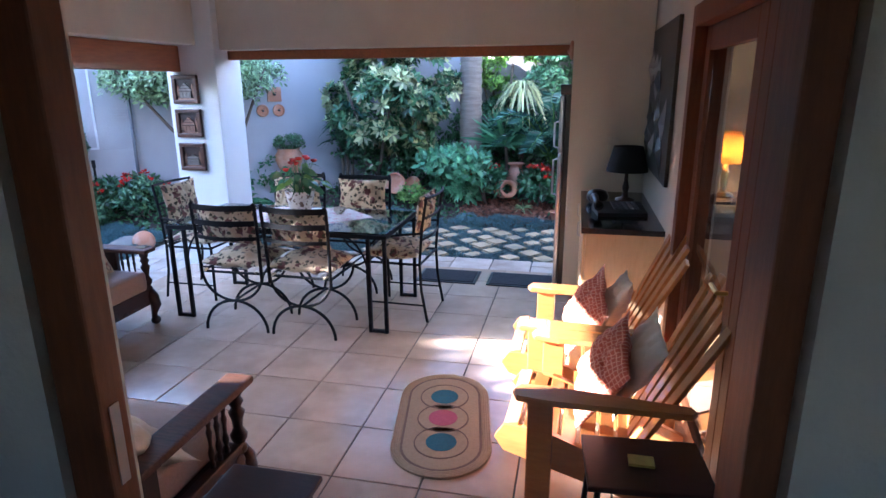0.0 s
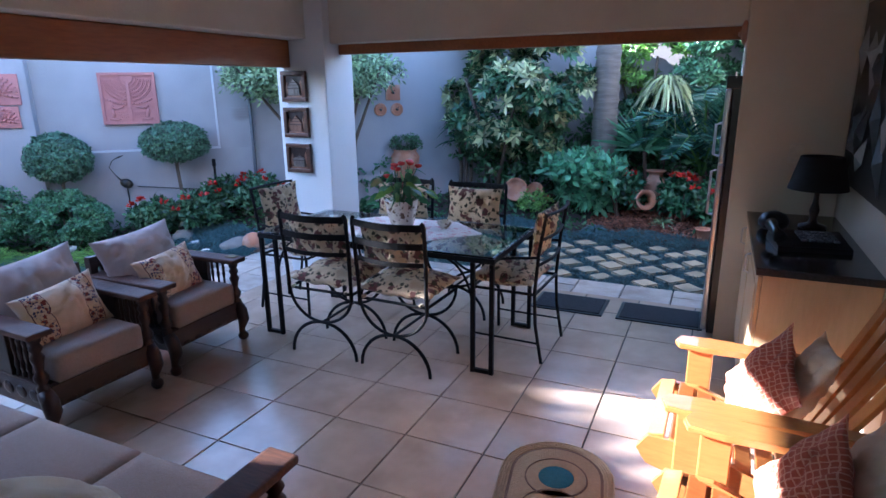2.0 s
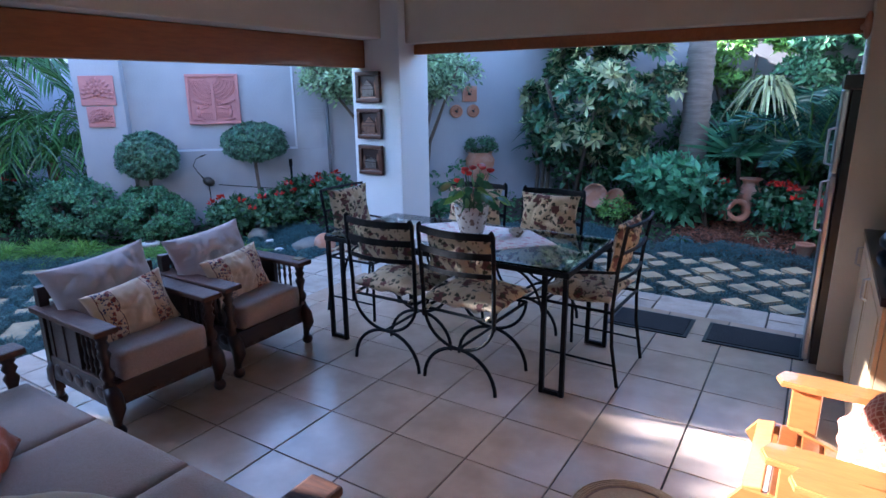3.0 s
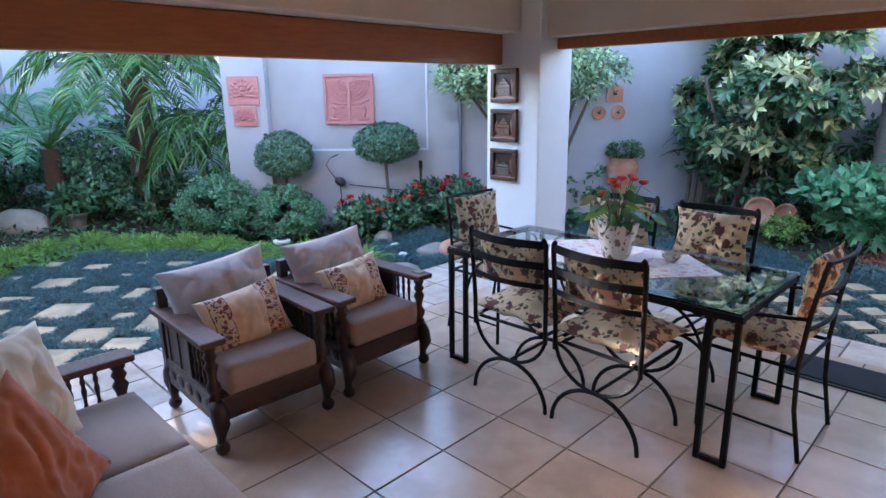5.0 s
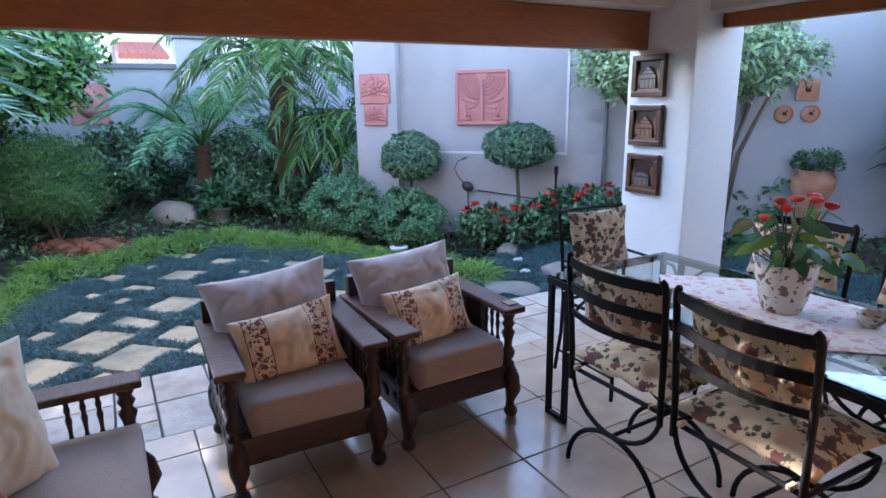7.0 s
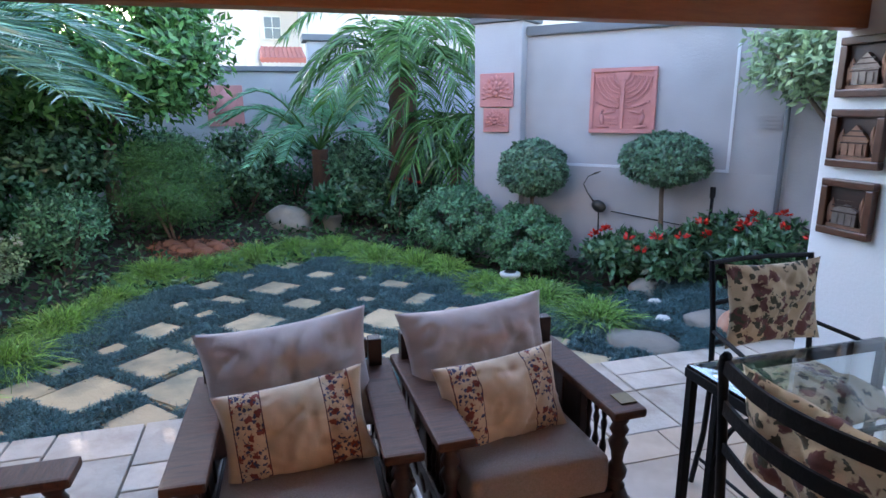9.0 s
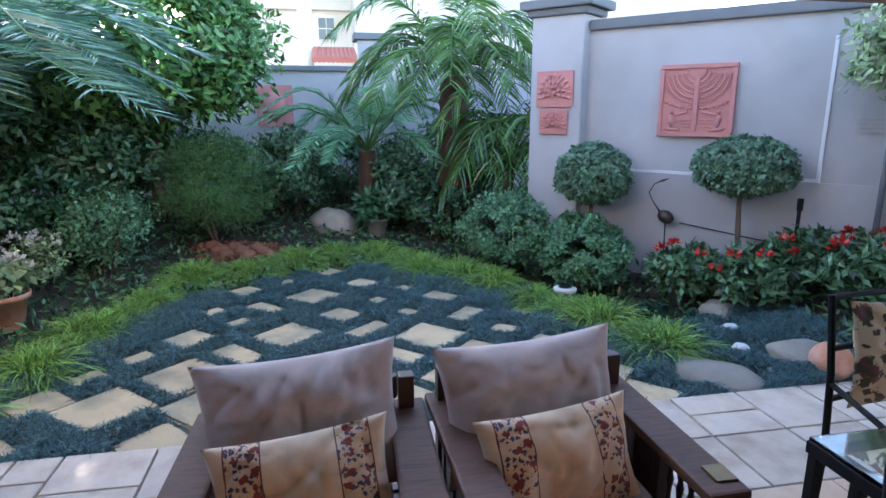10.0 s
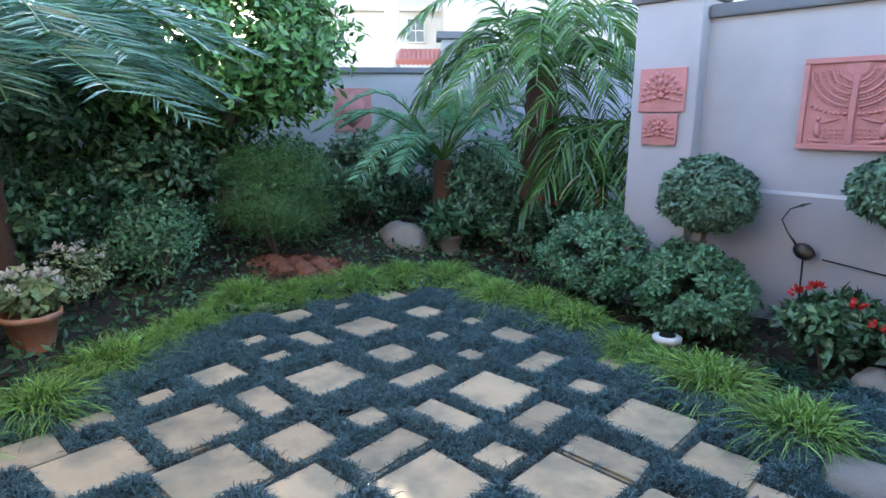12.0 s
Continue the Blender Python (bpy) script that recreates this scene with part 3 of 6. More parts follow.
dining_table(pose(-1.095, 0.755, 0))
ch = side_chair(pose(-1.345, 0.385, 0, 0, 0, 1))
copy_thing(ch, pose(-0.80, 0.375, 0, 0, 0, -2))
copy_thing(ch, pose(-0.83, 1.36, 0, 0, 0, 178))
copy_thing(ch, pose(-1.45, 1.37, 0, 0, 0, 183))
ec = end_chair(pose(-0.27, 0.87, 0, 0, 0, 88))
copy_thing(ec, pose(-2.06, 0.96, 0, 0, 0, -91))

bm = bmesh.new()
prism(bm, [(-1.66, 0.78), (-1.36, 0.50), (-0.78, 0.52), (-0.49, 0.84), (-0.78, 1.10), (-1.38, 1.08)], 0.7480, 0.7515)
tagged(part("table_runner", bm, M_lace), "white lace runner with pink pattern on the glass table", "tablecloth")
cup = part("bowl", bmesh.new(), M_ceramic)
bm = bmesh.new()
lathe(bm, [(0.028, 0), (0.03, 0.008), (0.05, 0.03), (0.055, 0.05), (0.051, 0.05), (0.044, 0.028), (0.005, 0.012)], 20)
cup.data = smooth(mesh_of("bowl", bm, M_ceramic))
cup.matrix_basis = pose(-0.79, 0.90, 0.7515)
tagged(cup, "small pale ceramic bowl on the table runner", "bowl")


# ---- oak armchairs and sofa ----
def turned_post(bm, x, y, z0, z1, r=0.026):
    h = z1 - z0
    prof = [(r, 0), (r, 0.08), (r * 0.6, 0.12), (r * 1.05, 0.2), (r * 1.15, 0.27), (r * 0.6, 0.38), (r * 0.75, 0.5), (r * 1.1, 0.62), (r * 0.65, 0.7), (r * 1.05, 0.78), (r * 0.7, 0.86), (r, 0.9), (r, 1)]
    lathe(bm, [(a, z0 + b * h) for a, b in prof], 12, Matrix.Translation((x, y, 0)))


def oak_seat(name, m, width, depth, label, category, seats, group="", open_sides=False):
    """Old oak seat with flat arms, turned posts, panelled sides and claw feet; faces +y, origin at the floor's middle."""
    t = thing(name, m, label, category, group)
    w, d = width / 2, depth / 2
    for s in (-1, 1):
        x = s * (w - 0.055)
        bm = bmesh.new()
        box(bm, x - 0.062, x + 0.058, -d - 0.02, d + 0.03, 0.562, 0.594, bevel=0.010)
        part("arm", bm, M_wood_arm, t, "flat worn oak arm", )
        bm = bmesh.new()
        turned_post(bm, x, d - 0.03, 0.27, 0.564, 0.031)
        part("front_post", bm, M_wood_dark, t, soft=True)
        part("rear_post", boxed(x - 0.025, x + 0.025, -d, -d + 0.05, 0.1, 0.70, bevel=0.004), M_wood_dark, t)
        for k in range(3):
            y = d - 0.12 - 0.05 * k
            bm = bmesh.new()
            turned_post(bm, x, y, 0.32, 0.567, 0.011)
            part("spindle", bm, M_wood_dark, t, soft=True)
        if not open_sides:
            part("side_panel", boxed(x - 0.010, x + 0.010, -d + 0.05, d - 0.27, 0.31, 0.567), M_wood_dark, t)
            for k in range(3):
                y = -d + 0.09 + k * (depth - 0.36) / 2
                part("panel_strip", boxed(x - 0.017, x + 0.017, y - 0.016, y + 0.016, 0.315, 0.562, bevel=0.004), M_wood_dark, t)
        else:
            part("side_panel", boxed(x - 0.010, x + 0.010, -d + 0.05, -d + 0.20, 0.31, 0.567), M_wood_dark, t)
        part("side_rail", boxed(x - 0.022, x + 0.022, -d + 0.05, d - 0.02, 0.17, 0.315, bevel=0.008), M_wood_dark, t, "carved oak side rail")
        for k in range(5):
            y = -d + 0.12 + k * (depth - 0.2) / 4
            bm = bmesh.new()
            bmesh.ops.create_icosphere(bm, subdivisions=2, radius=1, matrix=Matrix.Translation((x + s * 0.022, y, 0.243)) @ Matrix.Diagonal((0.010, 0.045, 0.036, 1)))
            part("carving", bm, M_wood_dark, t, soft=True)
        for y, f in ((d - 0.02, 1), (-d + 0.04, -1)):
            bm = bmesh.new()
            tube(bm, [(x, y - 0.01 * f, 0.27), (x, y + 0.02 * f, 0.22), (x, y + 0.035 * f, 0.16), (x, y + 0.012 * f, 0.09), (x, y + 0.012 * f, 0.05)], [0.035, 0.042, 0.04, 0.022, 0.022], 10)
            bmesh.ops.create_icosphere(bm, subdivisions=2, radius=0.036, matrix=Matrix.Translation((x, y + 0.018 * f, 0.036)))
            part("claw_foot", bm, M_wood_dark, t, soft=True)
    bm = bmesh.new()
    box(bm, -w + 0.06, w - 0.06, d - 0.045, d - 0.005, 0.165, 0.285, bevel=0.006)
    k = int(width / 0.12)
    for j in range(k):
        x = -w + 0.12 + (width - 0.24) * (j + 0.5) / k
        bmesh.ops.create_icosphere(bm, subdivisions=1, radius=1, matrix=Matrix.Translation((x, d - 0.006, 0.182)) @ Matrix.Diagonal((0.035, 0.010, 0.016, 1)))
    part("apron", bm, M_wood_dark, t, "carved oak front rail")
    part("rear_rail", boxed(-w + 0.06, w - 0.06, -d + 0.01, -d + 0.045, 0.2, 0.30, bevel=0.004), M_wood_dark, t)
    part("seat_board", boxed(-w + 0.07, w - 0.07, -d + 0.046, d - 0.05, 0.255, 0.29), M_wood_dark, t)
    part("top_rail", boxed(-w + 0.082, w - 0.082, -d + 0.004, -d + 0.04, 0.62, 0.70, bevel=0.01), M_wood_dark, t)
    for j in range(max(4, int(width / 0.11))):
        x = -w + 0.13 + (width - 0.26) * j / (max(4, int(width / 0.11)) - 1)
        part("back_slat", boxed(x - 0.017, x + 0.017, -d + 0.012, -d + 0.03, 0.30, 0.62), M_wood_dark, t)
    cw = (width - 0.22) / seats
    for j in range(seats):
        x0 = -w + 0.11 + j * cw
        part("seat_cushion", cushion_bm(x0 + 0.004, x0 + cw - 0.004, -d + 0.06, d + 0.005, 0.292, 0.43, 0.016, j), M_cord, t, "taupe corded cloth seat cushion", soft=True)
    return t


seat_a = oak_seat("armchair", pose(-2.31, -0.862, 0, 0, 0, -92), 0.70, 0.64, "old dark oak armchair with carved panels and a taupe seat cushion", "armchair", 1, "pair of oak armchairs")
copy_thing(seat_a, pose(-2.33, -0.128, 0, 0, 0, -89))
for y, k, r in ((-0.875, 1, -90), (-0.175, 2, -87)):
    pillow("back_pillow", pose(-2.47, y, 0.622, 20, 7 - 2 * k, r), 0.60, 0.43, 0.25, M_taupe, "large plump taupe cotton pillow leaning in an oak armchair", 20 + k, 0.0, "taupe back pillows")
    pillow("small_pillow", pose(-2.255, y + 0.01, 0.555, 20, 7 - 2 * k, r + 4), 0.48, 0.31, 0.16, M_band, "beige pillow with two embroidered flower bands", 30 + k, 0.0, "embroidered pillows")
# thin added plate that stands for a worn brown patch, no real coaster
tagged(part("coaster", boxed(-2.10, -2.03, 0.165, 0.225, 0.5942, 0.600, bevel=0.002), M_arm_patch), "small worn brown patch on an oak arm", "coaster")
oak_seat("sofa", pose(-1.215, -1.85, 0, 0, 0, 0), 1.98, 0.72, "old dark oak sofa with turned arm posts and taupe seat cushions", "sofa", 3, open_sides=True)
pillow("cream_pillow", pose(-1.80, -1.93, 0.665, 18, -8, -42), 0.52, 0.48, 0.20, M_cream, "plump cream cotton pillow at the sofa's back", 41)
pillow("rust_pillow", pose(-1.40, -2.00, 0.59, 24, 16, -40), 0.50, 0.48, 0.17, M_orange, "rust orange cotton pillow on the sofa", 42)
pillow("cream_pillow", pose(-0.56, -1.95, 0.575, 52, 4, -6), 0.60, 0.46, 0.19, M_cream, "plump cream cotton pillow beside the sofa arm", 43)


def small_table(m, w, d, h, label):
    t = thing("side_table", m, label, "side table")
    part("tabletop", boxed(-w, w, -d, d, h - 0.022, h, bevel=0.006), M_wood_dark, t)
    for sx_ in (-1, 1):
        for sy_ in (-1, 1):
            part("leg", tubed([(sx_ * (w - 0.04), sy_ * (d - 0.04), h - 0.022), (sx_ * (w - 0.015), sy_ * (d - 0.015), 0)], 0.011, 6), M_iron, t)
    return t


small_table(pose(0.06, -2.02, 0), 0.17, 0.2, 0.44, "small dark wooden side table beside the sofa")
small_table(pose(1.33, -1.50, 0, 0, 0, 4), 0.215, 0.16, 0.43, "small dark wooden side table beside the pine chairs")
tagged(part("matchbox", boxed(1.27, 1.36, -1.53, -1.47, 0.431, 0.442, bevel=0.001), M_yellow), "small yellow box on the dark side table", "box")


# ---- pine garden chairs ----
def pine_chair(m):
    """Slatted pine garden chair with broad arms; faces -x, origin on the floor at the middle of its front."""
    t = thing("pine_garden_chair", m, "varnished orange pine garden chair with broad arms and fanned slats", "chair", "pine garden chairs")
    for s in (-1, 1):
        bm = bmesh.new()
        out = [(-0.02, 0.0), (0.0, -0.055), (0.12, -0.06), (0.40, -0.045), (0.66, -0.035), (0.68, 0.0), (0.66, 0.035), (0.40, 0.045), (0.12, 0.06), (0.0, 0.055)]
        prism(bm, [(x, y + s * 0.30) for x, y in out], 0.53, 0.556)
        bmesh.ops.bevel(bm, geom=[e for e in bm.edges if abs(e.verts[0].co.z - e.verts[1].co.z) < 1e-5], offset=0.006, segments=2, affect="EDGES")
        part("arm", bm, M_pine, t, "broad rounded pine arm")
        part("front_leg", boxed(0.04, 0.145, s * 0.285 - 0.014, s * 0.285 + 0.014, 0, 0.53, bevel=0.006), M_pine, t)
        bm = bmesh.new()
        prism(bm, [(-0.06, 0.36), (-0.10, 0.30), (-0.06, 0.24), (0.30, 0.14), (0.80, 0.0), (0.86, 0.0), (0.86, 0.06), (0.45, 0.235), (0.1, 0.36)][::-1], -0.013, 0.013, pose(0, s * 0.25, 0, 90, 0, 0))
        part("side_rail", bm, M_pine, t)
    for k in range(7):
        x = -0.03 + 0.078 * k
        z = 0.372 - 0.021 * k if k else 0.36
        part("seat_slat", boxed(-0.032, 0.032, -0.25, 0.25, -0.009, 0.009, bevel=0.004, m=pose(x, 0, z, 0, 15 if k else -12, 0)), M_pine, t)
    for k in range(-2, 3):
        top = 0.88 - 0.035 * abs(k)
        part("back_slat", boxed(-0.010, 0.010, -0.037, 0.037, 0.0, top, bevel=0.005, m=pose(0.44, k * 0.078, 0.20, 0, 25, 0) @ pose(0, 0, 0, -4.5 * k, 0, 0)), M_pine, t)
    part("back_brace", boxed(0.60, 0.625, -0.29, 0.29, 0.50, 0.529, bevel=0.004), M_pine, t)
    return t


pc = pine_chair(pose(0.80, -0.275, 0, 0, 0, -1))
copy_thing(pc, pose(0.865, -0.985, 0, 0, 0, -3))
pillow("check_pillow", pose(1.12, -0.27, 0.52, -30, 24, -88), 0.42, 0.42, 0.14, M_check, "orange checked square pillow on a pine chair", 51, group="checked pillows")
pillow("cream_pillow", pose(1.26, -0.25, 0.56, -28, -6, -90), 0.40, 0.40, 0.12, M_cream, "cream pillow leaning on pine slats", 52)
pillow("check_pillow", pose(1.19, -0.99, 0.53, -30, 20, -92), 0.42, 0.42, 0.14, M_check, "orange checked square pillow on a pine chair", 53, group="checked pillows")
pillow("cream_pillow", pose(1.33, -0.98, 0.58, -28, 8, -90), 0.40, 0.40, 0.12, M_cream, "cream pillow leaning on pine slats", 54)


# ---- rug and mats ----
def stadium(w, l, n=16, grow=0.0):
    r = w / 2 + grow
    s = l / 2 - w / 2
    return [(r * math.cos(math.pi * k / n), s + r * math.sin(math.pi * k / n)) for k in range(n + 1)] + [(-r * math.cos(math.pi * k / n), -s - r * math.sin(math.pi * k / n)) for k in range(n + 1)]


rug = thing("rug", pose(0.405, -0.69, 0.0, 0, 0, 10), "oval braided jute rug with teal and pink rounds", "rug")
for name, w, l, z, mat, lab in (("border", 0.50, 1.0, 0.010, M_jute, ""), ("dark_band", 0.41, 0.91, 0.0115, M_jute_dark, "dark braided band"), ("field", 0.385, 0.885, 0.013, M_jute, "")):
    bm = bmesh.new()
    prism(bm, stadium(w, l), 0.001, z)
    part(name, bm, mat, rug, lab)
bm = bmesh.new()
for k in range(4):
    tube(bm, [(x, y, 0.0105) for x, y in stadium(0.495 - 0.023 * k, 0.995 - 0.023 * k)], 0.006, 6, closed=True)
part("braid", bm, M_jute, rug)
for y, mat, lab in ((0.225, M_teal, "teal round"), (0.0, M_pink, "pink round"), (-0.225, M_teal, "teal round")):
    bm = bmesh.new()
    lathe(bm, [(0.135, 0.013), (0.135, 0.0148), (0.005, 0.0148)], 28, Matrix.Translation((0, y, 0)))
    part("round_rim", bm, M_jute, rug)
    bm = bmesh.new()
    lathe(bm, [(0.078, 0.0148), (0.078, 0.0165), (0.003, 0.0165)], 28, Matrix.Translation((0, y, 0)))
    part("round", bm, mat, rug, lab)
    part("round_edge", tubed([(0.135 * math.cos(a), y + 0.135 * math.sin(a), 0.0138) for a in [k * math.pi / 16 for k in range(32)]], 0.004, 5, closed=True), M_jute_dark, rug)
for x0, x1 in ((-0.36, 0.20), (0.30, 0.90)):
    t = thing("door_mat", pose((x0 + x1) / 2, 1.755, 0), "dark grey rubber door mat on the tiles", "mat", "door mats")
    w = (x1 - x0) / 2
    part("mat_base", boxed(-w, w, -0.19, 0.19, 0.001, 0.010, bevel=0.003), M_black, t)
    part("carpet_face", boxed(-w + 0.025, w - 0.025, -0.165, 0.165, 0.0101, 0.016, bevel=0.002), M_mat, t)


# ---- counter corner ----
def cabinet(m, w, label):
    """Base cabinet with one door that faces -x; origin on the floor at the middle of its front."""
    t = thing("base_cabinet", m, label, "cabinet", "base cabinets")
    part("body", boxed(0.0, 0.45, -w / 2, w / 2, 0.06, 0.868), M_cabinet, t)
    part("plinth", boxed(0.03, 0.44, -w / 2, w / 2, 0, 0.06), M_wood_dark, t)
    d = part("door", boxed(-0.018, -0.002, -w / 2 + 0.006, w / 2 - 0.006, 0.075, 0.86, bevel=0.003), M_cabinet, t)
    part("door_panel", boxed(-0.0225, -0.0185, -w / 2 + 0.07, w / 2 - 0.07, 0.14, 0.80, bevel=0.0015), M_cabinet, d)
    part("handle", tubed([(-0.019, w / 2 - 0.05, 0.70), (-0.045, w / 2 - 0.05, 0.71), (-0.045, w / 2 - 0.05, 0.80), (-0.019, w / 2 - 0.05, 0.81)], 0.006, 8), M_steel, d, "steel bow handle")
    return t


cb = cabinet(pose(1.115, 0.47, 0), 0.655, "pale maple base cabinet with a framed door")
copy_thing(cb, pose(1.115, 1.13, 0))
tagged(part("worktop", boxed(1.085, 1.566, 0.125, 1.455, 0.871, 0.905, bevel=0.004), M_granite), "polished black granite worktop on the cabinets", "worktop")
fr = thing("fridge", pose(0.885, 1.735, 0), "tall steel fridge with black sides", "fridge")
part("body", boxed(0.04, 0.30, -0.26, 0.30, 0.03, 1.66, bevel=0.006), M_black, fr)
part("upper_door", boxed(0.0, 0.036, -0.26, 0.30, 1.20, 1.655, bevel=0.01), M_steel, fr)
part("lower_door", boxed(0.0, 0.036, -0.26, 0.30, 0.05, 1.185, bevel=0.01), M_steel, fr)
part("top_cap", boxed(0.0, 0.30, -0.26, 0.30, 1.662, 1.74, bevel=0.006), M_black, fr)
for z0, z1 in ((1.24, 1.45), (0.85, 1.15)):
    part("handle", tubed([(-0.001, -0.2, z0), (-0.035, -0.2, z0 + 0.01), (-0.035, -0.2, z1 - 0.01), (-0.001, -0.2, z1)], 0.009, 8), M_steel, fr)

lamp = thing("table_lamp", pose(1.40, 1.08, 0.905), "black table lamp with a tapered black shade", "lamp")
bm = bmesh.new()
lathe(bm, [(0.07, 0), (0.07, 0.015), (0.025, 0.03), (0.018, 0.06), (0.026, 0.1), (0.014, 0.15), (0.012, 0.25)], 20)
part("stem", bm, M_wood_dark, lamp, soft=True)
bm = bmesh.new()
lathe(bm, [(0.15, 0.22), (0.105, 0.40), (0.101, 0.40), (0.146, 0.22)], 28, closed=False)
part("shade", bm, M_shade, lamp, soft=True)
tel = thing("telephone", pose(1.33, 0.62, 0.905, 0, 0, 8), "black office telephone with rows of keys on the granite", "telephone")
bm = bmesh.new()
prism(bm, [(-0.13, 0), (0.13, 0), (0.13, 0.02), (0.10, 0.06), (-0.05, 0.035), (-0.13, 0.025)], -0.16, 0.16, pose(0, 0, 0, 90, 0, 90))
part("base", bm, M_black, tel)
part("handset", tubed([(-0.15, -0.10, 0.06), (-0.16, -0.05, 0.085), (-0.16, 0.05, 0.095), (-0.15, 0.10, 0.085)], [0.032, 0.02, 0.02, 0.032], 10), M_black, tel, soft=True)
for i in range(5):
    for j in range(4):
        part("key", boxed(-0.05 + 0.035 * i, -0.028 + 0.035 * i, -0.09 + 0.04 * j, -0.066 + 0.04 * j, 0.044 + 0.004 * j, 0.054 + 0.004 * j), M_coping, tel)
bm = bmesh.new()
lathe(bm, [(0.05, 0), (0.075, 0.02), (0.08, 0.05), (0.06, 0.085), (0.02, 0.1)], 18, Matrix.Translation((1.20, 0.98, 0.905)))
tagged(part("round_jar", bm, M_black, soft=True), "round black lidded jar on the granite worktop", "jar")
sw = part("light_switch", boxed(1.27, 1.35, 1.448, 1.4585, 1.22, 1.34, bevel=0.003), M_white_trim)
tagged(sw, "ivory light switch plate on the plaster", "switch")
part("rocker", boxed(1.295, 1.325, 1.444, 1.4478, 1.26, 1.30), M_white_trim, sw)
bm = bmesh.new()
bmesh.ops.create_icosphere(bm, subdivisions=2, radius=1, matrix=Matrix.Translation((0.955, 1.60, 2.0)) @ Matrix.Diagonal((0.022, 0.05, 0.075, 1)))
bmesh.ops.create_icosphere(bm, subdivisions=2, radius=0.02, matrix=Matrix.Translation((0.937, 1.60, 1.99)))
tagged(part("wall_ornament", bm, M_terra, soft=True), "small brown clay ornament on the pier", "ornament")

art = thing("wall_relief", pose(1.567, 0.80, 1.63), "dark bronze wall relief of long overlapping leaves", "wall art")
part("backing", boxed(-0.022, 0.0, -0.58, 0.58, -0.48, 0.48, bevel=0.004), M_bronze, art)
rng = random.Random(5)
for k in range(13):
    y, z = rng.uniform(-0.42, 0.42), rng.uniform(-0.3, 0.3)
    bm = bmesh.new()
    ln, wd = rng.uniform(0.22, 0.36), rng.uniform(0.05, 0.09)
    mm = pose(-0.026 - 0.003 * (k % 4), y, z, rng.uniform(-50, 50), 0, 0)
    a = [bm.verts.new(mm @ Vector(p)) for p in ((0, 0, -ln / 2), (0, wd, 0), (0, 0, ln / 2), (0, -wd, 0), (-0.03, 0, 0), (0.012, 0, 0))]
    for i in range(4):
        bm.faces.new((a[i], a[(i + 1) % 4], a[4]))
        bm.faces.new((a[(i + 1) % 4], a[i], a[5]))
    part("leaf", bm, M_silver_pic if k % 3 == 0 else M_bronze, art)

# ---- glazed door, and the doorway walked through ----
gd = tagged(new("door_1"), "glazed door in a reddish timber frame", kind="structure")
for a in ((GD0, GD0 + 0.09, 0, 2.1), (GD1 - 0.09, GD1, 0, 2.1), (GD0 + 0.09, GD1 - 0.09, 2.0, 2.1)):
    part("frame", boxed(1.545, 1.72, a[0], a[1], a[2], a[3], bevel=0.006), M_wood_door, gd)
mid = (GD0 + GD1) / 2
for y0, y1 in ((GD0 + 0.092, mid - 0.002), (mid + 0.002, GD1 - 0.092)):
    for a in ((y0, y0 + 0.10, 0.01, 1.998), (y1 - 0.10, y1, 0.01, 1.998), (y0 + 0.1, y1 - 0.1, 0.01, 0.22), (y0 + 0.1, y1 - 0.1, 1.89, 1.998)):
        part("stile", boxed(1.60, 1.645, *a, bevel=0.004), M_wood_door, gd)
    pane = part("pane", boxed(1.62, 1.626, y0 + 0.1, y1 - 0.1, 0.22, 1.89), M_pane, gd)
part("door_handle", tubed([(1.598, mid + 0.05, 1.0), (1.56, mid + 0.05, 1.0), (1.56, mid + 0.15, 1.0)], 0.009, 8), M_brass, gd, "brass lever handle")
dd = tagged(new("door_2"), "timber door frame round the open doorway", kind="structure")
for a in ((DOOR_X1 - 0.055, DOOR_X1 - 0.002, 0, 2.118), (DOOR_X0 + 0.099, DOOR_X1 - 0.057, 2.06, 2.117)):
    part("frame", boxed(a[0], a[1], DOOR_Y0 + 0.03, DOOR_Y1 - 0.03, a[2], a[3], bevel=0.006), M_wood_door, dd)
part("post", boxed(DOOR_X0, DOOR_X0 + 0.097, -2.60, -2.53, 0, 2.118, bevel=0.006), M_wood_door, dd)
part("strike_plate", boxed(DOOR_X0 + 0.0972, DOOR_X0 + 0.10, -2.578, -2.553, 0.95, 1.13), M_steel, dd)


M_lamp_shade = material("yellow_shade_cloth", (0.75, 0.45, 0.10), 0.8, None, 40, 0.5, 0.2, 150, through_light=0.6)
small_table(pose(2.22, 1.72, 0), 0.25, 0.25, 0.85, "small dark wooden table in the room behind the glass")
rl = thing("room_lamp", pose(2.22, 1.72, 0.85), "lit table lamp with a yellow cloth shade", "lamp")
bm = bmesh.new()
lathe(bm, [(0.08, 0), (0.08, 0.02), (0.02, 0.05), (0.03, 0.15), (0.015, 0.3)], 18)
part("stem", bm, M_brass, rl, soft=True)
bm = bmesh.new()
lathe(bm, [(0.15, 0.28), (0.09, 0.52), (0.087, 0.52), (0.147, 0.28)], 26, closed=False)
part("shade", bm, M_lamp_shade, rl, soft=True)
bulb = new("bulb_light", bpy.data.lights.new("bulb_light", "POINT"))
bulb.data.energy, bulb.data.color, bulb.data.shadow_soft_size = 2.2, (1.0, 0.62, 0.28), 0.04
bulb.location = (2.22, 1.72, 1.24)
wb = tagged(new("window_2"), "window with a white slatted blind in the room", kind="structure")
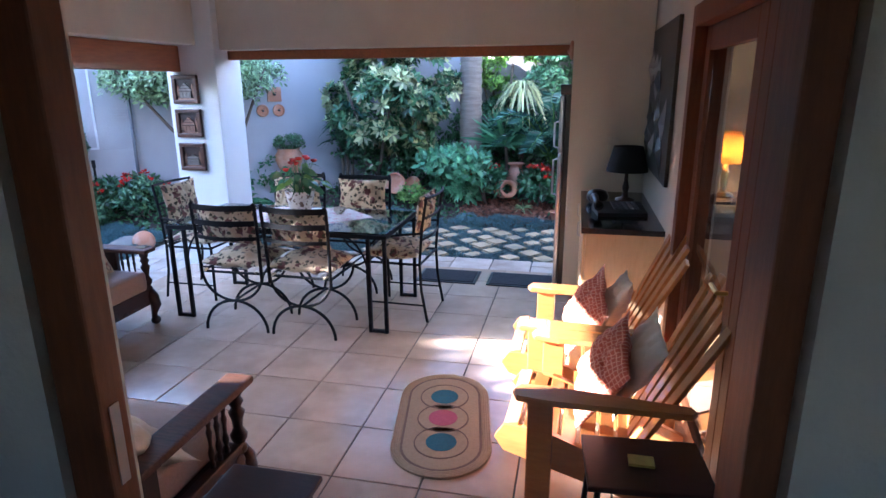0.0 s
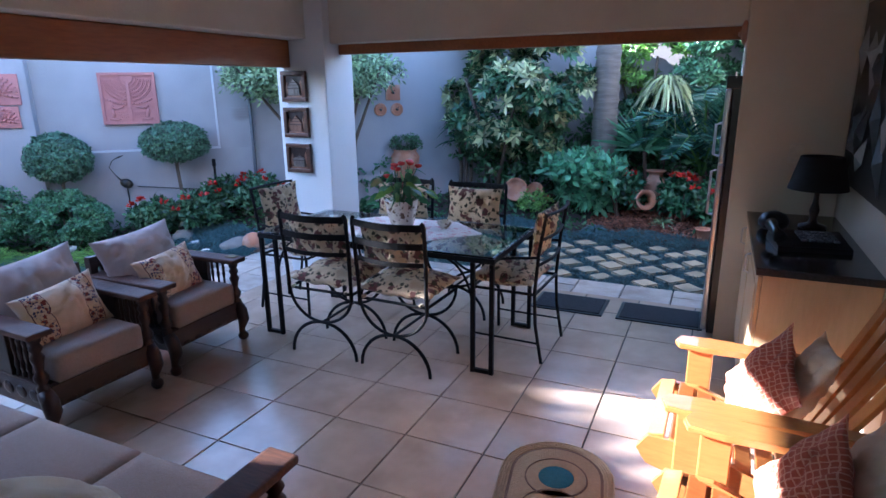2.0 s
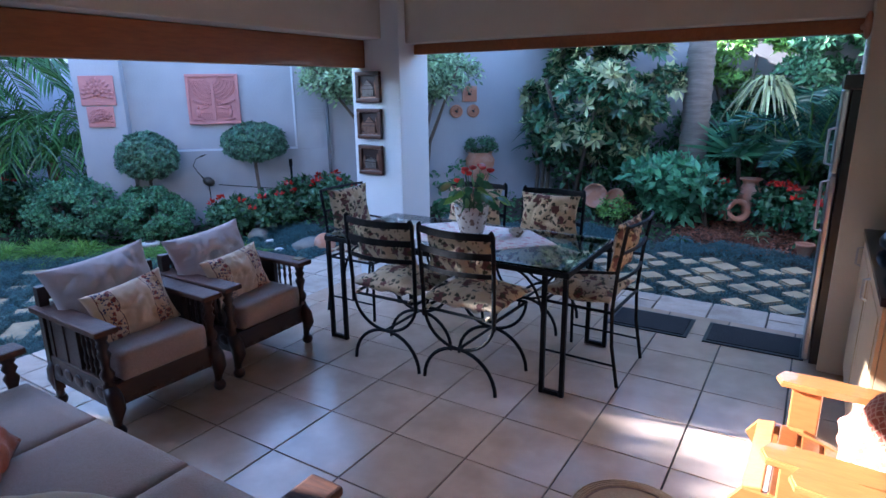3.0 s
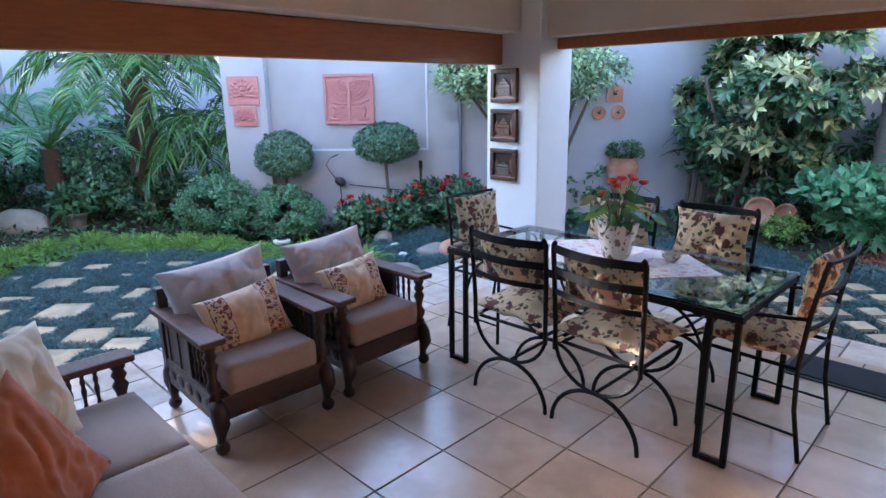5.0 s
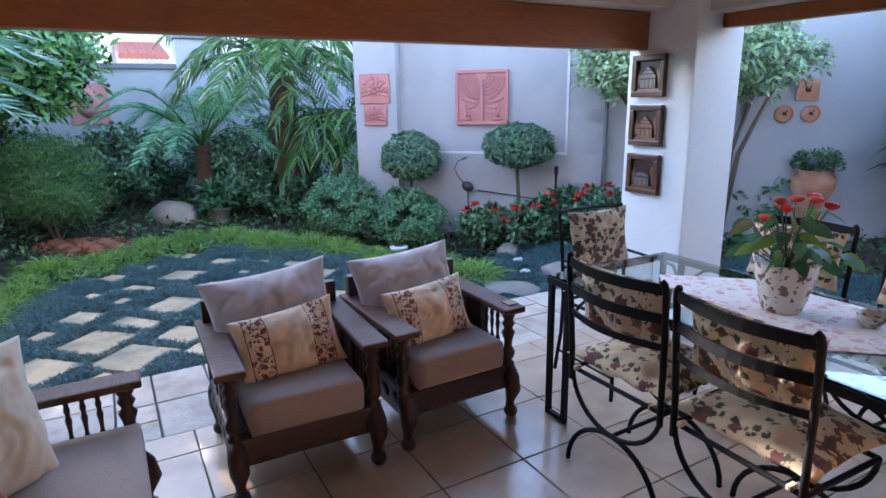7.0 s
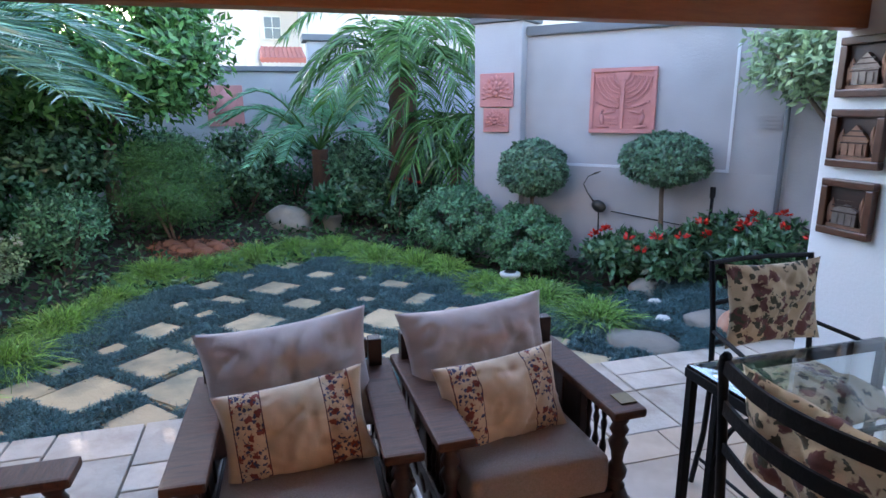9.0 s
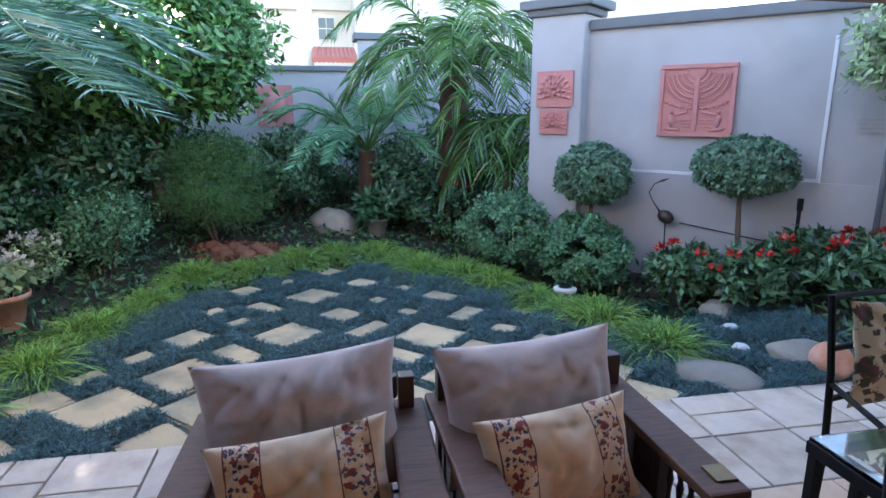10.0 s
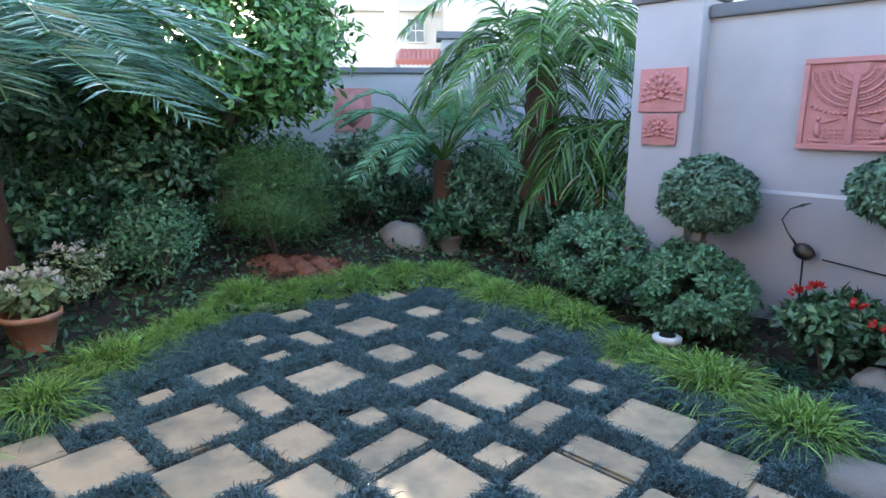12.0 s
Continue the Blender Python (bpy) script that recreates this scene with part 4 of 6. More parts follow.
for a in ((2.46, 2.49, 0.60, 1.62), (2.93, 2.96, 0.60, 1.62), (2.49, 2.93, 0.60, 0.63), (2.49, 2.93, 1.59, 1.62)):
    part("window_frame", boxed(a[0], a[1], 2.16, 2.22, a[2], a[3], bevel=0.003), M_wood_door, wb)
for k in range(24):
    part("slat", boxed(2.495, 2.925, 2.125, 2.145, 0.645 + 0.039 * k, 0.660 + 0.039 * k), M_white_trim, wb)


# ---- pictures on the pier ----
def relief_picture(m, k):
    t = thing("relief_picture", m, "small wooden frame with a metal relief of a little house", "picture", "pictures on the pier")
    w = 0.13
    for a in ((-w, w, w - 0.035, w), (-w, w, -w, -w + 0.035)):
        part("frame_bar", boxed(a[0], a[1], -0.04, -0.001, a[2], a[3], bevel=0.006), M_frame_wood, t)
    for a in ((-w, -w + 0.035), (w - 0.035, w)):
        part("frame_bar", boxed(a[0], a[1], -0.039, -0.001, -w + 0.0355, w - 0.0355, bevel=0.006), M_frame_wood, t)
    part("backing", boxed(-w + 0.03, w - 0.03, -0.012, -0.002, -w + 0.03, w - 0.03), M_wood_dark, t, "dark stained backing")
    bm = bmesh.new()
    box(bm, -0.06, 0.06, -0.03, -0.0125, -0.075, -0.01)
    prism(bm, [(-0.07, -0.008), (0.07, -0.008), (0.0, 0.06 if k != 2 else 0.02)], 0.0125, 0.032, pose(0, 0, 0, 90, 0, 0))
    for x in (-0.035, 0.0, 0.035):
        box(bm, x - 0.008, x + 0.008, -0.034, -0.0305, -0.07, -0.025)
    part("house", bm, M_pewter_dark if k != 1 else M_copper_pic, t)
    for x, h in ((-0.078, 0.03), (0.076, 0.045), (0.088, 0.02), (-0.09, 0.012)):
        bm = bmesh.new()
        bmesh.ops.create_icosphere(bm, subdivisions=1, radius=1, matrix=Matrix.Translation((x * 0.95, -0.018, h - 0.04)) @ Matrix.Diagonal((0.012, 0.008, 0.055, 1)))
        part("tree", bm, M_copper_pic, t, "worn copper tree")
    part("ground_strip", boxed(-0.092, 0.092, -0.024, -0.0125, -0.094, -0.078), M_copper_pic, t)
    for z in (-0.018, 0.012, 0.035):
        part("moulding", boxed(-0.066 + 0.6 * max(0.0, z), 0.066 - 0.6 * max(0.0, z), -0.036, -0.0325, z - 0.003, z + 0.003), M_wood_dark, t)
    return t


for k, z in enumerate((1.71, 1.40, 1.085)):
    relief_picture(pose(-2.565, PIER_Y0, z, 0, 0, 0), k)


# ---- plant materials ----
def leaf_mat(name, a, b, rough=0.45, vary=0.35, tl=0.4):
    return material(name, tuple(v * 1.02 for v in a), rough * 0.78, tuple(v * 0.85 for v in b), 30.0, 0.7, 0.0, island=min(0.7, vary * 1.3), through_light=tl * 0.75, spec=0.6)


M_mondo = leaf_mat("dark_mondo_blade", (0.098, 0.205, 0.215), (0.045, 0.105, 0.115), 0.45, 0.55, 0.15)
M_tuft = leaf_mat("lime_grass_blade", (0.25, 0.44, 0.09), (0.13, 0.27, 0.05), 0.4, 0.5, 0.25)
M_box = leaf_mat("clipped_box_leaf", (0.150, 0.275, 0.155), (0.062, 0.140, 0.080), 0.4, 0.5)
M_hedge = leaf_mat("hedge_leaf", (0.160, 0.345, 0.165), (0.078, 0.185, 0.088), 0.4, 0.5)
M_dark_leaf = leaf_mat("dark_leaf", (0.120, 0.240, 0.105), (0.062, 0.130, 0.068), 0.35, 0.6)
M_tree_leaf = leaf_mat("tree_leaf", (0.118, 0.278, 0.070), (0.064, 0.161, 0.040), 0.35, 0.6)
M_varieg = leaf_mat("variegated_leaf", (0.30, 0.38, 0.16), (0.70, 0.68, 0.36), 0.4, 0.5)
M_pale_leaf = leaf_mat("pale_leaf", (0.413, 0.515, 0.284), (0.124, 0.238, 0.095), 0.4, 0.5)
M_fern = leaf_mat("tree_fern_leaf", (0.190, 0.455, 0.235), (0.114, 0.304, 0.163), 0.5, 0.35, 0.35)
M_palm = leaf_mat("palm_leaf", (0.102, 0.221, 0.052), (0.055, 0.130, 0.031), 0.35, 0.45, 0.3)
M_blue_palm = leaf_mat("blue_palm_leaf", (0.148, 0.314, 0.214), (0.083, 0.198, 0.132), 0.35, 0.4, 0.25)
M_cycad = leaf_mat("cycad_leaf", (0.049, 0.140, 0.091), (0.033, 0.091, 0.066), 0.3, 0.4)
M_strap = leaf_mat("strap_leaf", (0.083, 0.214, 0.099), (0.049, 0.132, 0.058), 0.35, 0.4)
M_feather = leaf_mat("feathery_leaf", (0.10, 0.23, 0.05), (0.05, 0.125, 0.028), 0.6, 0.5, 0.3)
M_red = leaf_mat("red_flower", (0.620, 0.035, 0.022), (0.420, 0.020, 0.015), 0.35, 0.3, 0.2)
M_white_flower = leaf_mat("white_flower", (0.700, 0.680, 0.620), (0.550, 0.520, 0.450), 0.6, 0.2, 0.3)
M_bark = material("bark", (0.17, 0.125, 0.09), 0.9, (0.09, 0.065, 0.048), 12.0, 0.6, 0.8, 40, stretch=(3, 3, 1))
M_palm_bark = material("ringed_palm_bark", (0.26, 0.22, 0.18), 0.9, (0.13, 0.105, 0.085), 7.0, 0.5, 0.8, 30, stretch=(0.6, 0.6, 4))
M_fibre = material("palm_fibre", (0.11, 0.055, 0.03), 0.95, (0.05, 0.025, 0.015), 22.0, 0.6, 0.9, 60, stretch=(3, 3, 1))
M_rock = material("garden_rock", (0.30, 0.27, 0.23), 0.9, (0.20, 0.18, 0.155), 6.0, 0.6, 0.7, 30, vary=0.2)
M_chip = material("bark_chip", (0.30, 0.125, 0.075), 0.9, (0.18, 0.075, 0.045), 20.0, 0.6, 0.4, 60, island=0.5)
M_white_stone = material("white_stone", (0.68, 0.66, 0.62), 0.7, None, 9.0, 0.6, 0.4, 40)


def step(a, b, v):
    t = min(1.0, max(0.0, (v - a) / (b - a)))
    return t * t * (3 - 2 * t)


def bed_z(x, y):
    """Height of the garden soil: level under the stones, rising towards the walls."""
    d = math.hypot((x + 4.2) / 2.75, (y + 0.7) / 2.0)
    left = -0.09 + 0.30 * step(1.05, 1.9, d)
    back = -0.09 + 0.36 * step(3.7, 5.6, y)
    w = 1 - step(-4.2, -3.0, x)
    return left * w + back * (1 - w)


bm = bmesh.new()
nx, ny = 70, 70
gv = [[bm.verts.new((x, y, bed_z(x, y) + 0.02 * noise.noise(Vector((x * 1.7, y * 1.7, 0))))) for y in [-7.6 + 14.2 * j / ny for j in range(ny + 1)]] for x in [-10.7 + 12.2 * i / nx for i in range(nx + 1)]]
for i in range(nx):
    for j in range(ny):
        if gv[i][j].co.x > -3.4 and gv[i][j].co.y < 1.9:
            continue
        bm.faces.new((gv[i][j], gv[i + 1][j], gv[i + 1][j + 1], gv[i][j + 1]))
bed = tagged(part("garden_soil", bm, M_soil, soft=True), "dark garden soil rising to the walls", kind="structure")


# ---- leaf makers ----
def strips(name, base, way, length, width, mat, parent=None, droop=0.0, fold=0.15, segs=2, seed=0, soft=False, face=None):
    """Many leaves as one mesh: each starts at base, runs along way, bends down by droop, and tapers."""
    rs = np.random.RandomState(seed)
    base, way = np.asarray(base, float), np.asarray(way, float)
    n = len(base)
    way = way / np.linalg.norm(way, axis=1, keepdims=True)
    length = np.broadcast_to(np.asarray(length, float), (n,))[:, None]
    width = np.broadcast_to(np.asarray(width, float), (n,))[:, None]
    side = np.cross(way, rs.normal(size=(n, 3)) if face is None else face + rs.normal(size=(n, 3)) * 0.35)
    side /= np.linalg.norm(side, axis=1, keepdims=True) + 1e-9
    up = np.cross(side, way)
    rows = []
    for k in range(segs + 1):
        f = k / segs
        mid = base + way * length * f + np.array([0, 0, -1.0]) * droop * length * f * f
        w = width * (math.sin(math.pi * min(0.97, 0.10 + 0.9 * f)) ** 0.75)
        if k == segs:
            w = width * 0.04
        rows.append((mid - side * w / 2, mid + side * w / 2))
    if segs == 1:
        tip = base + way * length
        m = base + way * length * 0.5 + up * width * fold
        rows = [(m - side * width / 2, m + side * width / 2)]
        verts = np.stack([base, rows[0][0], tip, rows[0][1]], 1).reshape(-1, 3)
        idx = np.arange(n)[:, None] * 4
        faces = np.concatenate([idx + np.array([[0, 3, 2]]), idx + np.array([[0, 2, 1]])], 0)
    else:
        verts = np.stack([v for r in rows for v in r], 1).reshape(-1, 3)
        c = 2 * (segs + 1)
        idx = np.arange(n)[:, None] * c
        faces = np.concatenate([idx + np.array([[2 * k, 2 * k + 1, 2 * k + 3, 2 * k + 2]]) for k in range(segs)], 0)
    me = bpy.data.meshes.new(name)
    me.from_pydata(verts.tolist(), [], faces.tolist())
    me.materials.append(mat)
    if soft:
        smooth(me)
    ob = new(name, me)
    ob.parent = parent
    return ob


def clump_points(radii, lumps, n, seed, lump_r=0.35, flat=False):
    """Leaf roots and outward ways on the lumps of an uneven crown."""
    rs = np.random.RandomState(seed)
    d = rs.normal(size=(lumps, 3))
    d /= np.linalg.norm(d, axis=1, keepdims=True)
    if flat:
        d[:, 2] = np.abs(d[:, 2]) * 0.9 - 0.15
    cen = d * rs.uniform(0.55, 1.0, (lumps, 1)) ** 0.6 * np.array(radii) * (1 - lump_r * 0.6)
    r = rs.uniform(0.55, 1.1, lumps) * lump_r * min(radii)
    k = rs.randint(0, lumps, n)
    q = rs.normal(size=(n, 3))
    q /= np.linalg.norm(q, axis=1, keepdims=True)
    q[:, 2] = np.where(q[:, 2] < -0.3, q[:, 2] * -0.5, q[:, 2])
    p = cen[k] + q * r[k][:, None] * rs.uniform(0.55, 1.0, (n, 1))
    face = q + 0.4 * p / (np.linalg.norm(p, axis=1, keepdims=True) + 1e-6) + np.array([0, 0, 0.45]) + rs.normal(size=(n, 3)) * 0.3
    way = np.cross(face, rs.normal(size=(n, 3)))
    way = way / (np.linalg.norm(way, axis=1, keepdims=True) + 1e-9) + q * 0.55 + rs.normal(size=(n, 3)) * 0.25
    return p, way, face


def trunk(bm, pts, r0, r1, n=8):
    tube(bm, pts, [r0 + (r1 - r0) * k / (len(pts) - 1) for k in range(len(pts))], n)


def bush(name, x, y, radii, n, leaf, mat, label, seed, z=None, lumps=26, lump_r=0.5, category="shrub", group="", stems=3, flowers=None, blade=1.9):
    """A shrub with short stems and a clumpy crown; flowers: (how many, size, material)."""
    z0 = bed_z(x, y) if z is None else z
    t = thing(name, pose(x, y, z0), label, category, group)
    rng = random.Random(seed)
    for k in range(stems):
        a = rng.uniform(0, 6.28)
        bm = bmesh.new()
        trunk(bm, [(0.04 * math.cos(a), 0.04 * math.sin(a), -0.05), (0.3 * radii[0] * math.cos(a), 0.3 * radii[1] * math.sin(a), radii[2] * 0.6), (0.55 * radii[0] * math.cos(a), 0.55 * radii[1] * math.sin(a), radii[2] * 1.2)], 0.018, 0.006, 6)
        part("stem", bm, M_bark, t)
    p, w, fc = clump_points(radii, lumps, n, seed, lump_r)
    p[:, 2] = np.maximum(p[:, 2] + radii[2] * 0.98, 0.01)
    rs = np.random.RandomState(seed + 1)
    strips("foliage", p, w, leaf * rs.uniform(0.7, 1.3, n), leaf / blade * rs.uniform(0.8, 1.2, n), mat, t, segs=1, seed=seed, face=fc)
    if flowers:
        k, size, fm = flowers
        for j in range(k):
            a, b = rng.uniform(0, 6.28), rng.uniform(0.3, 0.95)
            c = np.array([radii[0] * b * math.cos(a), radii[1] * b * math.sin(a), radii[2] * (1.15 + 0.75 * math.sqrt(max(0, 1 - b * b)))])
            q = np.random.RandomState(seed + 50 + j).normal(size=(16, 3))
            q[:, 2] = np.abs(q[:, 2])
            strips("flower", c + q * 0.012, q, size, size * 0.6, fm, t, segs=1, seed=j)
    return t


def topiary(x, y, zc, r, rz, n, seed, label):
    z0 = bed_z(x, y)
    t = thing("topiary_tree", pose(x, y, z0), label, "tree", "ball topiaries")
    bm = bmesh.new()
    trunk(bm, [(0, 0, -0.05), (0.012, 0.01, (zc - z0) * 0.35), (-0.008, 0.0, (zc - z0) * 0.7), (0, 0, zc - z0)], 0.024, 0.017)
    part("trunk", bm, M_bark, t, soft=True)
    for k in range(6):
        a = k * 1.05
        bm = bmesh.new()
        trunk(bm, [(0, 0, zc - z0 - rz * 0.9), (0.45 * r * math.cos(a), 0.45 * r * math.sin(a), zc - z0 - rz * 0.3), (0.75 * r * math.cos(a), 0.75 * r * math.sin(a), zc - z0 + rz * 0.1)], 0.012, 0.004, 6)
        part("limb", bm, M_bark, t)
    rs = np.random.RandomState(seed)
    q = rs.normal(size=(n, 3))
    q /= np.linalg.norm(q, axis=1, keepdims=True)
    lump = np.array([1 + 0.09 * noise.noise(Vector((a * 3 + seed, b * 3, c * 3))) for a, b, c in q])[:, None]
    cell = np.array([0.90 + 0.10 * noise.noise(Vector((a * 6.5 + seed, b * 6.5, c * 6.5))) for a, b, c in q])[:, None]
    f = rs.uniform(0.9, 1.03, (n, 1)) * lump * cell / 0.93
    low = q[:, 2:] < -0.45
    p = q * f * np.array([r, r, rz])
    p[:, 2:] = np.where(low, p[:, 2:] * 0.75, p[:, 2:])
    p[:, 2] += zc - z0
    fc = q + np.array([0, 0, 0.3]) + rs.normal(size=(n, 3)) * 0.35
    way = np.cross(fc, rs.normal(size=(n, 3)))
    way = way / np.linalg.norm(way, axis=1, keepdims=True) + q * 0.45
    strips("crown", p, way, rs.uniform(0.030, 0.052, n), rs.uniform(0.019, 0.030, n), M_box, t, segs=1, seed=seed, face=fc)
    return t


def frond(name, pts, mat, parent, n=34, length=0.32, width=0.022, droop=0.35, vee=0.5, seed=0, stalk=0.2, taper=0.75):
    """A feather leaf: a bent rib with two rows of leaflets."""
    rs = np.random.RandomState(seed)
    P = np.array(pts, float)
    s = np.linspace(0, 1, len(P))
    f = np.repeat(np.linspace(stalk, 0.99, n), 2)
    pos = np.stack([np.interp(f, s, P[:, k]) for k in range(3)], 1)
    g = np.minimum(f + 0.03, 1)
    tan = np.stack([np.interp(g, s, P[:, k]) for k in range(3)], 1) - np.stack([np.interp(g - 0.06, s, P[:, k]) for k in range(3)], 1)
    tan /= np.linalg.norm(tan, axis=1, keepdims=True) + 1e-9
    lat = np.cross(tan, [0, 0, 1.0])
    lat /= np.linalg.norm(lat, axis=1, keepdims=True) + 1e-6
    up = np.cross(lat, tan)
    sg = np.tile([-1.0, 1.0], n)[:, None]
    way = lat * sg + tan * 0.75 + up * vee * 0.5 + rs.normal(size=pos.shape) * 0.08
    ln = length * (1 - taper * np.abs(f - 0.4) ** 1.3 * 1.2) * rs.uniform(0.9, 1.1, len(f))
    ob = strips(name, pos, way, ln, width, mat, parent, droop=droop, segs=3, seed=seed)
    bm = bmesh.new()
    tube(bm, pts, [0.014 * (1 - 0.8 * k / (len(pts) - 1)) + 0.002 for k in range(len(pts))], 5)
    part("rib", bm, M_palm, ob)
    return ob


def arch(x, y, z, yaw, reach, rise, fall, n=9):
    a = radians(yaw)
    return [(x + math.cos(a) * reach * k / (n - 1), y + math.sin(a) * reach * k / (n - 1), z + rise * math.sin(min(1.0, k / (n - 1) * 1.35) * math.pi / 2) - fall * (k / (n - 1)) ** 2.2) for k in range(n)]


def feather_plant(name, x, y, z0, h, count, reach, rise, fall, mat, label, seed, category="palm", r=0.1, bark=M_fibre, length=0.32, width=0.022, n=34, yaws=(0, 360), droop=0.35):
    """A trunk with a head of feather leaves."""
    t = thing(name, pose(x, y, z0), label, category)
    rng = random.Random(seed)
    bm = bmesh.new()
    k = max(4, int(h / 0.07))
    lathe(bm, [((r * (1.15 - 0.25 * j / k)) * (1.07 if j % 2 else 0.96), -0.1 + (h + 0.1) * j / k) for j in range(k + 1)], 12)
    part("trunk", bm, bark, t, soft=True)
    for j in range(count):
        yaw = yaws[0] + (yaws[1] - yaws[0]) * (j + rng.uniform(-0.3, 0.3)) / count
        q = rng.uniform(0.75, 1.1)
        tall = rng.uniform(0.5, 1.3)
        frond("leaf", arch(0, 0, h, yaw, reach * q, rise * tall, fall * rng.uniform(0.7, 1.2)), mat, t, n, length, width, droop, 0.5, seed * 100 + j)
    return t


def rosette(name, x, y, z0, count, length, width, mat, label, seed, category="plant", stem=0.0, spread=1.0, droop=0.5, group=""):
    """Strap leaves from one point, on a stem if it has one."""
    t = thing(name, pose(x, y, z0), label, category, group)
    rs = np.random.RandomState(seed)
    if stem:
        bm = bmesh.new()
        trunk(bm, [(0, 0, -0.05), (0.03, 0.01, stem * 0.5), (0, 0, stem)], 0.03, 0.022)
        part("stem", bm, M_bark, t)
    a = rs.uniform(0, 2 * math.pi, count)
    e = rs.uniform(0.1, 1.2, count)
    way = np.stack([np.cos(a) * np.cos(e) * spread, np.sin(a) * np.cos(e) * spread, np.sin(e)], 1)
    strips("foliage", np.tile([0, 0, stem], (count, 1)) + way * 0.02, way, length * rs.uniform(0.7, 1.1, count), width, mat, t, droop=droop, segs=5, seed=seed)
    return t


# ---- stones and low grass of the garden floor ----
STONES = [(-6.74, -0.82), (-6.28, -0.51), (-6.45, -1.2), (-6.21, -1.55), (-5.95, -0.95), (-5.73, -0.41), (-6.05, -0.14), (-5.74, 0.13), (-5.7, -1.32), (-5.68, -1.72),
          (-5.38, -1.49), (-5.42, -0.73), (-5.39, -0.2), (-5.05, -1.11), (-5.05, -0.54), (-4.85, -0.1), (-5.26, 0.25), (-4.89, 0.46), (-5.22, 0.73), (-5.1, -1.79),
          (-4.74, -1.41), (-4.8, -2.04), (-4.55, -0.81), (-4.56, -0.39), (-4.53, 0.12), (-4.48, -1.7), (-4.32, -1.13), (-4.23, -0.69), (-4.17, -0.15), (-4.15, 0.36),
          (-4.46, 0.69), (-4.04, -1.47), (-3.92, -1.01), (-3.95, -0.47), (-3.93, 0.12), (-4.07, 0.88), (-4.54, -2.26), (-4.11, -2.03), (-4.24, -2.42)]
KIND = "MMSMLSSMRSSMSLrLrSSMRSSRrLMrSRLLMLLMSLM"
STONES2 = [(-3.72, 0.98), (-3.68, -1.66), (-3.72, -2.55), (-3.7, 0.5)]
KIND2 = "MMLM"
stone_rng = random.Random(2)
for i in range(-1, 7):
    for j in range(-8, 8):
        x, y = 0.27 * (j + 0.5 * (i % 2)) * 2 * 0.72, 2.68 + 0.205 * i
        if -1.35 < x < 1.25 and y < 4.05 - 0.25 * (x < -0.6):
            STONES2.append((x + stone_rng.uniform(-0.03, 0.03), y + stone_rng.uniform(-0.03, 0.03)))
            KIND2 += stone_rng.choice("ssSs")
HALF = {"s": (0.094, 0.090), "L": (0.212, 0.207), "M": (0.165, 0.156), "S": (0.103, 0.108), "R": (0.208, 0.108), "r": (0.108, 0.208)}
placed = []
rng = random.Random(11)
for (x, y), k in list(zip(STONES, KIND)) + list(zip(STONES2, KIND2)):
    a, b = HALF[k]
    bm = bmesh.new()
    out = []
    for sx_, sy_ in ((-1, -1), (1, -1), (1, 1), (-1, 1)):
        out.append((sx_ * a * rng.uniform(0.93, 1.05), sy_ * b * rng.uniform(0.93, 1.05)))
    prism(bm, out, -0.06, 0.028)
    bmesh.ops.bevel(bm, geom=list(bm.edges), offset=0.014, segments=2, affect="EDGES")
    ob = part("stepping_stone", bm, M_step, bed)
    ob.matrix_basis = pose(x, y, -0.098 + 0.03 * (y > 2.5), rng.uniform(-1, 1), rng.uniform(-1, 1), 45 + rng.uniform(-3, 3))
    placed.append((x, y, a, b))


placed += [(-3.82, 1.50, 0.22, 0.17), (-3.86, 2.12, 0.17, 0.14), (-4.38, 1.98, 0.06, 0.06), (-4.10, 1.86, 0.08, 0.06)]


def in_stone(x, y, grow=-0.004):
    for sx_, sy_, a, b in placed:
        dx, dy = x - sx_, y - sy_
        u, v = (dx + dy) * 0.7071, (dy - dx) * 0.7071
        if abs(u) < a - grow and abs(v) < b - grow:
            return True
    return False


def stone_gap(x, y):
    """How far a plan point lies from the edge of the nearest stone."""
    gap = 1.0
    for sx_, sy_, a, b in placed:
        dx, dy = x - sx_, y - sy_
        if abs(dx) + abs(dy) < 0.6:
            gap = min(gap, max(abs(dx + dy) * 0.7071 - a, abs(dy - dx) * 0.7071 - b))
    return max(0.0, gap)


def mondo_mesh(name, test, x0, x1, y0, y1, per_m2, seed, label):
    rs = np.random.RandomState(seed)
    n = int((x1 - x0) * (y1 - y0) * per_m2 / 12)
    pts, ways = [], []
    for x, y in zip(rs.uniform(x0, x1, n), rs.uniform(y0, y1, n)):
        if not test(x, y) or in_stone(x, y):
            continue
        z = bed_z(x, y) + 0.06 * min(1.0, stone_gap(x, y) / 0.08)
        for k in range(12):
            a = rs.uniform(0, 6.28)
            e = rs.uniform(0.2, 1.45)
            pts.append((x + rs.normal() * 0.011, y + rs.normal() * 0.011, z))
            ways.append((math.cos(a) * math.cos(e), math.sin(a) * math.cos(e), math.sin(e) * 1.1))
    pts, ways = np.array(pts), np.array(ways)
    size = np.array([0.72 + 0.6 * max(0.0, 0.5 + 0.9 * noise.noise(Vector((p[0] * 7, p[1] * 7, 1.3)))) for p in pts])
    ob = strips(name, pts, ways, size * rs.uniform(0.055, 0.11, len(pts)), 0.0042, M_mondo, None, droop=0.55, segs=2, seed=seed)
    return tagged(ob, label, "ground cover", kind="stuff")


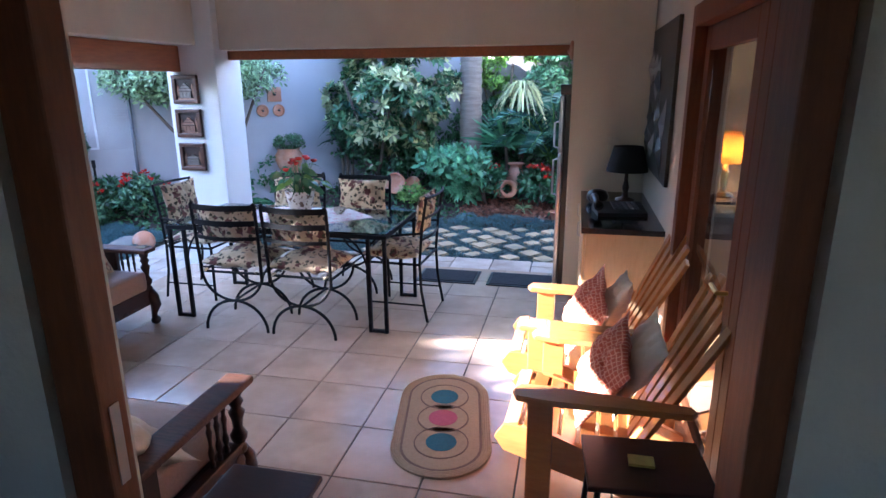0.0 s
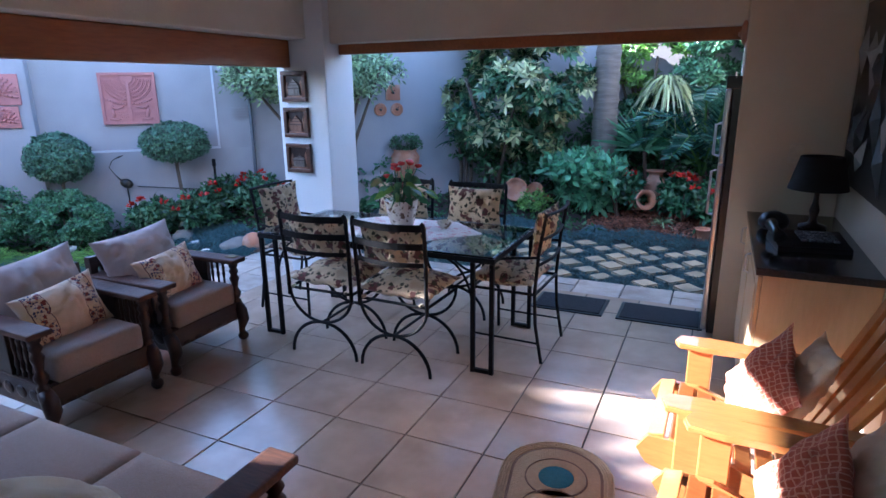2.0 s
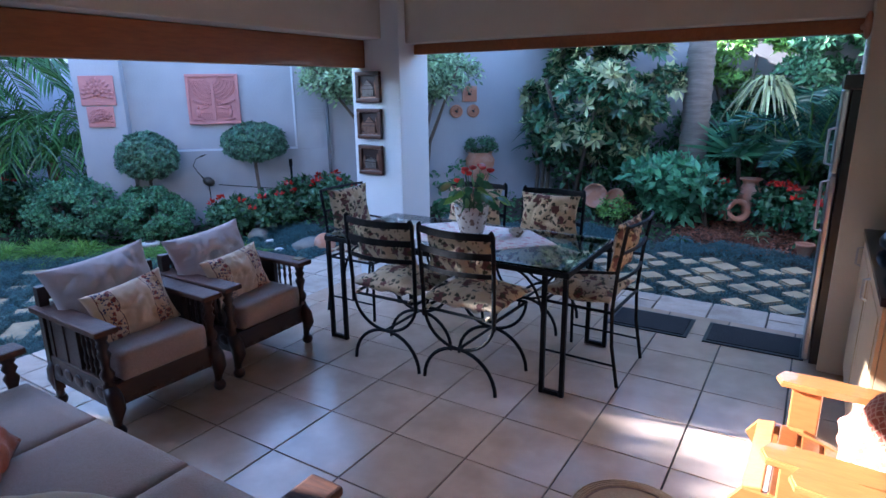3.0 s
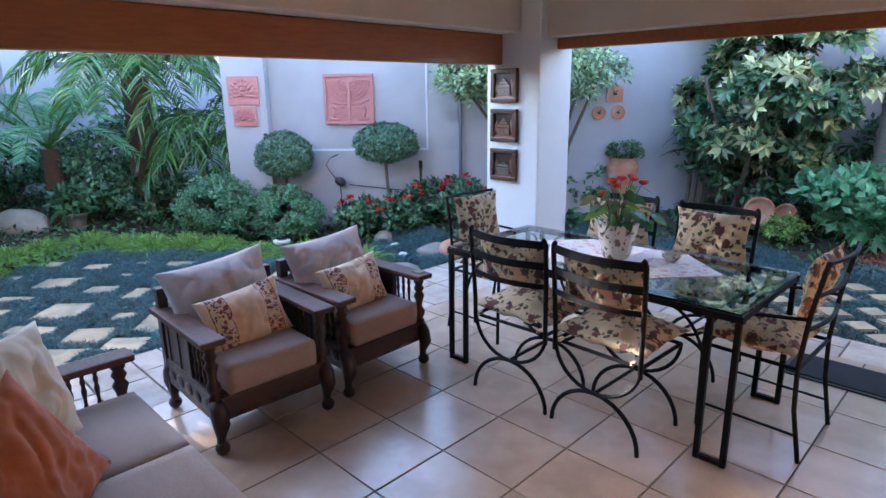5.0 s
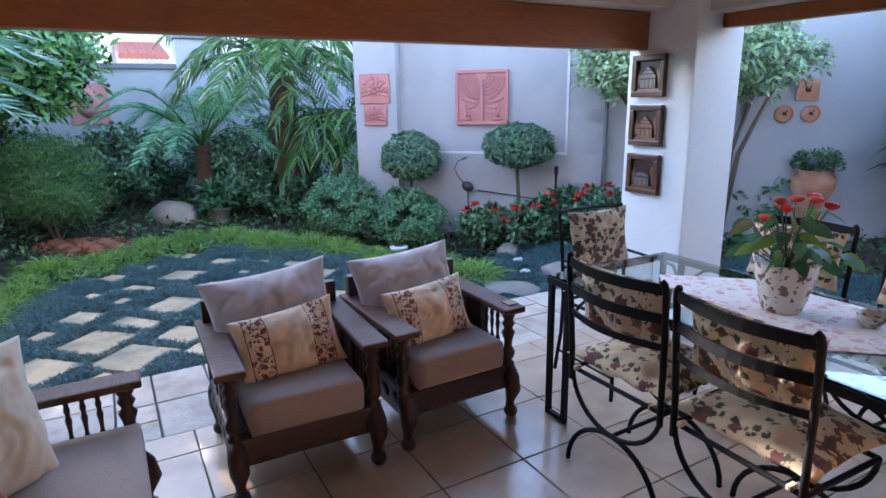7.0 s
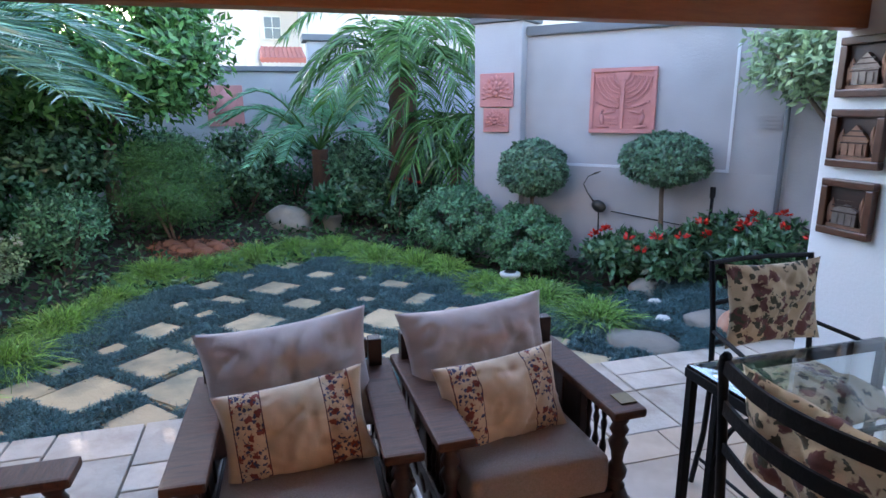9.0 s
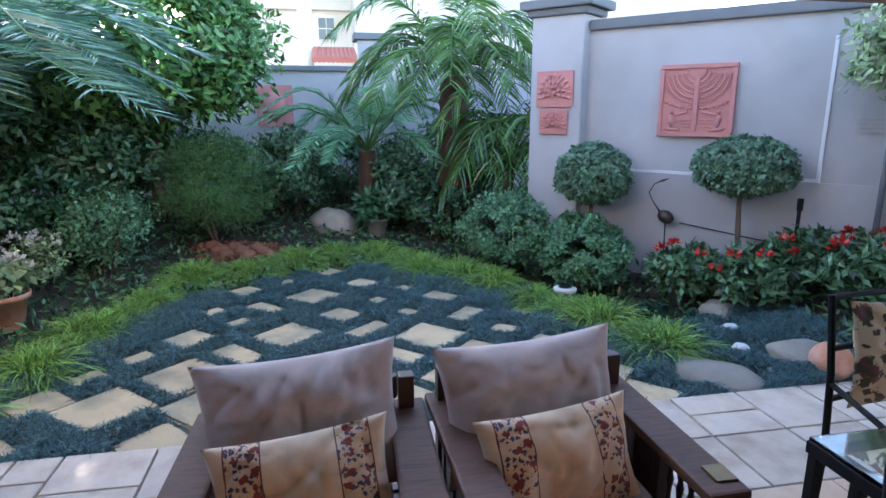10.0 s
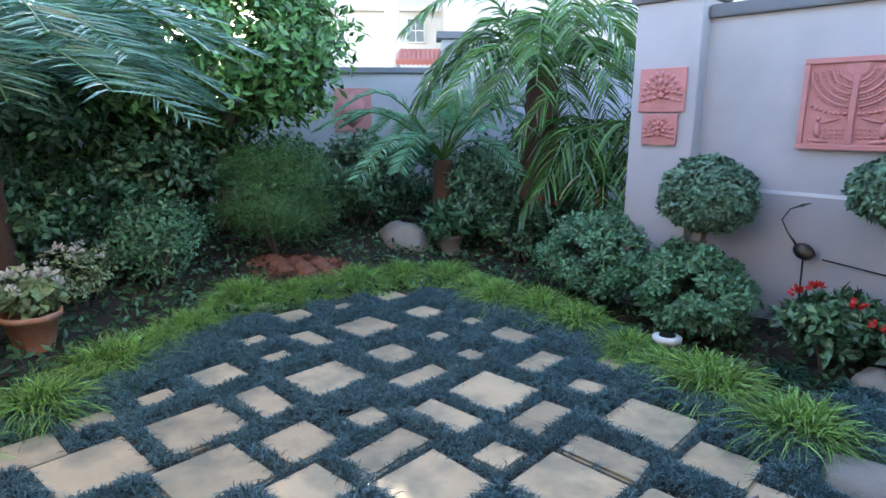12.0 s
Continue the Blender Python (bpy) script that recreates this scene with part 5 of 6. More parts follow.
def in_left(x, y):
    return math.hypot((x + 4.2) / 2.72, (y + 0.7) / 2.05) < 0.95 + 0.05 * math.sin(3 * math.atan2(y + 0.7, x + 4.2)) and x < -3.56 or (-4.6 < x < -3.56 and (-3.3 < y < -1.8 or 0.6 < y < 2.4))


def in_back(x, y):
    return y > 2.47 and y < 4.25 + 0.15 * math.sin(x * 3) - 0.5 * (x > 0.1) * step(0.0, 0.6, x) * 0.4 and -3.3 < x < 1.35


mondo_mesh("dwarf_grass", in_left, -7.1, -3.56, -3.3, 2.4, 27000, 3, "short dark blue-green dwarf mondo grass between stones")
mondo_mesh("dwarf_grass", in_back, -3.3, 1.35, 2.46, 4.4, 15000, 4, "short dark blue-green dwarf mondo grass behind the porch")

# lime grass tufts round the stones
tufts = []
for k in range(3):
    rs = np.random.RandomState(60 + k)
    n = 1300
    a, e = rs.uniform(0, 2 * math.pi, n), rs.uniform(0.45, 1.5, n)
    way = np.stack([np.cos(a) * np.cos(e), np.sin(a) * np.cos(e), np.sin(e)], 1)
    base = np.stack([rs.normal(size=n) * 0.04, rs.normal(size=n) * 0.045, np.full(n, -0.02)], 1)
    ob = strips("grass_tuft", base, way, rs.uniform(0.28, 0.50, n), 0.0052, M_tuft, None, droop=0.62, segs=4, seed=k)
    tufts.append(tagged(ob, "lime green tuft of arching grass beside the stones", "grass tuft", "lime grass tufts"))
TUFTS = [(-4.68, -2.62), (-5.25, -2.5), (-5.9, -2.28), (-6.65, -2.08), (-6.8, -1.66), (-7.05, -1.15), (-7.3, -0.73), (-7.2, -0.29), (-6.8, -0.02),
         (-6.5, 0.12), (-6.26, 0.46), (-5.9, 0.66), (-5.42, 0.9), (-4.81, 1.18), (-4.3, 1.4), (-4.15, -2.85)]
rng = random.Random(8)
ring = TUFTS[:15]
TUFTS += [((a[0] + b[0]) / 2 + rng.uniform(-0.06, 0.06), (a[1] + b[1]) / 2 + rng.uniform(-0.06, 0.06)) for a, b in zip(ring, ring[1:]) if math.hypot(a[0] - b[0], a[1] - b[1]) > 0.56]
for k, (x, y) in enumerate(TUFTS):
    s = rng.uniform(1.15, 1.5) if k < 16 else rng.uniform(0.9, 1.15)
    m = pose(x, y, bed_z(x, y), 0, 0, rng.uniform(0, 360)) @ Matrix.Diagonal((s, s, s * rng.uniform(0.85, 1.1), 1))
    if k < 3:
        tufts[k].matrix_basis = m
    else:
        o = tufts[k % 3].copy()
        scene.collection.objects.link(o)
        o.matrix_basis = m

# ---- clipped shrubs by the slanting wall ----
topiary(-5.84, 1.55, 0.94, 0.325, 0.295, 10500, 71, "clipped round topiary tree with a thin stem")
topiary(-4.99, 2.41, 1.07, 0.365, 0.25, 10500, 72, "clipped flattened topiary tree with a forked thin stem")
bush("hedge_shrub", -6.50, 0.98, (0.72, 0.55, 0.42), 15000, 0.043, M_hedge, "low rounded hedge shrub with small green leaves", 73, lumps=95, lump_r=0.30, group="hedge shrubs")
bush("hedge_shrub", -5.70, 1.42, (0.68, 0.42, 0.36), 13000, 0.043, M_hedge, "low rounded hedge shrub with small green leaves", 74, lumps=85, lump_r=0.30, group="hedge shrubs")
for k, (x, y) in enumerate(((-4.95, 2.0), (-4.55, 2.3), (-4.62, 2.75), (-4.15, 2.75), (-4.3, 3.0))):
    bush("flowering_shrub", x, y, (0.36, 0.34, 0.25), 1500, 0.085, M_dark_leaf, "leafy shrub with bright red flowers", 80 + k, lumps=26, lump_r=0.4, group="red flowering shrubs", flowers=(4, 0.05, M_red), blade=2.2)
for k, (x, y) in enumerate(((-4.95, 1.72), (-4.62, 1.9), (-4.4, 1.75))):
    rosette("strap_plant", x, y, bed_z(x, y), 120, 0.30, 0.014, M_cycad, "dark strap-leaved clump by the flowers", 90 + k, droop=0.8, group="dark strap clumps")
bush("dark_bush", -7.7, 0.55, (0.60, 0.50, 0.36), 2600, 0.07, M_dark_leaf, "dark leafy undergrowth by the wall", 95, group="undergrowth", flowers=(4, 0.03, M_red))
bush("dark_bush", -8.3, 0.1, (0.81, 0.54, 0.50), 3040, 0.08, M_dark_leaf, "dark leafy undergrowth by the wall", 96, group="undergrowth")
bush("dark_bush", -8.9, -1.3, (0.94, 0.81, 0.59), 3610, 0.09, M_dark_leaf, "dark leafy undergrowth by the wall", 97, group="undergrowth")
bush("dark_bush", -9.3, 0.6, (0.81, 1.08, 0.63), 3230, 0.09, M_dark_leaf, "dark leafy undergrowth by the wall", 98, group="undergrowth")
bush("dark_bush", -8.0, -3.3, (1.22, 0.94, 0.77), 4940, 0.09, M_dark_leaf, "dark leafy undergrowth by the wall", 99, group="undergrowth")
bush("dark_bush", -6.9, -4.2, (1.22, 0.94, 0.87), 5320, 0.10, M_dark_leaf, "dark leafy undergrowth by the wall", 100, group="undergrowth")
bush("dark_bush", -5.6, -4.6, (1.22, 0.81, 0.87), 4940, 0.10, M_dark_leaf, "dark leafy undergrowth by the wall", 101, group="undergrowth")
bush("small_shrub", -6.75, -2.85, (0.57, 0.49, 0.42), 3610, 0.05, M_hedge, "low green shrub at the edge of the tufts", 102)
bush("pale_shrub", -6.15, -3.2, (0.28, 0.26, 0.26), 900, 0.045, M_pale_leaf, "small pale shrub with white flowers", 103, flowers=(12, 0.03, M_white_flower))
bush("feathery_bush", -7.75, -2.0, (0.84, 0.70, 0.64), 14250, 0.085, M_feather, "soft feathery green bush", 104, lumps=34, lump_r=0.55, blade=11.0)
rosette("agave", -8.6, -1.7, bed_z(-8.6, -1.7), 30, 0.62, 0.10, M_blue_palm, "blue-green agave with broad pointed leaves", 105, stem=0.35, droop=0.15)
rosette("spiky_yucca", -8.4, -2.6, bed_z(-8.4, -2.6), 90, 0.5, 0.02, M_cycad, "dark spiky yucca head on a stem", 106, stem=0.8, droop=0.15)

for k, (x, y, r) in enumerate(((-7.2, -3.5, 0.6), (-6.3, -3.85, 0.55), (-8.9, 1.3, 0.7), (-9.6, -0.6, 0.7), (-9.7, -2.4, 0.8), (-4.75, -3.6, 0.5), (-5.0, -4.2, 0.6), (-9.3, -3.6, 0.9), (-4.2, -3.7, 0.4))):
    bush("dark_bush", x, y, (r * 1.2, r, r * 0.75), int(4200 * r), 0.085, M_dark_leaf if k % 3 else M_strap, "dark leafy undergrowth by the wall", 300 + k, group="undergrowth")
rs = np.random.RandomState(41)
gx, gy = rs.uniform(-10.4, 1.4, 60000), rs.uniform(-6.5, 6.0, 60000)
keep = [k for k in range(60000) if (gx[k] < -3.7 or gy[k] > 2.6) and not in_left(gx[k], gy[k]) and not in_back(gx[k], gy[k]) and math.hypot((gx[k] - 0.22) / 0.7, (gy[k] - 4.5) / 0.34) > 1 and math.hypot((gx[k] + 7.5) / 0.33, (gy[k] + 1.75) / 0.5) > 1]
gp = np.array([(gx[k], gy[k], bed_z(gx[k], gy[k]) + rs.uniform(0.0, 0.10)) for k in keep])
ob = strips("creeping_ground_cover", gp, rs.normal(size=gp.shape) * np.array([1, 1, 0.6]) + np.array([0, 0, 0.3]), rs.uniform(0.05, 0.11, len(gp)), 0.035, M_dark_leaf, None, segs=1, seed=6)
tagged(ob, "low dark creeping ground cover on the soil", "ground cover", kind="stuff")

# trees and palms of the left garden
feather_plant("tree_fern", -8.35, -0.30, bed_z(-8.35, -0.30), 0.95, 17, 1.3, 0.75, 0.45, M_fern, "tree fern with light green arching fronds", 110, "fern", 0.11, length=0.27, width=0.0115, n=66, droop=0.2)
feather_plant("garden_palm", -8.1, 0.75, bed_z(-8.1, 0.75), 1.8, 20, 1.35, 0.85, 0.85, M_palm, "bushy palm with arching glossy fronds and a brown trunk", 111, "palm", 0.19, length=0.46, width=0.024, n=46, droop=0.5)
feather_plant("fan_palm", -7.45, 1.25, bed_z(-7.45, 1.25), 0.75, 20, 0.95, 0.95, 0.8, M_palm, "low palm with drooping narrow leaflets", 112, "palm", 0.07, length=0.40, width=0.022, n=24, droop=0.8)
feather_plant("blue_palm", -5.95, -3.7, bed_z(-5.95, -3.7), 1.5, 58, 1.85, 0.72, 0.50, M_blue_palm, "large palm with long blue-green fronds", 113, "palm", 0.15, length=0.44, width=0.0115, n=62, droop=0.12)
t = thing("garden_tree", pose(-8.3, -2.75, bed_z(-8.3, -2.75)), "leafy broad-crowned tree with glossy green leaves", "tree")
rng = random.Random(21)
bm = bmesh.new()
trunk(bm, [(0, 0, -0.1), (0.06, 0.03, 0.6), (-0.05, 0.05, 1.2), (0.05, 0.0, 1.8)], 0.09, 0.05)
part("trunk", bm, M_bark, t, soft=True)
for k in range(9):
    a = k * 0.7 + rng.uniform(-0.2, 0.2)
    bm = bmesh.new()
    trunk(bm, [(0, 0.02, 0.9 + 0.08 * k), (0.5 * math.cos(a), 0.5 * math.sin(a), 1.4 + 0.1 * k), (1.0 * math.cos(a), 1.0 * math.sin(a), 1.85 + 0.08 * k)], 0.035, 0.01, 6)
    part("limb", bm, M_bark, t)
p, w, fc = clump_points((1.6, 1.68, 1.15), 130, 20000, 115, 0.36)
# unseen crown top cut flat, its height sets the porch floor's sun patch
p[:, 2] = np.minimum(p[:, 2] + 1.9, 2.76 + 0.05 * np.sin(p[:, 0] * 9 + p[:, 1] * 7))
rs = np.random.RandomState(5)
strips("crown", p, w, rs.uniform(0.09, 0.16, len(p)), rs.uniform(0.04, 0.065, len(p)), M_tree_leaf, t, segs=1, seed=9, face=fc)

# unseen upper part added in height to shade the sofa from the sun
bush("tall_shrub", -8.7, -4.75, (1.5, 1.35, 1.75), 15000, 0.14, M_tree_leaf, "tall dense dark shrub against the far wall", 117, lumps=110, lump_r=0.42, stems=6, blade=2.3)

# ---- planting behind the porch ----
def multi_tree(name, x, y, zc, radii, n, leaf, mat, label, seed, lumps=44, lump_r=0.36, whorl=False, foot=(0, 0)):
    z0 = bed_z(x, y)
    t = thing(name, pose(x, y, z0), label, "tree")
    rng = random.Random(seed)
    for k in range(5):
        a = k * 1.25 + rng.uniform(-0.3, 0.3)
        bm = bmesh.new()
        f = 0.08
        trunk(bm, [(foot[0] + f * math.cos(a), foot[1] + f * math.sin(a), -0.1), (foot[0] * 0.5 + 0.25 * radii[0] * math.cos(a), foot[1] * 0.5 + 0.25 * radii[1] * math.sin(a), (zc - z0) * 0.55), (0.6 * radii[0] * math.cos(a), 0.6 * radii[1] * math.sin(a), (zc - z0) * 1.05)], 0.035, 0.012, 7)
        part("trunk" if k == 0 else "limb", bm, M_bark, t, soft=True)
    rs = np.random.RandomState(seed)
    if whorl:
        c, _, w0 = clump_points(radii, lumps, n // 8, seed, lump_r)
        w0 /= np.linalg.norm(w0, axis=1, keepdims=True)
        p, w = [], []
        for ci, wi in zip(c, w0):
            s1 = np.cross(wi, [0.3, 0.2, 1.0])
            s1 /= np.linalg.norm(s1)
            s2 = np.cross(wi, s1)
            for j in range(8):
                a = j * math.pi / 4 + rs.uniform(-0.2, 0.2)
                p.append(ci)
                w.append(s1 * math.cos(a) + s2 * math.sin(a) + wi * 0.35)
        p, w, fc = np.array(p), np.array(w), np.repeat(w0, 8, axis=0)
    else:
        p, w, fc = clump_points(radii, lumps, n, seed, lump_r)
    p[:, 2] += zc - z0
    sets = [("crown", np.arange(len(p)) >= 0, mat)]
    if whorl:
        pale = (np.arange(len(p)) // 8) % 5 < 2
        sets = [("crown", ~pale, M_dark_leaf), ("pale_leaves", pale, mat)]
    for nm, sel, mt in sets:
        k = int(sel.sum())
        strips(nm, p[sel], w[sel], leaf * rs.uniform(0.75, 1.25, k), leaf * (0.40 if whorl else 0.46) * rs.uniform(0.8, 1.2, k), mt, t, segs=1, seed=seed, face=fc[sel])
    return t


multi_tree("umbrella_tree", -1.68, 5.0, 1.72, (1.22, 0.6, 1.2), 11000, 0.15, M_varieg, "variegated umbrella tree with whorled cream-edged leaves", 120, lumps=60, lump_r=0.34, whorl=True, foot=(-0.25, 0.1))
bush("dark_bush", -1.75, 5.2, (1.08, 0.54, 0.63), 3040, 0.10, M_dark_leaf, "dark leafy undergrowth by the wall", 121, group="undergrowth")
multi_tree("small_leaf_tree", -3.70, 3.45, 1.84, (1.6, 1.35, 0.46), 20000, 0.075, M_pale_leaf, "slender tree with small pale-edged leaves", 122, lumps=90, lump_r=0.55, foot=(0.1, 0.35))
feather_plant("tall_palm", -0.48, 5.2, bed_z(-0.48, 5.2), 4.3, 12, 1.5, 0.9, 0.8, M_palm, "tall palm with a thick ringed grey trunk", 123, "palm", 0.145, M_palm_bark, 0.4, 0.03, 26)
bush("fern_shrub", -0.58, 4.8, (0.66, 0.46, 0.42), 2400, 0.15, M_fern, "light green broad-leaved shrub", 124, lumps=24, blade=2.2)
bush("dark_bush", 0.05, 5.75, (1.22, 0.47, 0.70), 3230, 0.10, M_dark_leaf, "dark leafy undergrowth by the wall", 125, group="undergrowth")
bush("dark_bush", 0.95, 5.5, (0.68, 0.54, 0.56), 2470, 0.09, M_dark_leaf, "dark leafy undergrowth by the wall", 126, group="undergrowth")
multi_tree("climber", 0.98, 5.7, 1.75, (0.8, 0.5, 1.0), 8500, 0.09, M_hedge, "dense blue-green climber against the wall", 127, lumps=50, lump_r=0.4)
multi_tree("lime_foliage", -0.05, 5.85, 1.95, (0.8, 0.35, 0.7), 6000, 0.09, M_tuft, "bright lime foliage behind the palm trunk", 131, lumps=26)
rosette("dracaena", 0.22, 5.5, bed_z(0.22, 5.5), 150, 0.60, 0.030, M_varieg, "dracaena with drooping cream-striped leaves", 128, stem=1.4, droop=1.1)
rosette("yucca", 0.02, 5.3, bed_z(0.02, 5.3), 110, 0.75, 0.04, M_fern, "yucca with long stiff green leaves", 129, stem=0.62, droop=0.12)
feather_plant("cycad", 0.72, 5.25, bed_z(0.72, 5.25), 0.35, 28, 0.95, 0.95, 0.25, M_cycad, "dark blue-green cycad with stiff upright fronds", 130, "cycad", 0.10, length=0.24, width=0.018, n=44, droop=0.05)
for k, (x, y) in enumerate(((0.55, 4.75), (0.9, 4.6), (-0.15, 4.75))):
    bush("flowering_shrub", x, y, (0.32, 0.30, 0.28), 798, 0.10, M_strap, "leafy shrub with bright red flowers", 140 + k, lumps=12, group="red flowering shrubs", flowers=(6, 0.055, M_red), blade=2.2)
rosette("spider_plant", 0.36, 4.6, bed_z(0.36, 4.6), 60, 0.22, 0.014, M_pale_leaf, "striped spider plant beside the bark chips", 145, droop=0.6)
for k, (x, y, s) in enumerate(((-2.05, 4.75, 0.5), (-1.75, 4.9, 0.45), (-3.55, 4.1, 0.55), (-3.2, 4.3, 0.5), (-3.75, 3.75, 0.45))):
    rosette("strap_plant", x, y, bed_z(x, y), 34, s, 0.06, M_strap, "clump of broad glossy strap leaves", 150 + k, droop=0.7, group="broad strap clumps")
for k, (x, y) in enumerate(((-0.75, 3.95), (-1.25, 4.25), (-0.35, 4.25), (-1.6, 4.0), (1.1, 4.1))):
    rosette("strap_plant", x, y, bed_z(x, y), 190, 0.34, 0.012, M_mondo, "dark rounded clump of fine grass", 160 + k, droop=0.9, group="dark grass mounds")
bush("pale_shrub", -1.2, 4.6, (0.3, 0.2, 0.16), 700, 0.05, M_tuft, "low lime variegated shrub", 165)
bush("dark_bush", -3.6, 4.55, (0.61, 0.47, 0.42), 1710, 0.09, M_strap, "dark leafy undergrowth by the wall", 166, group="undergrowth")
for k, z in enumerate((0.75, 1.0, 1.2)):
    rosette("corn_plant", -2.45 + 0.08 * k, 5.05, bed_z(-2.4, 5.05), 22, 0.42, 0.035, M_cycad, "dark corn plant head on a bare cane", 170 + k, stem=z, droop=0.6, group="corn plants")


# ---- pots, stones and ornaments ----
def jar(name, m, prof, label, mat=M_terra, category="pot"):
    bm = bmesh.new()
    lathe(bm, prof, 24, closed=False)
    ob = part(name, bm, mat, None, soft=True)
    ob.matrix_basis = m
    return tagged(ob, label, category)


URN = [(0.07, 0), (0.11, 0.06), (0.135, 0.16), (0.12, 0.26), (0.08, 0.33), (0.085, 0.36), (0.125, 0.385), (0.12, 0.395), (0.07, 0.36), (0.07, 0.32), (0.10, 0.2), (0.04, 0.03)]
POT = [(0.09, 0), (0.135, 0.2), (0.15, 0.2), (0.155, 0.235), (0.14, 0.235), (0.13, 0.2), (0.125, 0.185), (0.002, 0.185)]
jar("terracotta_urn", pose(0.20, 5.1, bed_z(0.2, 5.1) + 0.05), URN, "upright terracotta urn among the plants")
jar("terracotta_jar", pose(-0.02, 4.92, bed_z(0, 4.9) + 0.15, 82, 0, 28), URN, "terracotta jar lying on its side")
jar("terracotta_pot", pose(-1.52, 4.85, bed_z(-1.5, 4.85) + 0.16, 70, 0, 12), POT, "tipped terracotta pot by the undergrowth")
jar("terracotta_pot", pose(-1.22, 4.88, bed_z(-1.2, 4.88) + 0.12, 60, 0, -10), [(r * 0.8, z * 0.8) for r, z in POT], "tipped terracotta pot by the undergrowth")
jar("terracotta_pot", pose(0.82, 4.3, bed_z(0.82, 4.3)), [(r * 0.6, z * 0.6) for r, z in POT], "small terracotta pot on the soil")
jar("tall_urn", pose(-3.05, 4.55, bed_z(-3.05, 4.55)), [(0.12, 0), (0.10, 0.3), (0.12, 0.45), (0.19, 0.62), (0.2, 0.7), (0.15, 0.78), (0.17, 0.8), (0.14, 0.8), (0.13, 0.74), (0.002, 0.7)], "tall terracotta urn holding a flowering plant")
bush("urn_plant", -3.05, 4.55, (0.30, 0.28, 0.16), 1300, 0.04, M_dark_leaf, "small-leaved plant growing in a tall urn", 180, z=bed_z(-3.05, 4.55) + 0.72, stems=2)
jar("terracotta_pot", pose(-5.45, -3.12, bed_z(-5.45, -3.12)), [(r * 1.2, z * 1.15) for r, z in POT], "terracotta pot with a white flowering plant")
bush("potted_plant", -5.45, -3.12, (0.20, 0.2, 0.17), 420, 0.09, M_pale_leaf, "pale broad-leaved plant with white flowers in a pot", 181, z=bed_z(-5.45, -3.12) + 0.2, flowers=(9, 0.05, M_white_flower), blade=1.4)
jar("stone_pot", pose(-8.0, -0.22, bed_z(-8.0, -0.22)), POT, "grey concrete pot in the undergrowth", M_rock)
bush("potted_plant", -8.0, -0.22, (0.27, 0.27, 0.2), 420, 0.16, M_strap, "broad-leaved green plant in a grey pot", 182, z=bed_z(-8.0, -0.22) + 0.17, blade=3.0)
pot = jar("flower_pot", pose(-1.07, 0.80, 0.7515), [(0.068, 0), (0.075, 0.01), (0.108, 0.14), (0.113, 0.19), (0.12, 0.2), (0.11, 0.2), (0.10, 0.17), (0.002, 0.16)], "cream ceramic pot painted with brown leaves on the table", M_ceramic)
ft = thing("anthurium", pose(-1.07, 0.80, 0.915), "potted plant with glossy leaves and red flowers", "plant")
rng = random.Random(77)
for k in range(46):
    a, e, ln = rng.uniform(0, 6.28), rng.uniform(0.3, 1.3), rng.uniform(0.12, 0.27)
    tip = (ln * math.cos(e) * math.cos(a) * 0.8, ln * math.cos(e) * math.sin(a) * 0.8, ln * math.sin(e))
    part("stalk", tubed([(0, 0, 0), tip], 0.0025, 4), M_strap, ft)
    strips("leaf", [tip], [(math.cos(a), math.sin(a), -0.1)], 0.085, 0.05, M_strap if k % 4 else M_tuft, ft, droop=0.4, segs=4, seed=k, soft=True)
for k in range(9):
    a, r = rng.uniform(0, 6.28), rng.uniform(0.02, 0.10)
    tip = (1.3 * r * math.cos(a), 1.3 * r * math.sin(a), rng.uniform(0.19, 0.32))
    part("flower_stalk", tubed([(0, 0, 0.02), tip], 0.0025, 4), M_strap, ft)
    q = np.random.RandomState(k).normal(size=(14, 3))
    bm = bmesh.new()
    bmesh.ops.create_icosphere(bm, subdivisions=2, radius=0.027)
    for v in bm.verts:
        v.co = Vector((v.co.x + 0.25 * abs(v.co.y), v.co.y * 0.85, v.co.z * 0.55 + 6 * v.co.x * v.co.x)) + Vector(tip)
    part("flower", bm, M_red, ft, soft=True)

rng = random.Random(31)


def rock(x, y, a, b, c, mat, label, seed, z=None, name="garden_rock"):
    bm = bmesh.new()
    bmesh.ops.create_icosphere(bm, subdivisions=3, radius=1)
    for v in bm.verts:
        v.co *= 1 + 0.22 * noise.noise(v.co * 1.6 + Vector((seed * 3.1, 0, 0)))
        v.co.x *= a
        v.co.y *= b
        v.co.z *= c
    ob = part(name, bm, mat, None, soft=True)
    ob.matrix_basis = pose(x, y, (bed_z(x, y) if z is None else z) + c * 0.35, 0, 0, seed * 37)
    return tagged(ob, label, "rock")


rock(-3.82, 1.50, 0.30, 0.20, 0.07, M_rock, "flat grey rock among dwarf grass", 1)
rock(-3.86, 2.12, 0.22, 0.17, 0.07, M_rock, "flat grey rock among dwarf grass", 2)
rock(-4.38, 1.98, 0.07, 0.06, 0.045, M_white_stone, "small rounded white stone", 3)
rock(-4.10, 1.86, 0.11, 0.06, 0.035, M_white_stone, "small rounded white stone", 4)
rock(-4.62, 2.05, 0.14, 0.12, 0.10, M_rock, "rough brown rock by the flowers", 5)
rock(-8.3, -0.75, 0.34, 0.2, 0.2, M_rock, "large pale rock in the undergrowth", 6)
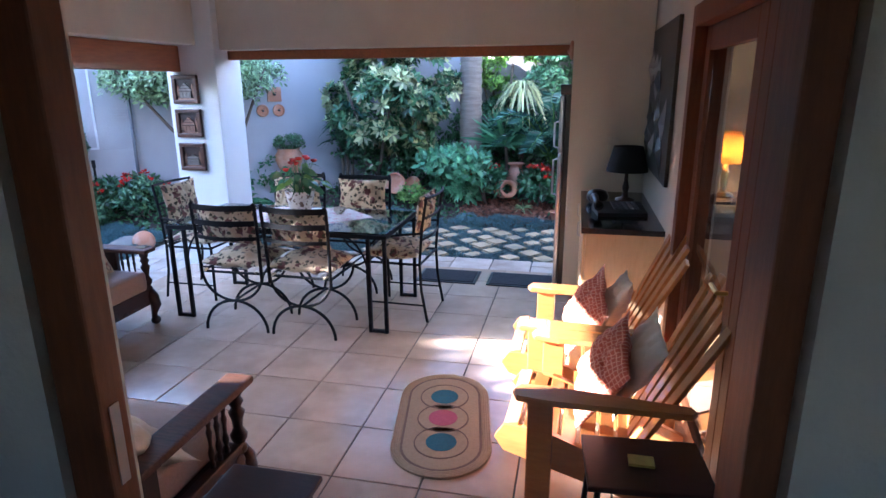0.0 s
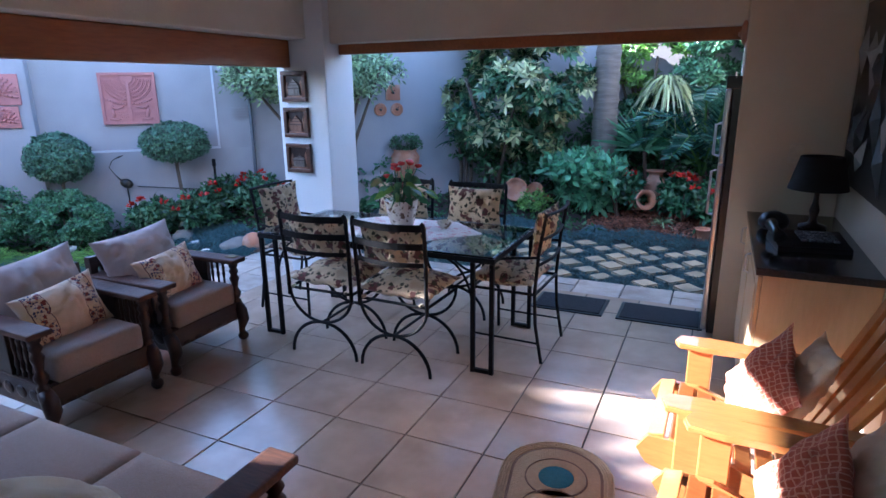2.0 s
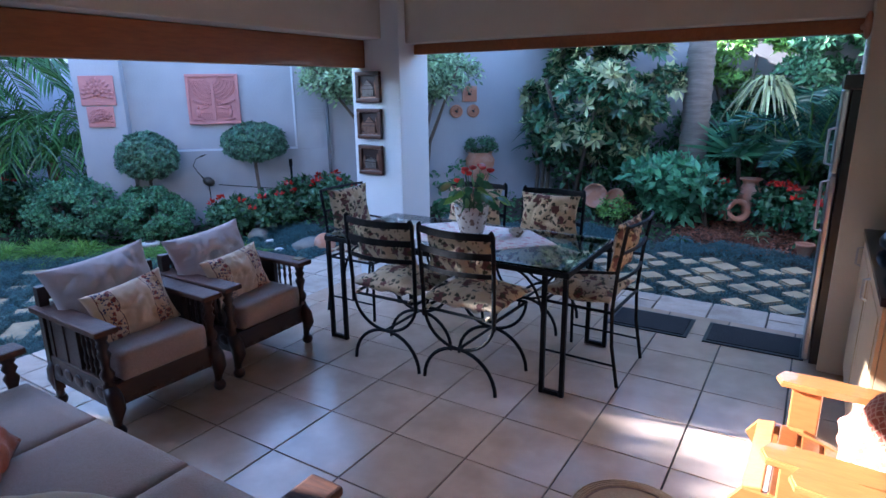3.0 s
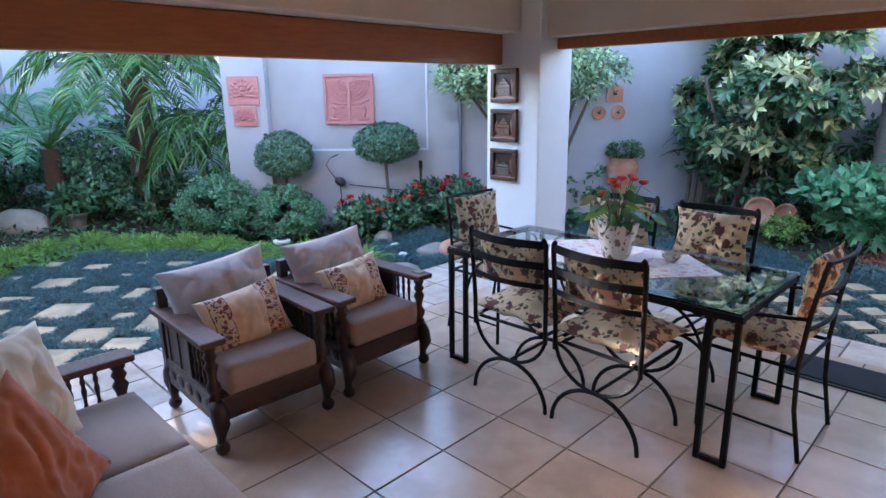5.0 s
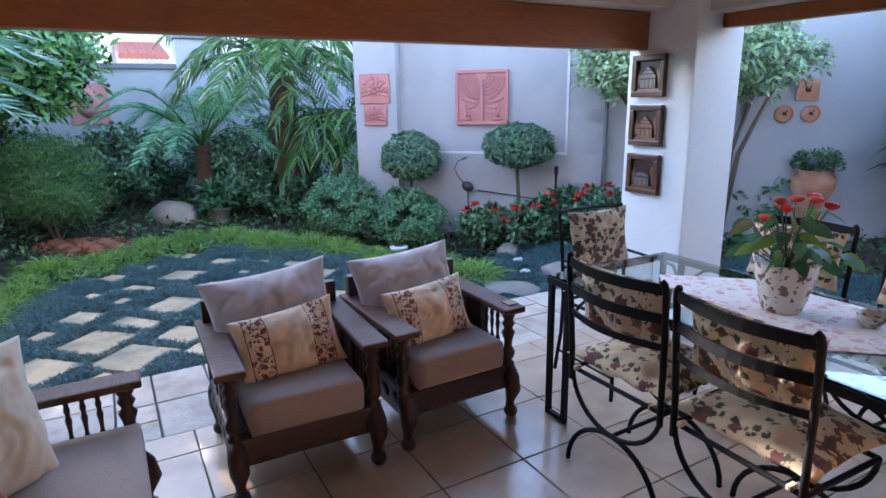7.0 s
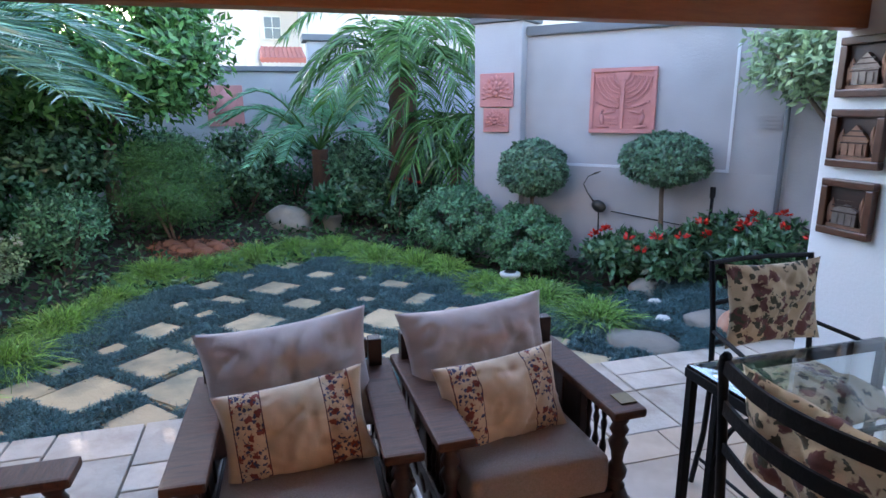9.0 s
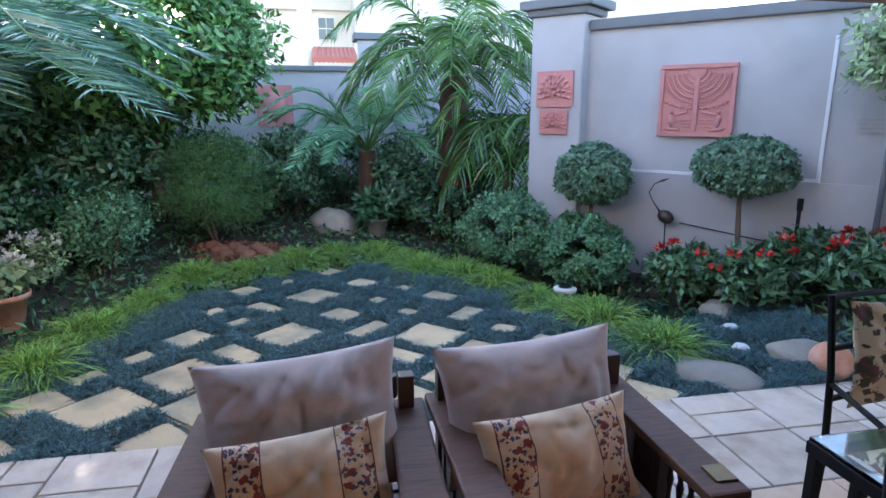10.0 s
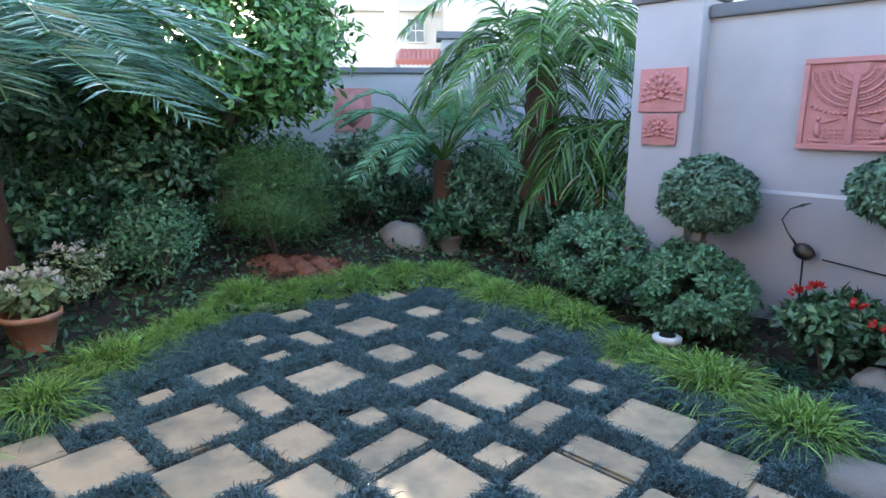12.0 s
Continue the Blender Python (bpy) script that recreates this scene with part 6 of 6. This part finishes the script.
for k in range(9):
    rock(-7.45 - 0.1 * (k % 3), -1.45 - 0.11 * k * 0.7, 0.10, 0.08, 0.06, M_chip, "reddish rough rock by the tufts", 10 + k)
bm = bmesh.new()
bmesh.ops.create_uvsphere(bm, u_segments=20, v_segments=12, radius=0.12)
ob = part("clay_ball", bm, M_terra, None, soft=True)
ob.matrix_basis = pose(-3.66, 2.12, 0.06)
tagged(ob, "terracotta ball resting on the garden edge", "ornament")
# bark chips
rs = np.random.RandomState(17)
n = 2600
a, r = rs.uniform(0, 6.28, n), np.sqrt(rs.uniform(0, 1, n))
px, py = 0.22 + 0.72 * r * np.cos(a), 4.52 + 0.36 * r * np.sin(a)
ob = strips("bark_chips", np.stack([px, py, [bed_z(i, j) + 0.02 for i, j in zip(px, py)]], 1), rs.normal(size=(n, 3)) * np.array([1, 1, 0.35]), 0.05, 0.028, M_chip, None, segs=1, seed=2)
tagged(ob, "reddish bark chips on the soil", "bark chips", kind="stuff")
a, r = rs.uniform(0, 6.28, 1500), np.sqrt(rs.uniform(0, 1, 1500))
px, py = -7.5 + 0.35 * r * np.cos(a), -1.75 + 0.55 * r * np.sin(a)
ob = strips("bark_chips", np.stack([px, py, [bed_z(i, j) + 0.02 for i, j in zip(px, py)]], 1), rs.normal(size=(1500, 3)) * np.array([1, 1, 0.35]), 0.06, 0.035, M_chip, None, segs=1, seed=3)
tagged(ob, "reddish bark chips on the soil", "bark chips", kind="stuff")
sg = tagged(part("garden_sign", boxed(-1.27, -1.05, 4.70, 4.715, bed_z(-1.1, 4.7) + 0.12, bed_z(-1.1, 4.7) + 0.22, bevel=0.003), M_red_paint), "small red sign with pale lines on stakes", "sign")
for k in range(2):
    part("text_bar", boxed(-1.24, -1.08, 4.6955, 4.6985, bed_z(-1.1, 4.7) + 0.145 + 0.03 * k, bed_z(-1.1, 4.7) + 0.157 + 0.03 * k), M_white_stone, sg)
for x in (-1.24, -1.08):
    part("stake", boxed(x - 0.006, x + 0.006, 4.7155, 4.725, bed_z(-1.1, 4.7) - 0.05, bed_z(-1.1, 4.7) + 0.2), M_iron, sg)
# solar lamp, watering post, wall wire bird, bowl on the wall
sl = thing("solar_lamp", pose(-5.28, 1.10, bed_z(-5.28, 1.10)), "small round solar garden lamp with a steel rim", "lamp")
part("stake", tubed([(0, 0, -0.05), (0, 0, 0.16)], 0.012), M_iron, sl)
bm = bmesh.new()
lathe(bm, [(0.05, 0.13), (0.09, 0.16), (0.095, 0.185), (0.07, 0.195), (0.002, 0.195)], 24)
part("rim", bm, M_white_stone, sl, soft=True)
bm = bmesh.new()
lathe(bm, [(0.055, 0.1955), (0.055, 0.2), (0.002, 0.2)], 20)
part("cell", bm, M_black, sl)
bp = on_wall(-0.15, 0.10)
bd = thing("metal_bird", pose(bp.x, bp.y, 0.62), "rusty metal bird with a long curled neck on a wire", "ornament")
bm = bmesh.new()
bmesh.ops.create_icosphere(bm, subdivisions=2, radius=1, matrix=pose(0, 0, 0, 0, 25, 42) @ Matrix.Diagonal((0.075, 0.05, 0.058, 1)))
part("body", bm, M_bronze, bd, soft=True)
part("neck", tubed([(-0.05, -0.03, 0.04), (-0.10, -0.07, 0.12), (-0.13, -0.1, 0.2), (-0.10, -0.07, 0.28), (-0.05, -0.03, 0.31)], [0.009, 0.005, 0.0045, 0.0045, 0.007], 8), M_bronze, bd, soft=True)
part("crest", tubed([(-0.05, -0.03, 0.31), (0.0, 0.01, 0.335)], [0.012, 0.002], 6), M_bronze, bd)
part("perch", tubed([(0, 0, -0.05), (0.0, 0.02, -0.62)], 0.006, 6), M_iron, bd)
wa, wb = on_wall(-0.05, 0.03), on_wall(1.2, 0.03)
tagged(part("wall_wire", tubed([(wa.x, wa.y, 0.57), ((wa.x + wb.x) / 2, (wa.y + wb.y) / 2, 0.50), (wb.x, wb.y, 0.49)], 0.005, 5), M_iron), "thin black wire sagging along the wall", "wire")
pp = on_wall(0.85, 0.16)
ps = thing("tap_post", pose(pp.x, pp.y, bed_z(pp.x, pp.y)), "thin dark garden tap post by the wall", "post")
part("pole", tubed([(0, 0, -0.1), (0, 0, 0.62)], 0.014, 8), M_iron, ps)
part("head", tubed([(-0.0, 0, 0.61), (0.0, 0, 0.70)], 0.022, 8), M_iron, ps)
bp = on_wall(1.25, 0.32)
jar("bird_bath", pose(bp.x, bp.y, bed_z(bp.x, bp.y)), [(0.1, 0), (0.05, 0.1), (0.045, 0.33), (0.07, 0.38), (0.16, 0.43), (0.17, 0.455), (0.155, 0.445), (0.002, 0.40)], "weathered grey stone bird bath by the corner", M_rock, "bird bath")
pp = on_wall(1.33, 0.05)
tagged(part("downpipe", tubed([(pp.x, pp.y, 0.1), (pp.x, pp.y, 2.1)], 0.02, 10), M_coping, soft=True), "painted downpipe in the wall corner", "pipe")
pl = on_wall(1.2, 0.02)
vt = thing("wall_vent", Matrix.Translation((pl.x, pl.y, 1.42)) @ pose(0, 0, 0, 0, 0, 42), "small ribbed air vent in the wall", "vent")
for k in range(4):
    part("vent_slat", boxed(-0.09, 0.09, -0.012, 0.0, -0.055 + 0.032 * k, -0.035 + 0.032 * k), M_garden_wall, vt)


# ---- reliefs on the garden walls ----
def wall_pose(s, off, z):
    p = on_wall(s, off)
    return Matrix.Translation((p.x, p.y, z)) @ pose(0, 0, 0, 0, 0, 42)


def plaque(m, w, h, label, name="clay_plaque"):
    t = thing(name, m, label, "wall plaque")
    part("slab", boxed(-w / 2, w / 2, -0.028, 0.0, -h / 2, h / 2, bevel=0.008), M_terra_pink, t)
    return t


def bump_shape(bm, x, z, a, b, d, turn=0.0, y=-0.028):
    d *= 1.9
    bmesh.ops.create_icosphere(bm, subdivisions=1, radius=1, matrix=Matrix.Translation((x, y, z)) @ pose(0, 0, 0, 0, turn, 0) @ Matrix.Diagonal((a, d, b, 1)))


t = plaque(wall_pose(-0.005, 0.0, 1.60), 0.60, 0.585, "square pink terracotta relief of a branched candlestick", "candlestick_relief")
for z in (-0.275, 0.275):
    part("rim", boxed(-0.30, 0.30, -0.050, -0.0285, z - 0.0175, z + 0.0175, bevel=0.005), M_terra_pink, t)
for x in (-0.283, 0.283):
    part("rim", boxed(x - 0.0165, x + 0.0165, -0.0495, -0.0285, -0.257, 0.257, bevel=0.005), M_terra_pink, t)
part("stem", boxed(-0.018, 0.018, -0.047, -0.0285, -0.255, 0.20, bevel=0.006), M_terra_pink, t)
bm = bmesh.new()
lathe(bm, [(0.07, 0.0285), (0.07, 0.036), (0.06, 0.040), (0.003, 0.040)], 24, Matrix.Translation((0, 0, 0.235)) @ pose(0, 0, 0, 90, 0, 0))
for v in bm.verts:
    v.co.z = min(v.co.z, 0.255)
part("crest", bm, M_terra_pink, t)
for k, r in enumerate((0.095, 0.135, 0.175, 0.215, 0.255)):
    for s in (-1, 1):
        bm = bmesh.new()
        tube(bm, [(s * r * math.cos(radians(a)), -0.031, 0.235 - r * math.sin(radians(a))) for a in range(6, 90, 7)], 0.0085, 6)
        n = int(r * 1.5 / 0.021)
        for j in range(n):
            a = radians(6 + 80 * (j + 0.5) / n)
            q = r + 0.019
            if q * math.cos(a) < 0.262:
                bump_shape(bm, s * q * math.cos(a), 0.235 - q * math.sin(a), 0.0075, 0.0075, 0.008)
        part("branch", bm, M_terra_pink, t, soft=True)
for s in (-1, 1):
    bm = bmesh.new()
    for j in range(8):
        bump_shape(bm, s * (0.04 + 0.028 * j), -0.062 + 0.05 * (j / 7) ** 2, 0.017, 0.012, 0.011, s * (20 - 40 * (j % 2)))
    part("leaf_row", bm, M_terra_pink, t, soft=True)
    bm = bmesh.new()
    bump_shape(bm, s * 0.185, -0.165, 0.026, 0.065, 0.012, s * 8)
    bump_shape(bm, s * 0.185, -0.092, 0.017, 0.020, 0.012)
    bump_shape(bm, s * 0.175, -0.235, 0.075, 0.017, 0.012, s * -5)
    bump_shape(bm, s * 0.115, -0.105, 0.07, 0.011, 0.010, s * 14)
    part("scroll", bm, M_terra_pink, t, "worn carved scroll shapes", soft=True)
    bm = bmesh.new()
    for i in range(7):
        for j in range(3):
            bump_shape(bm, s * (0.04 + 0.021 * i), -0.16 - 0.027 * j, 0.008, 0.009, 0.006)
    part("beading", bm, M_terra_pink, t, soft=True)
for z, w, h in ((1.715, 0.37, 0.33), (1.42, 0.285, 0.235)):
    t = plaque(wall_pose(-1.24, 0.13, z), w, h, "pink terracotta plaque with a lotus flower relief", "lotus_plaque")
    for ring_r, count, lift in ((0.40, 13, 0.010), (0.27, 9, 0.015), (0.15, 6, 0.019)):
        for j in range(count):
            a = -12 + 204 * j / (count - 1)
            bm = bmesh.new()
            bump_shape(bm, ring_r * w * math.cos(radians(a)), -0.14 * h + ring_r * 1.25 * h * math.sin(radians(a)), 0.042 * w, 0.085 * h, lift, 90 - a)
            part("petal", bm, M_terra_pink, t, soft=True)
    bm = bmesh.new()
    bump_shape(bm, 0, -0.12 * h, 0.08 * w, 0.09 * h, 0.02)
    part("heart", bm, M_terra_pink, t, soft=True)
    part("foot", boxed(-0.12 * w, 0.12 * w, -0.036, -0.0285, -0.40 * h, -0.36 * h, bevel=0.003), M_terra_pink, t)
fp = thing("face_plaque", pose(-10.598, -1.55, 1.60, 0, 0, 90), "worn pink terracotta wall plaque with a rounded relief", "wall plaque")
part("slab", boxed(-0.27, 0.27, -0.04, 0, -0.31, 0.31, bevel=0.01), M_terra_pink, fp)
bm = bmesh.new()
bump_shape(bm, 0, 0, 0.2, 0.26, 0.05, 0, -0.04)
part("relief", bm, M_terra_pink, fp, soft=True)
# discs on the back wall
bdir = (C2 - C1).normalized()
bang = math.degrees(math.atan2(bdir.y, bdir.x))
for s, z, r, lab in ((1.62, 1.40, 0.085, "disc"), (1.85, 1.40, 0.085, "disc"), (1.80, 1.62, 0.10, "tile")):
    p = C1 + bdir * s
    t = thing("clay_" + lab, Matrix.Translation((p.x, p.y, z)) @ pose(0, 0, 0, 0, 0, bang), "small clay wall ornament with a bird motif", "wall plaque", "clay wall ornaments")
    bm = bmesh.new()
    if lab == "disc":
        lathe(bm, [(r, 0), (r, 0.02), (r * 0.8, 0.026), (r * 0.75, 0.018), (0.002, 0.018)], 22, pose(0, 0, 0, 90, 0, 0))
    else:
        box(bm, -r, r, -0.02, 0, -r, r, bevel=0.005)
    part("base", bm, M_terra, t)
    bm = bmesh.new()
    bump_shape(bm, 0, 0, r * 0.3, r * 0.2, 0.01, 30, -0.02)
    bump_shape(bm, r * 0.2, r * 0.3, r * 0.1, r * 0.1, 0.01, 0, -0.02)
    part("bird", bm, M_bronze, t)

# ---- wall pilasters, copings and lines ----
def along_wall(name, s0, s1, off0, off1, z0, z1, mat, bevel=0.0):
    bm = bmesh.new()
    prism(bm, [on_wall(s0, off1), on_wall(s1, off1), on_wall(s1, off0), on_wall(s0, off0)], z0, z1)
    if bevel:
        bmesh.ops.bevel(bm, geom=list(bm.edges), offset=bevel, segments=2, affect="EDGES")
    return tagged(part(name, bm, mat), kind="structure")


along_wall("pilaster_end", -1.50, -0.98, -0.24, 0.13, -0.3, 2.36, M_garden_wall, 0.006)
along_wall("trim_cap_low", -1.54, -0.94, -0.28, 0.17, 2.363, 2.42, M_coping, 0.008)
along_wall("trim_cap_high", -1.60, -0.88, -0.32, 0.22, 2.423, 2.50, M_coping, 0.008)
along_wall("trim_coping", -0.975, 1.60, -0.24, 0.05, WALL_TOP + 0.002, WALL_TOP + 0.09, M_coping, 0.008)
along_wall("trim_line_low", -0.975, 0.94, 0.001, 0.013, 0.985, 1.01, M_groove)
along_wall("trim_line_side", 0.915, 0.94, 0.001, 0.013, 1.012, 2.05, M_groove)
along_wall("wall_dado", -0.975, 1.36, 0.0005, 0.010, -0.2, 0.983, M_garden_wall)
slab("trim_far_coping", -10.86, -10.54, -8.0, 4.3, 2.122, 2.20, M_coping, 0.01)
slab("trim_far_line", -10.597, -10.585, -7.6, 4.2, 0.98, 1.01, M_groove)
slab("pilaster_far", -10.85, -10.47, -0.26, 0.41, -0.2, 2.58, M_garden_wall, 0.01)
slab("trim_far_cap", -10.92, -10.40, -0.33, 0.48, 2.583, 2.68, M_coping, 0.01)


# ---- the neighbours' house ----
M_house = material("neighbour_paint", (0.60, 0.55, 0.48), 0.85, (0.54, 0.49, 0.43), 1.5, 0.6, 0.2, 20)
M_roof = material("roof_tile", (0.50, 0.16, 0.11), 0.8, (0.38, 0.11, 0.08), 3.0, 0.6, 0.3, 20, vary=0.15)
M_pane_dark = material("dark_window_pane", (0.03, 0.035, 0.045), 0.1, None, 3.0, 0.5)
hs = thing("neighbour_house", pose(-16.0, 0, -0.17), "cream two-storey house with red tiled roof", "house")
# full height and width are made up, sized to shade pier and table
part("wall", boxed(-7.0, 0, -3.4, 3.0, 0, 6.9), M_house, hs)
part("wall", boxed(-7.0, -1.2, 3.0, 10.0, 0, 6.4), M_house, hs)
part("gable_wall", boxed(-3.0, 1.6, -0.1, 2.6, 0, 5.2), M_house, hs)
bm = bmesh.new()
prism(bm, [(-3.8, 6.9), (3.4, 6.9), (-0.2, 8.0)], -0.4, 7.2, pose(0, 0, 0, 90, 0, 90) @ pose(0, 0, -6.8, 0, 0, 0))
part("roof", bm, M_roof, hs)
part("eave", boxed(-7.3, 0.35, -3.8, 3.4, 6.78, 6.895), M_wood_dark, hs)
part("eave", boxed(-3.0, 1.95, -0.4, 2.95, 5.203, 5.33), M_wood_dark, hs)
part("cornice", boxed(0.002, 0.14, -3.4, -0.11, 4.0, 4.2), M_house, hs)
for y, z in ((-0.70, 3.32), (-0.70, 5.2)):
    w = part("window", boxed(0.002, 0.06, y - 0.21, y + 0.21, z, z + 0.54), M_white_trim, hs)
    for a in (0, 1):
        for b in (0, 1):
            part("pane", boxed(0.0605, 0.068, y - 0.18 + 0.19 * a, y - 0.01 + 0.19 * a, z + 0.03 + 0.25 * b, z + 0.26 + 0.25 * b), M_pane_dark, w)
lt = thing("garden_store", pose(-12.6, 0, -0.17), "low outbuilding with a red tiled roof", "house")
part("wall", boxed(-1.2, 0.0, -0.92, -0.24, 0, 2.5), M_house, lt)
bm = bmesh.new()
for k in range(10):
    y = -0.95 + 0.75 * k / 9
    tube(bm, [(-1.35, y, 2.94), (0.2, y, 2.60)], 0.056, 6)
part("roof_tiles", bm, M_roof, lt, "red barrel roof tiles")
tk = thing("street_palm", pose(-13.9, -1.13, -0.17), "pale bare palm trunk beyond the wall", "palm")
bm = bmesh.new()
trunk(bm, [(0, 0, 0), (0.05, 0, 3), (0, 0, 7)], 0.17, 0.13, 12)
part("trunk", bm, M_white_stone, tk, soft=True)
for k in range(10):
    frond("leaf", arch(0, 0, 7, k * 36, 1.6, 0.7, 1.4), M_palm, tk, 24, 0.4, 0.035, 0.4, 0.5, 900 + k)
gl = thing("wall_lantern", pose(-10.62, 1.45, 2.201), "small dark lantern on the garden wall", "lantern")
bm = bmesh.new()
lathe(bm, [(0.05, 0), (0.02, 0.03), (0.02, 0.12), (0.07, 0.15), (0.09, 0.32), (0.03, 0.4), (0.005, 0.46)], 8)
part("body", bm, M_iron, gl)

# ---- floor tiles and pavers ----
bm = bmesh.new()
box(bm, -T / 2 + 0.004, T / 2 - 0.004, -T / 2 + 0.004, T / 2 - 0.004, -0.012, 0.0, bevel=0.003)
tile_mesh = mesh_of("floor_tile", bm, M_tile)
cut = {}
x0, x1, y0, y1 = -2.73, 1.56, DOOR_Y0, 2.05
for i in range(-7, 4):
    for j in range(-7, 5):
        a, b = max(i * T, x0), min((i + 1) * T, x1)
        c, d = max(j * T, y0), min((j + 1) * T, y1)
        if b - a < 0.03 or d - c < 0.03:
            continue
        key = (round(b - a, 3), round(d - c, 3))
        if key not in cut:
            bm = bmesh.new()
            box(bm, -key[0] / 2 + 0.004, key[0] / 2 - 0.004, -key[1] / 2 + 0.004, key[1] / 2 - 0.004, -0.012, 0.0, bevel=0.003)
            cut[key] = mesh_of("floor_tile", bm, M_tile)
        o = new("floor_tile", tile_mesh if abs(key[0] - T) < 1e-3 and abs(key[1] - T) < 1e-3 else cut[key])
        o.parent = floor
        o.matrix_basis = pose((a + b) / 2, (c + d) / 2, 0, random.uniform(-0.05, 0.05), random.uniform(-0.05, 0.05), 0)
rng = random.Random(4)


def pave(x0, x1, y0, y1, along_x):
    """Rows of uneven stone pavers."""
    v = y0 if not along_x else x0
    end = y1 if not along_x else x1
    while v < end - 0.05:
        h = min(rng.choice((0.2, 0.3, 0.3, 0.4)), end - v)
        if end - v - h < 0.1:
            h = end - v
        u, ue = (x0, x1) if not along_x else (y0, y1)
        while u < ue - 0.05:
            w = min(rng.choice((0.2, 0.3, 0.4)), ue - u)
            if ue - u - w < 0.12:
                w = ue - u
            bm = bmesh.new()
            if along_x:
                box(bm, -h / 2 + 0.006, h / 2 - 0.006, -w / 2 + 0.006, w / 2 - 0.006, -0.03, 0.0, bevel=0.006)
            else:
                box(bm, -w / 2 + 0.006, w / 2 - 0.006, -h / 2 + 0.006, h / 2 - 0.006, -0.03, 0.0, bevel=0.006)
            o = part("paver", bm, M_paver, paving)
            cx, cy = (u + w / 2, v + h / 2) if not along_x else (v + h / 2, u + w / 2)
            o.matrix_basis = pose(cx, cy, -0.012, rng.uniform(-0.3, 0.3), rng.uniform(-0.3, 0.3), rng.uniform(-0.4, 0.4))
            u += w
        v += h


pave(-3.55, -2.745, -3.4, 2.06, False)
pave(-3.55, 1.4, 2.065, 2.45, True)
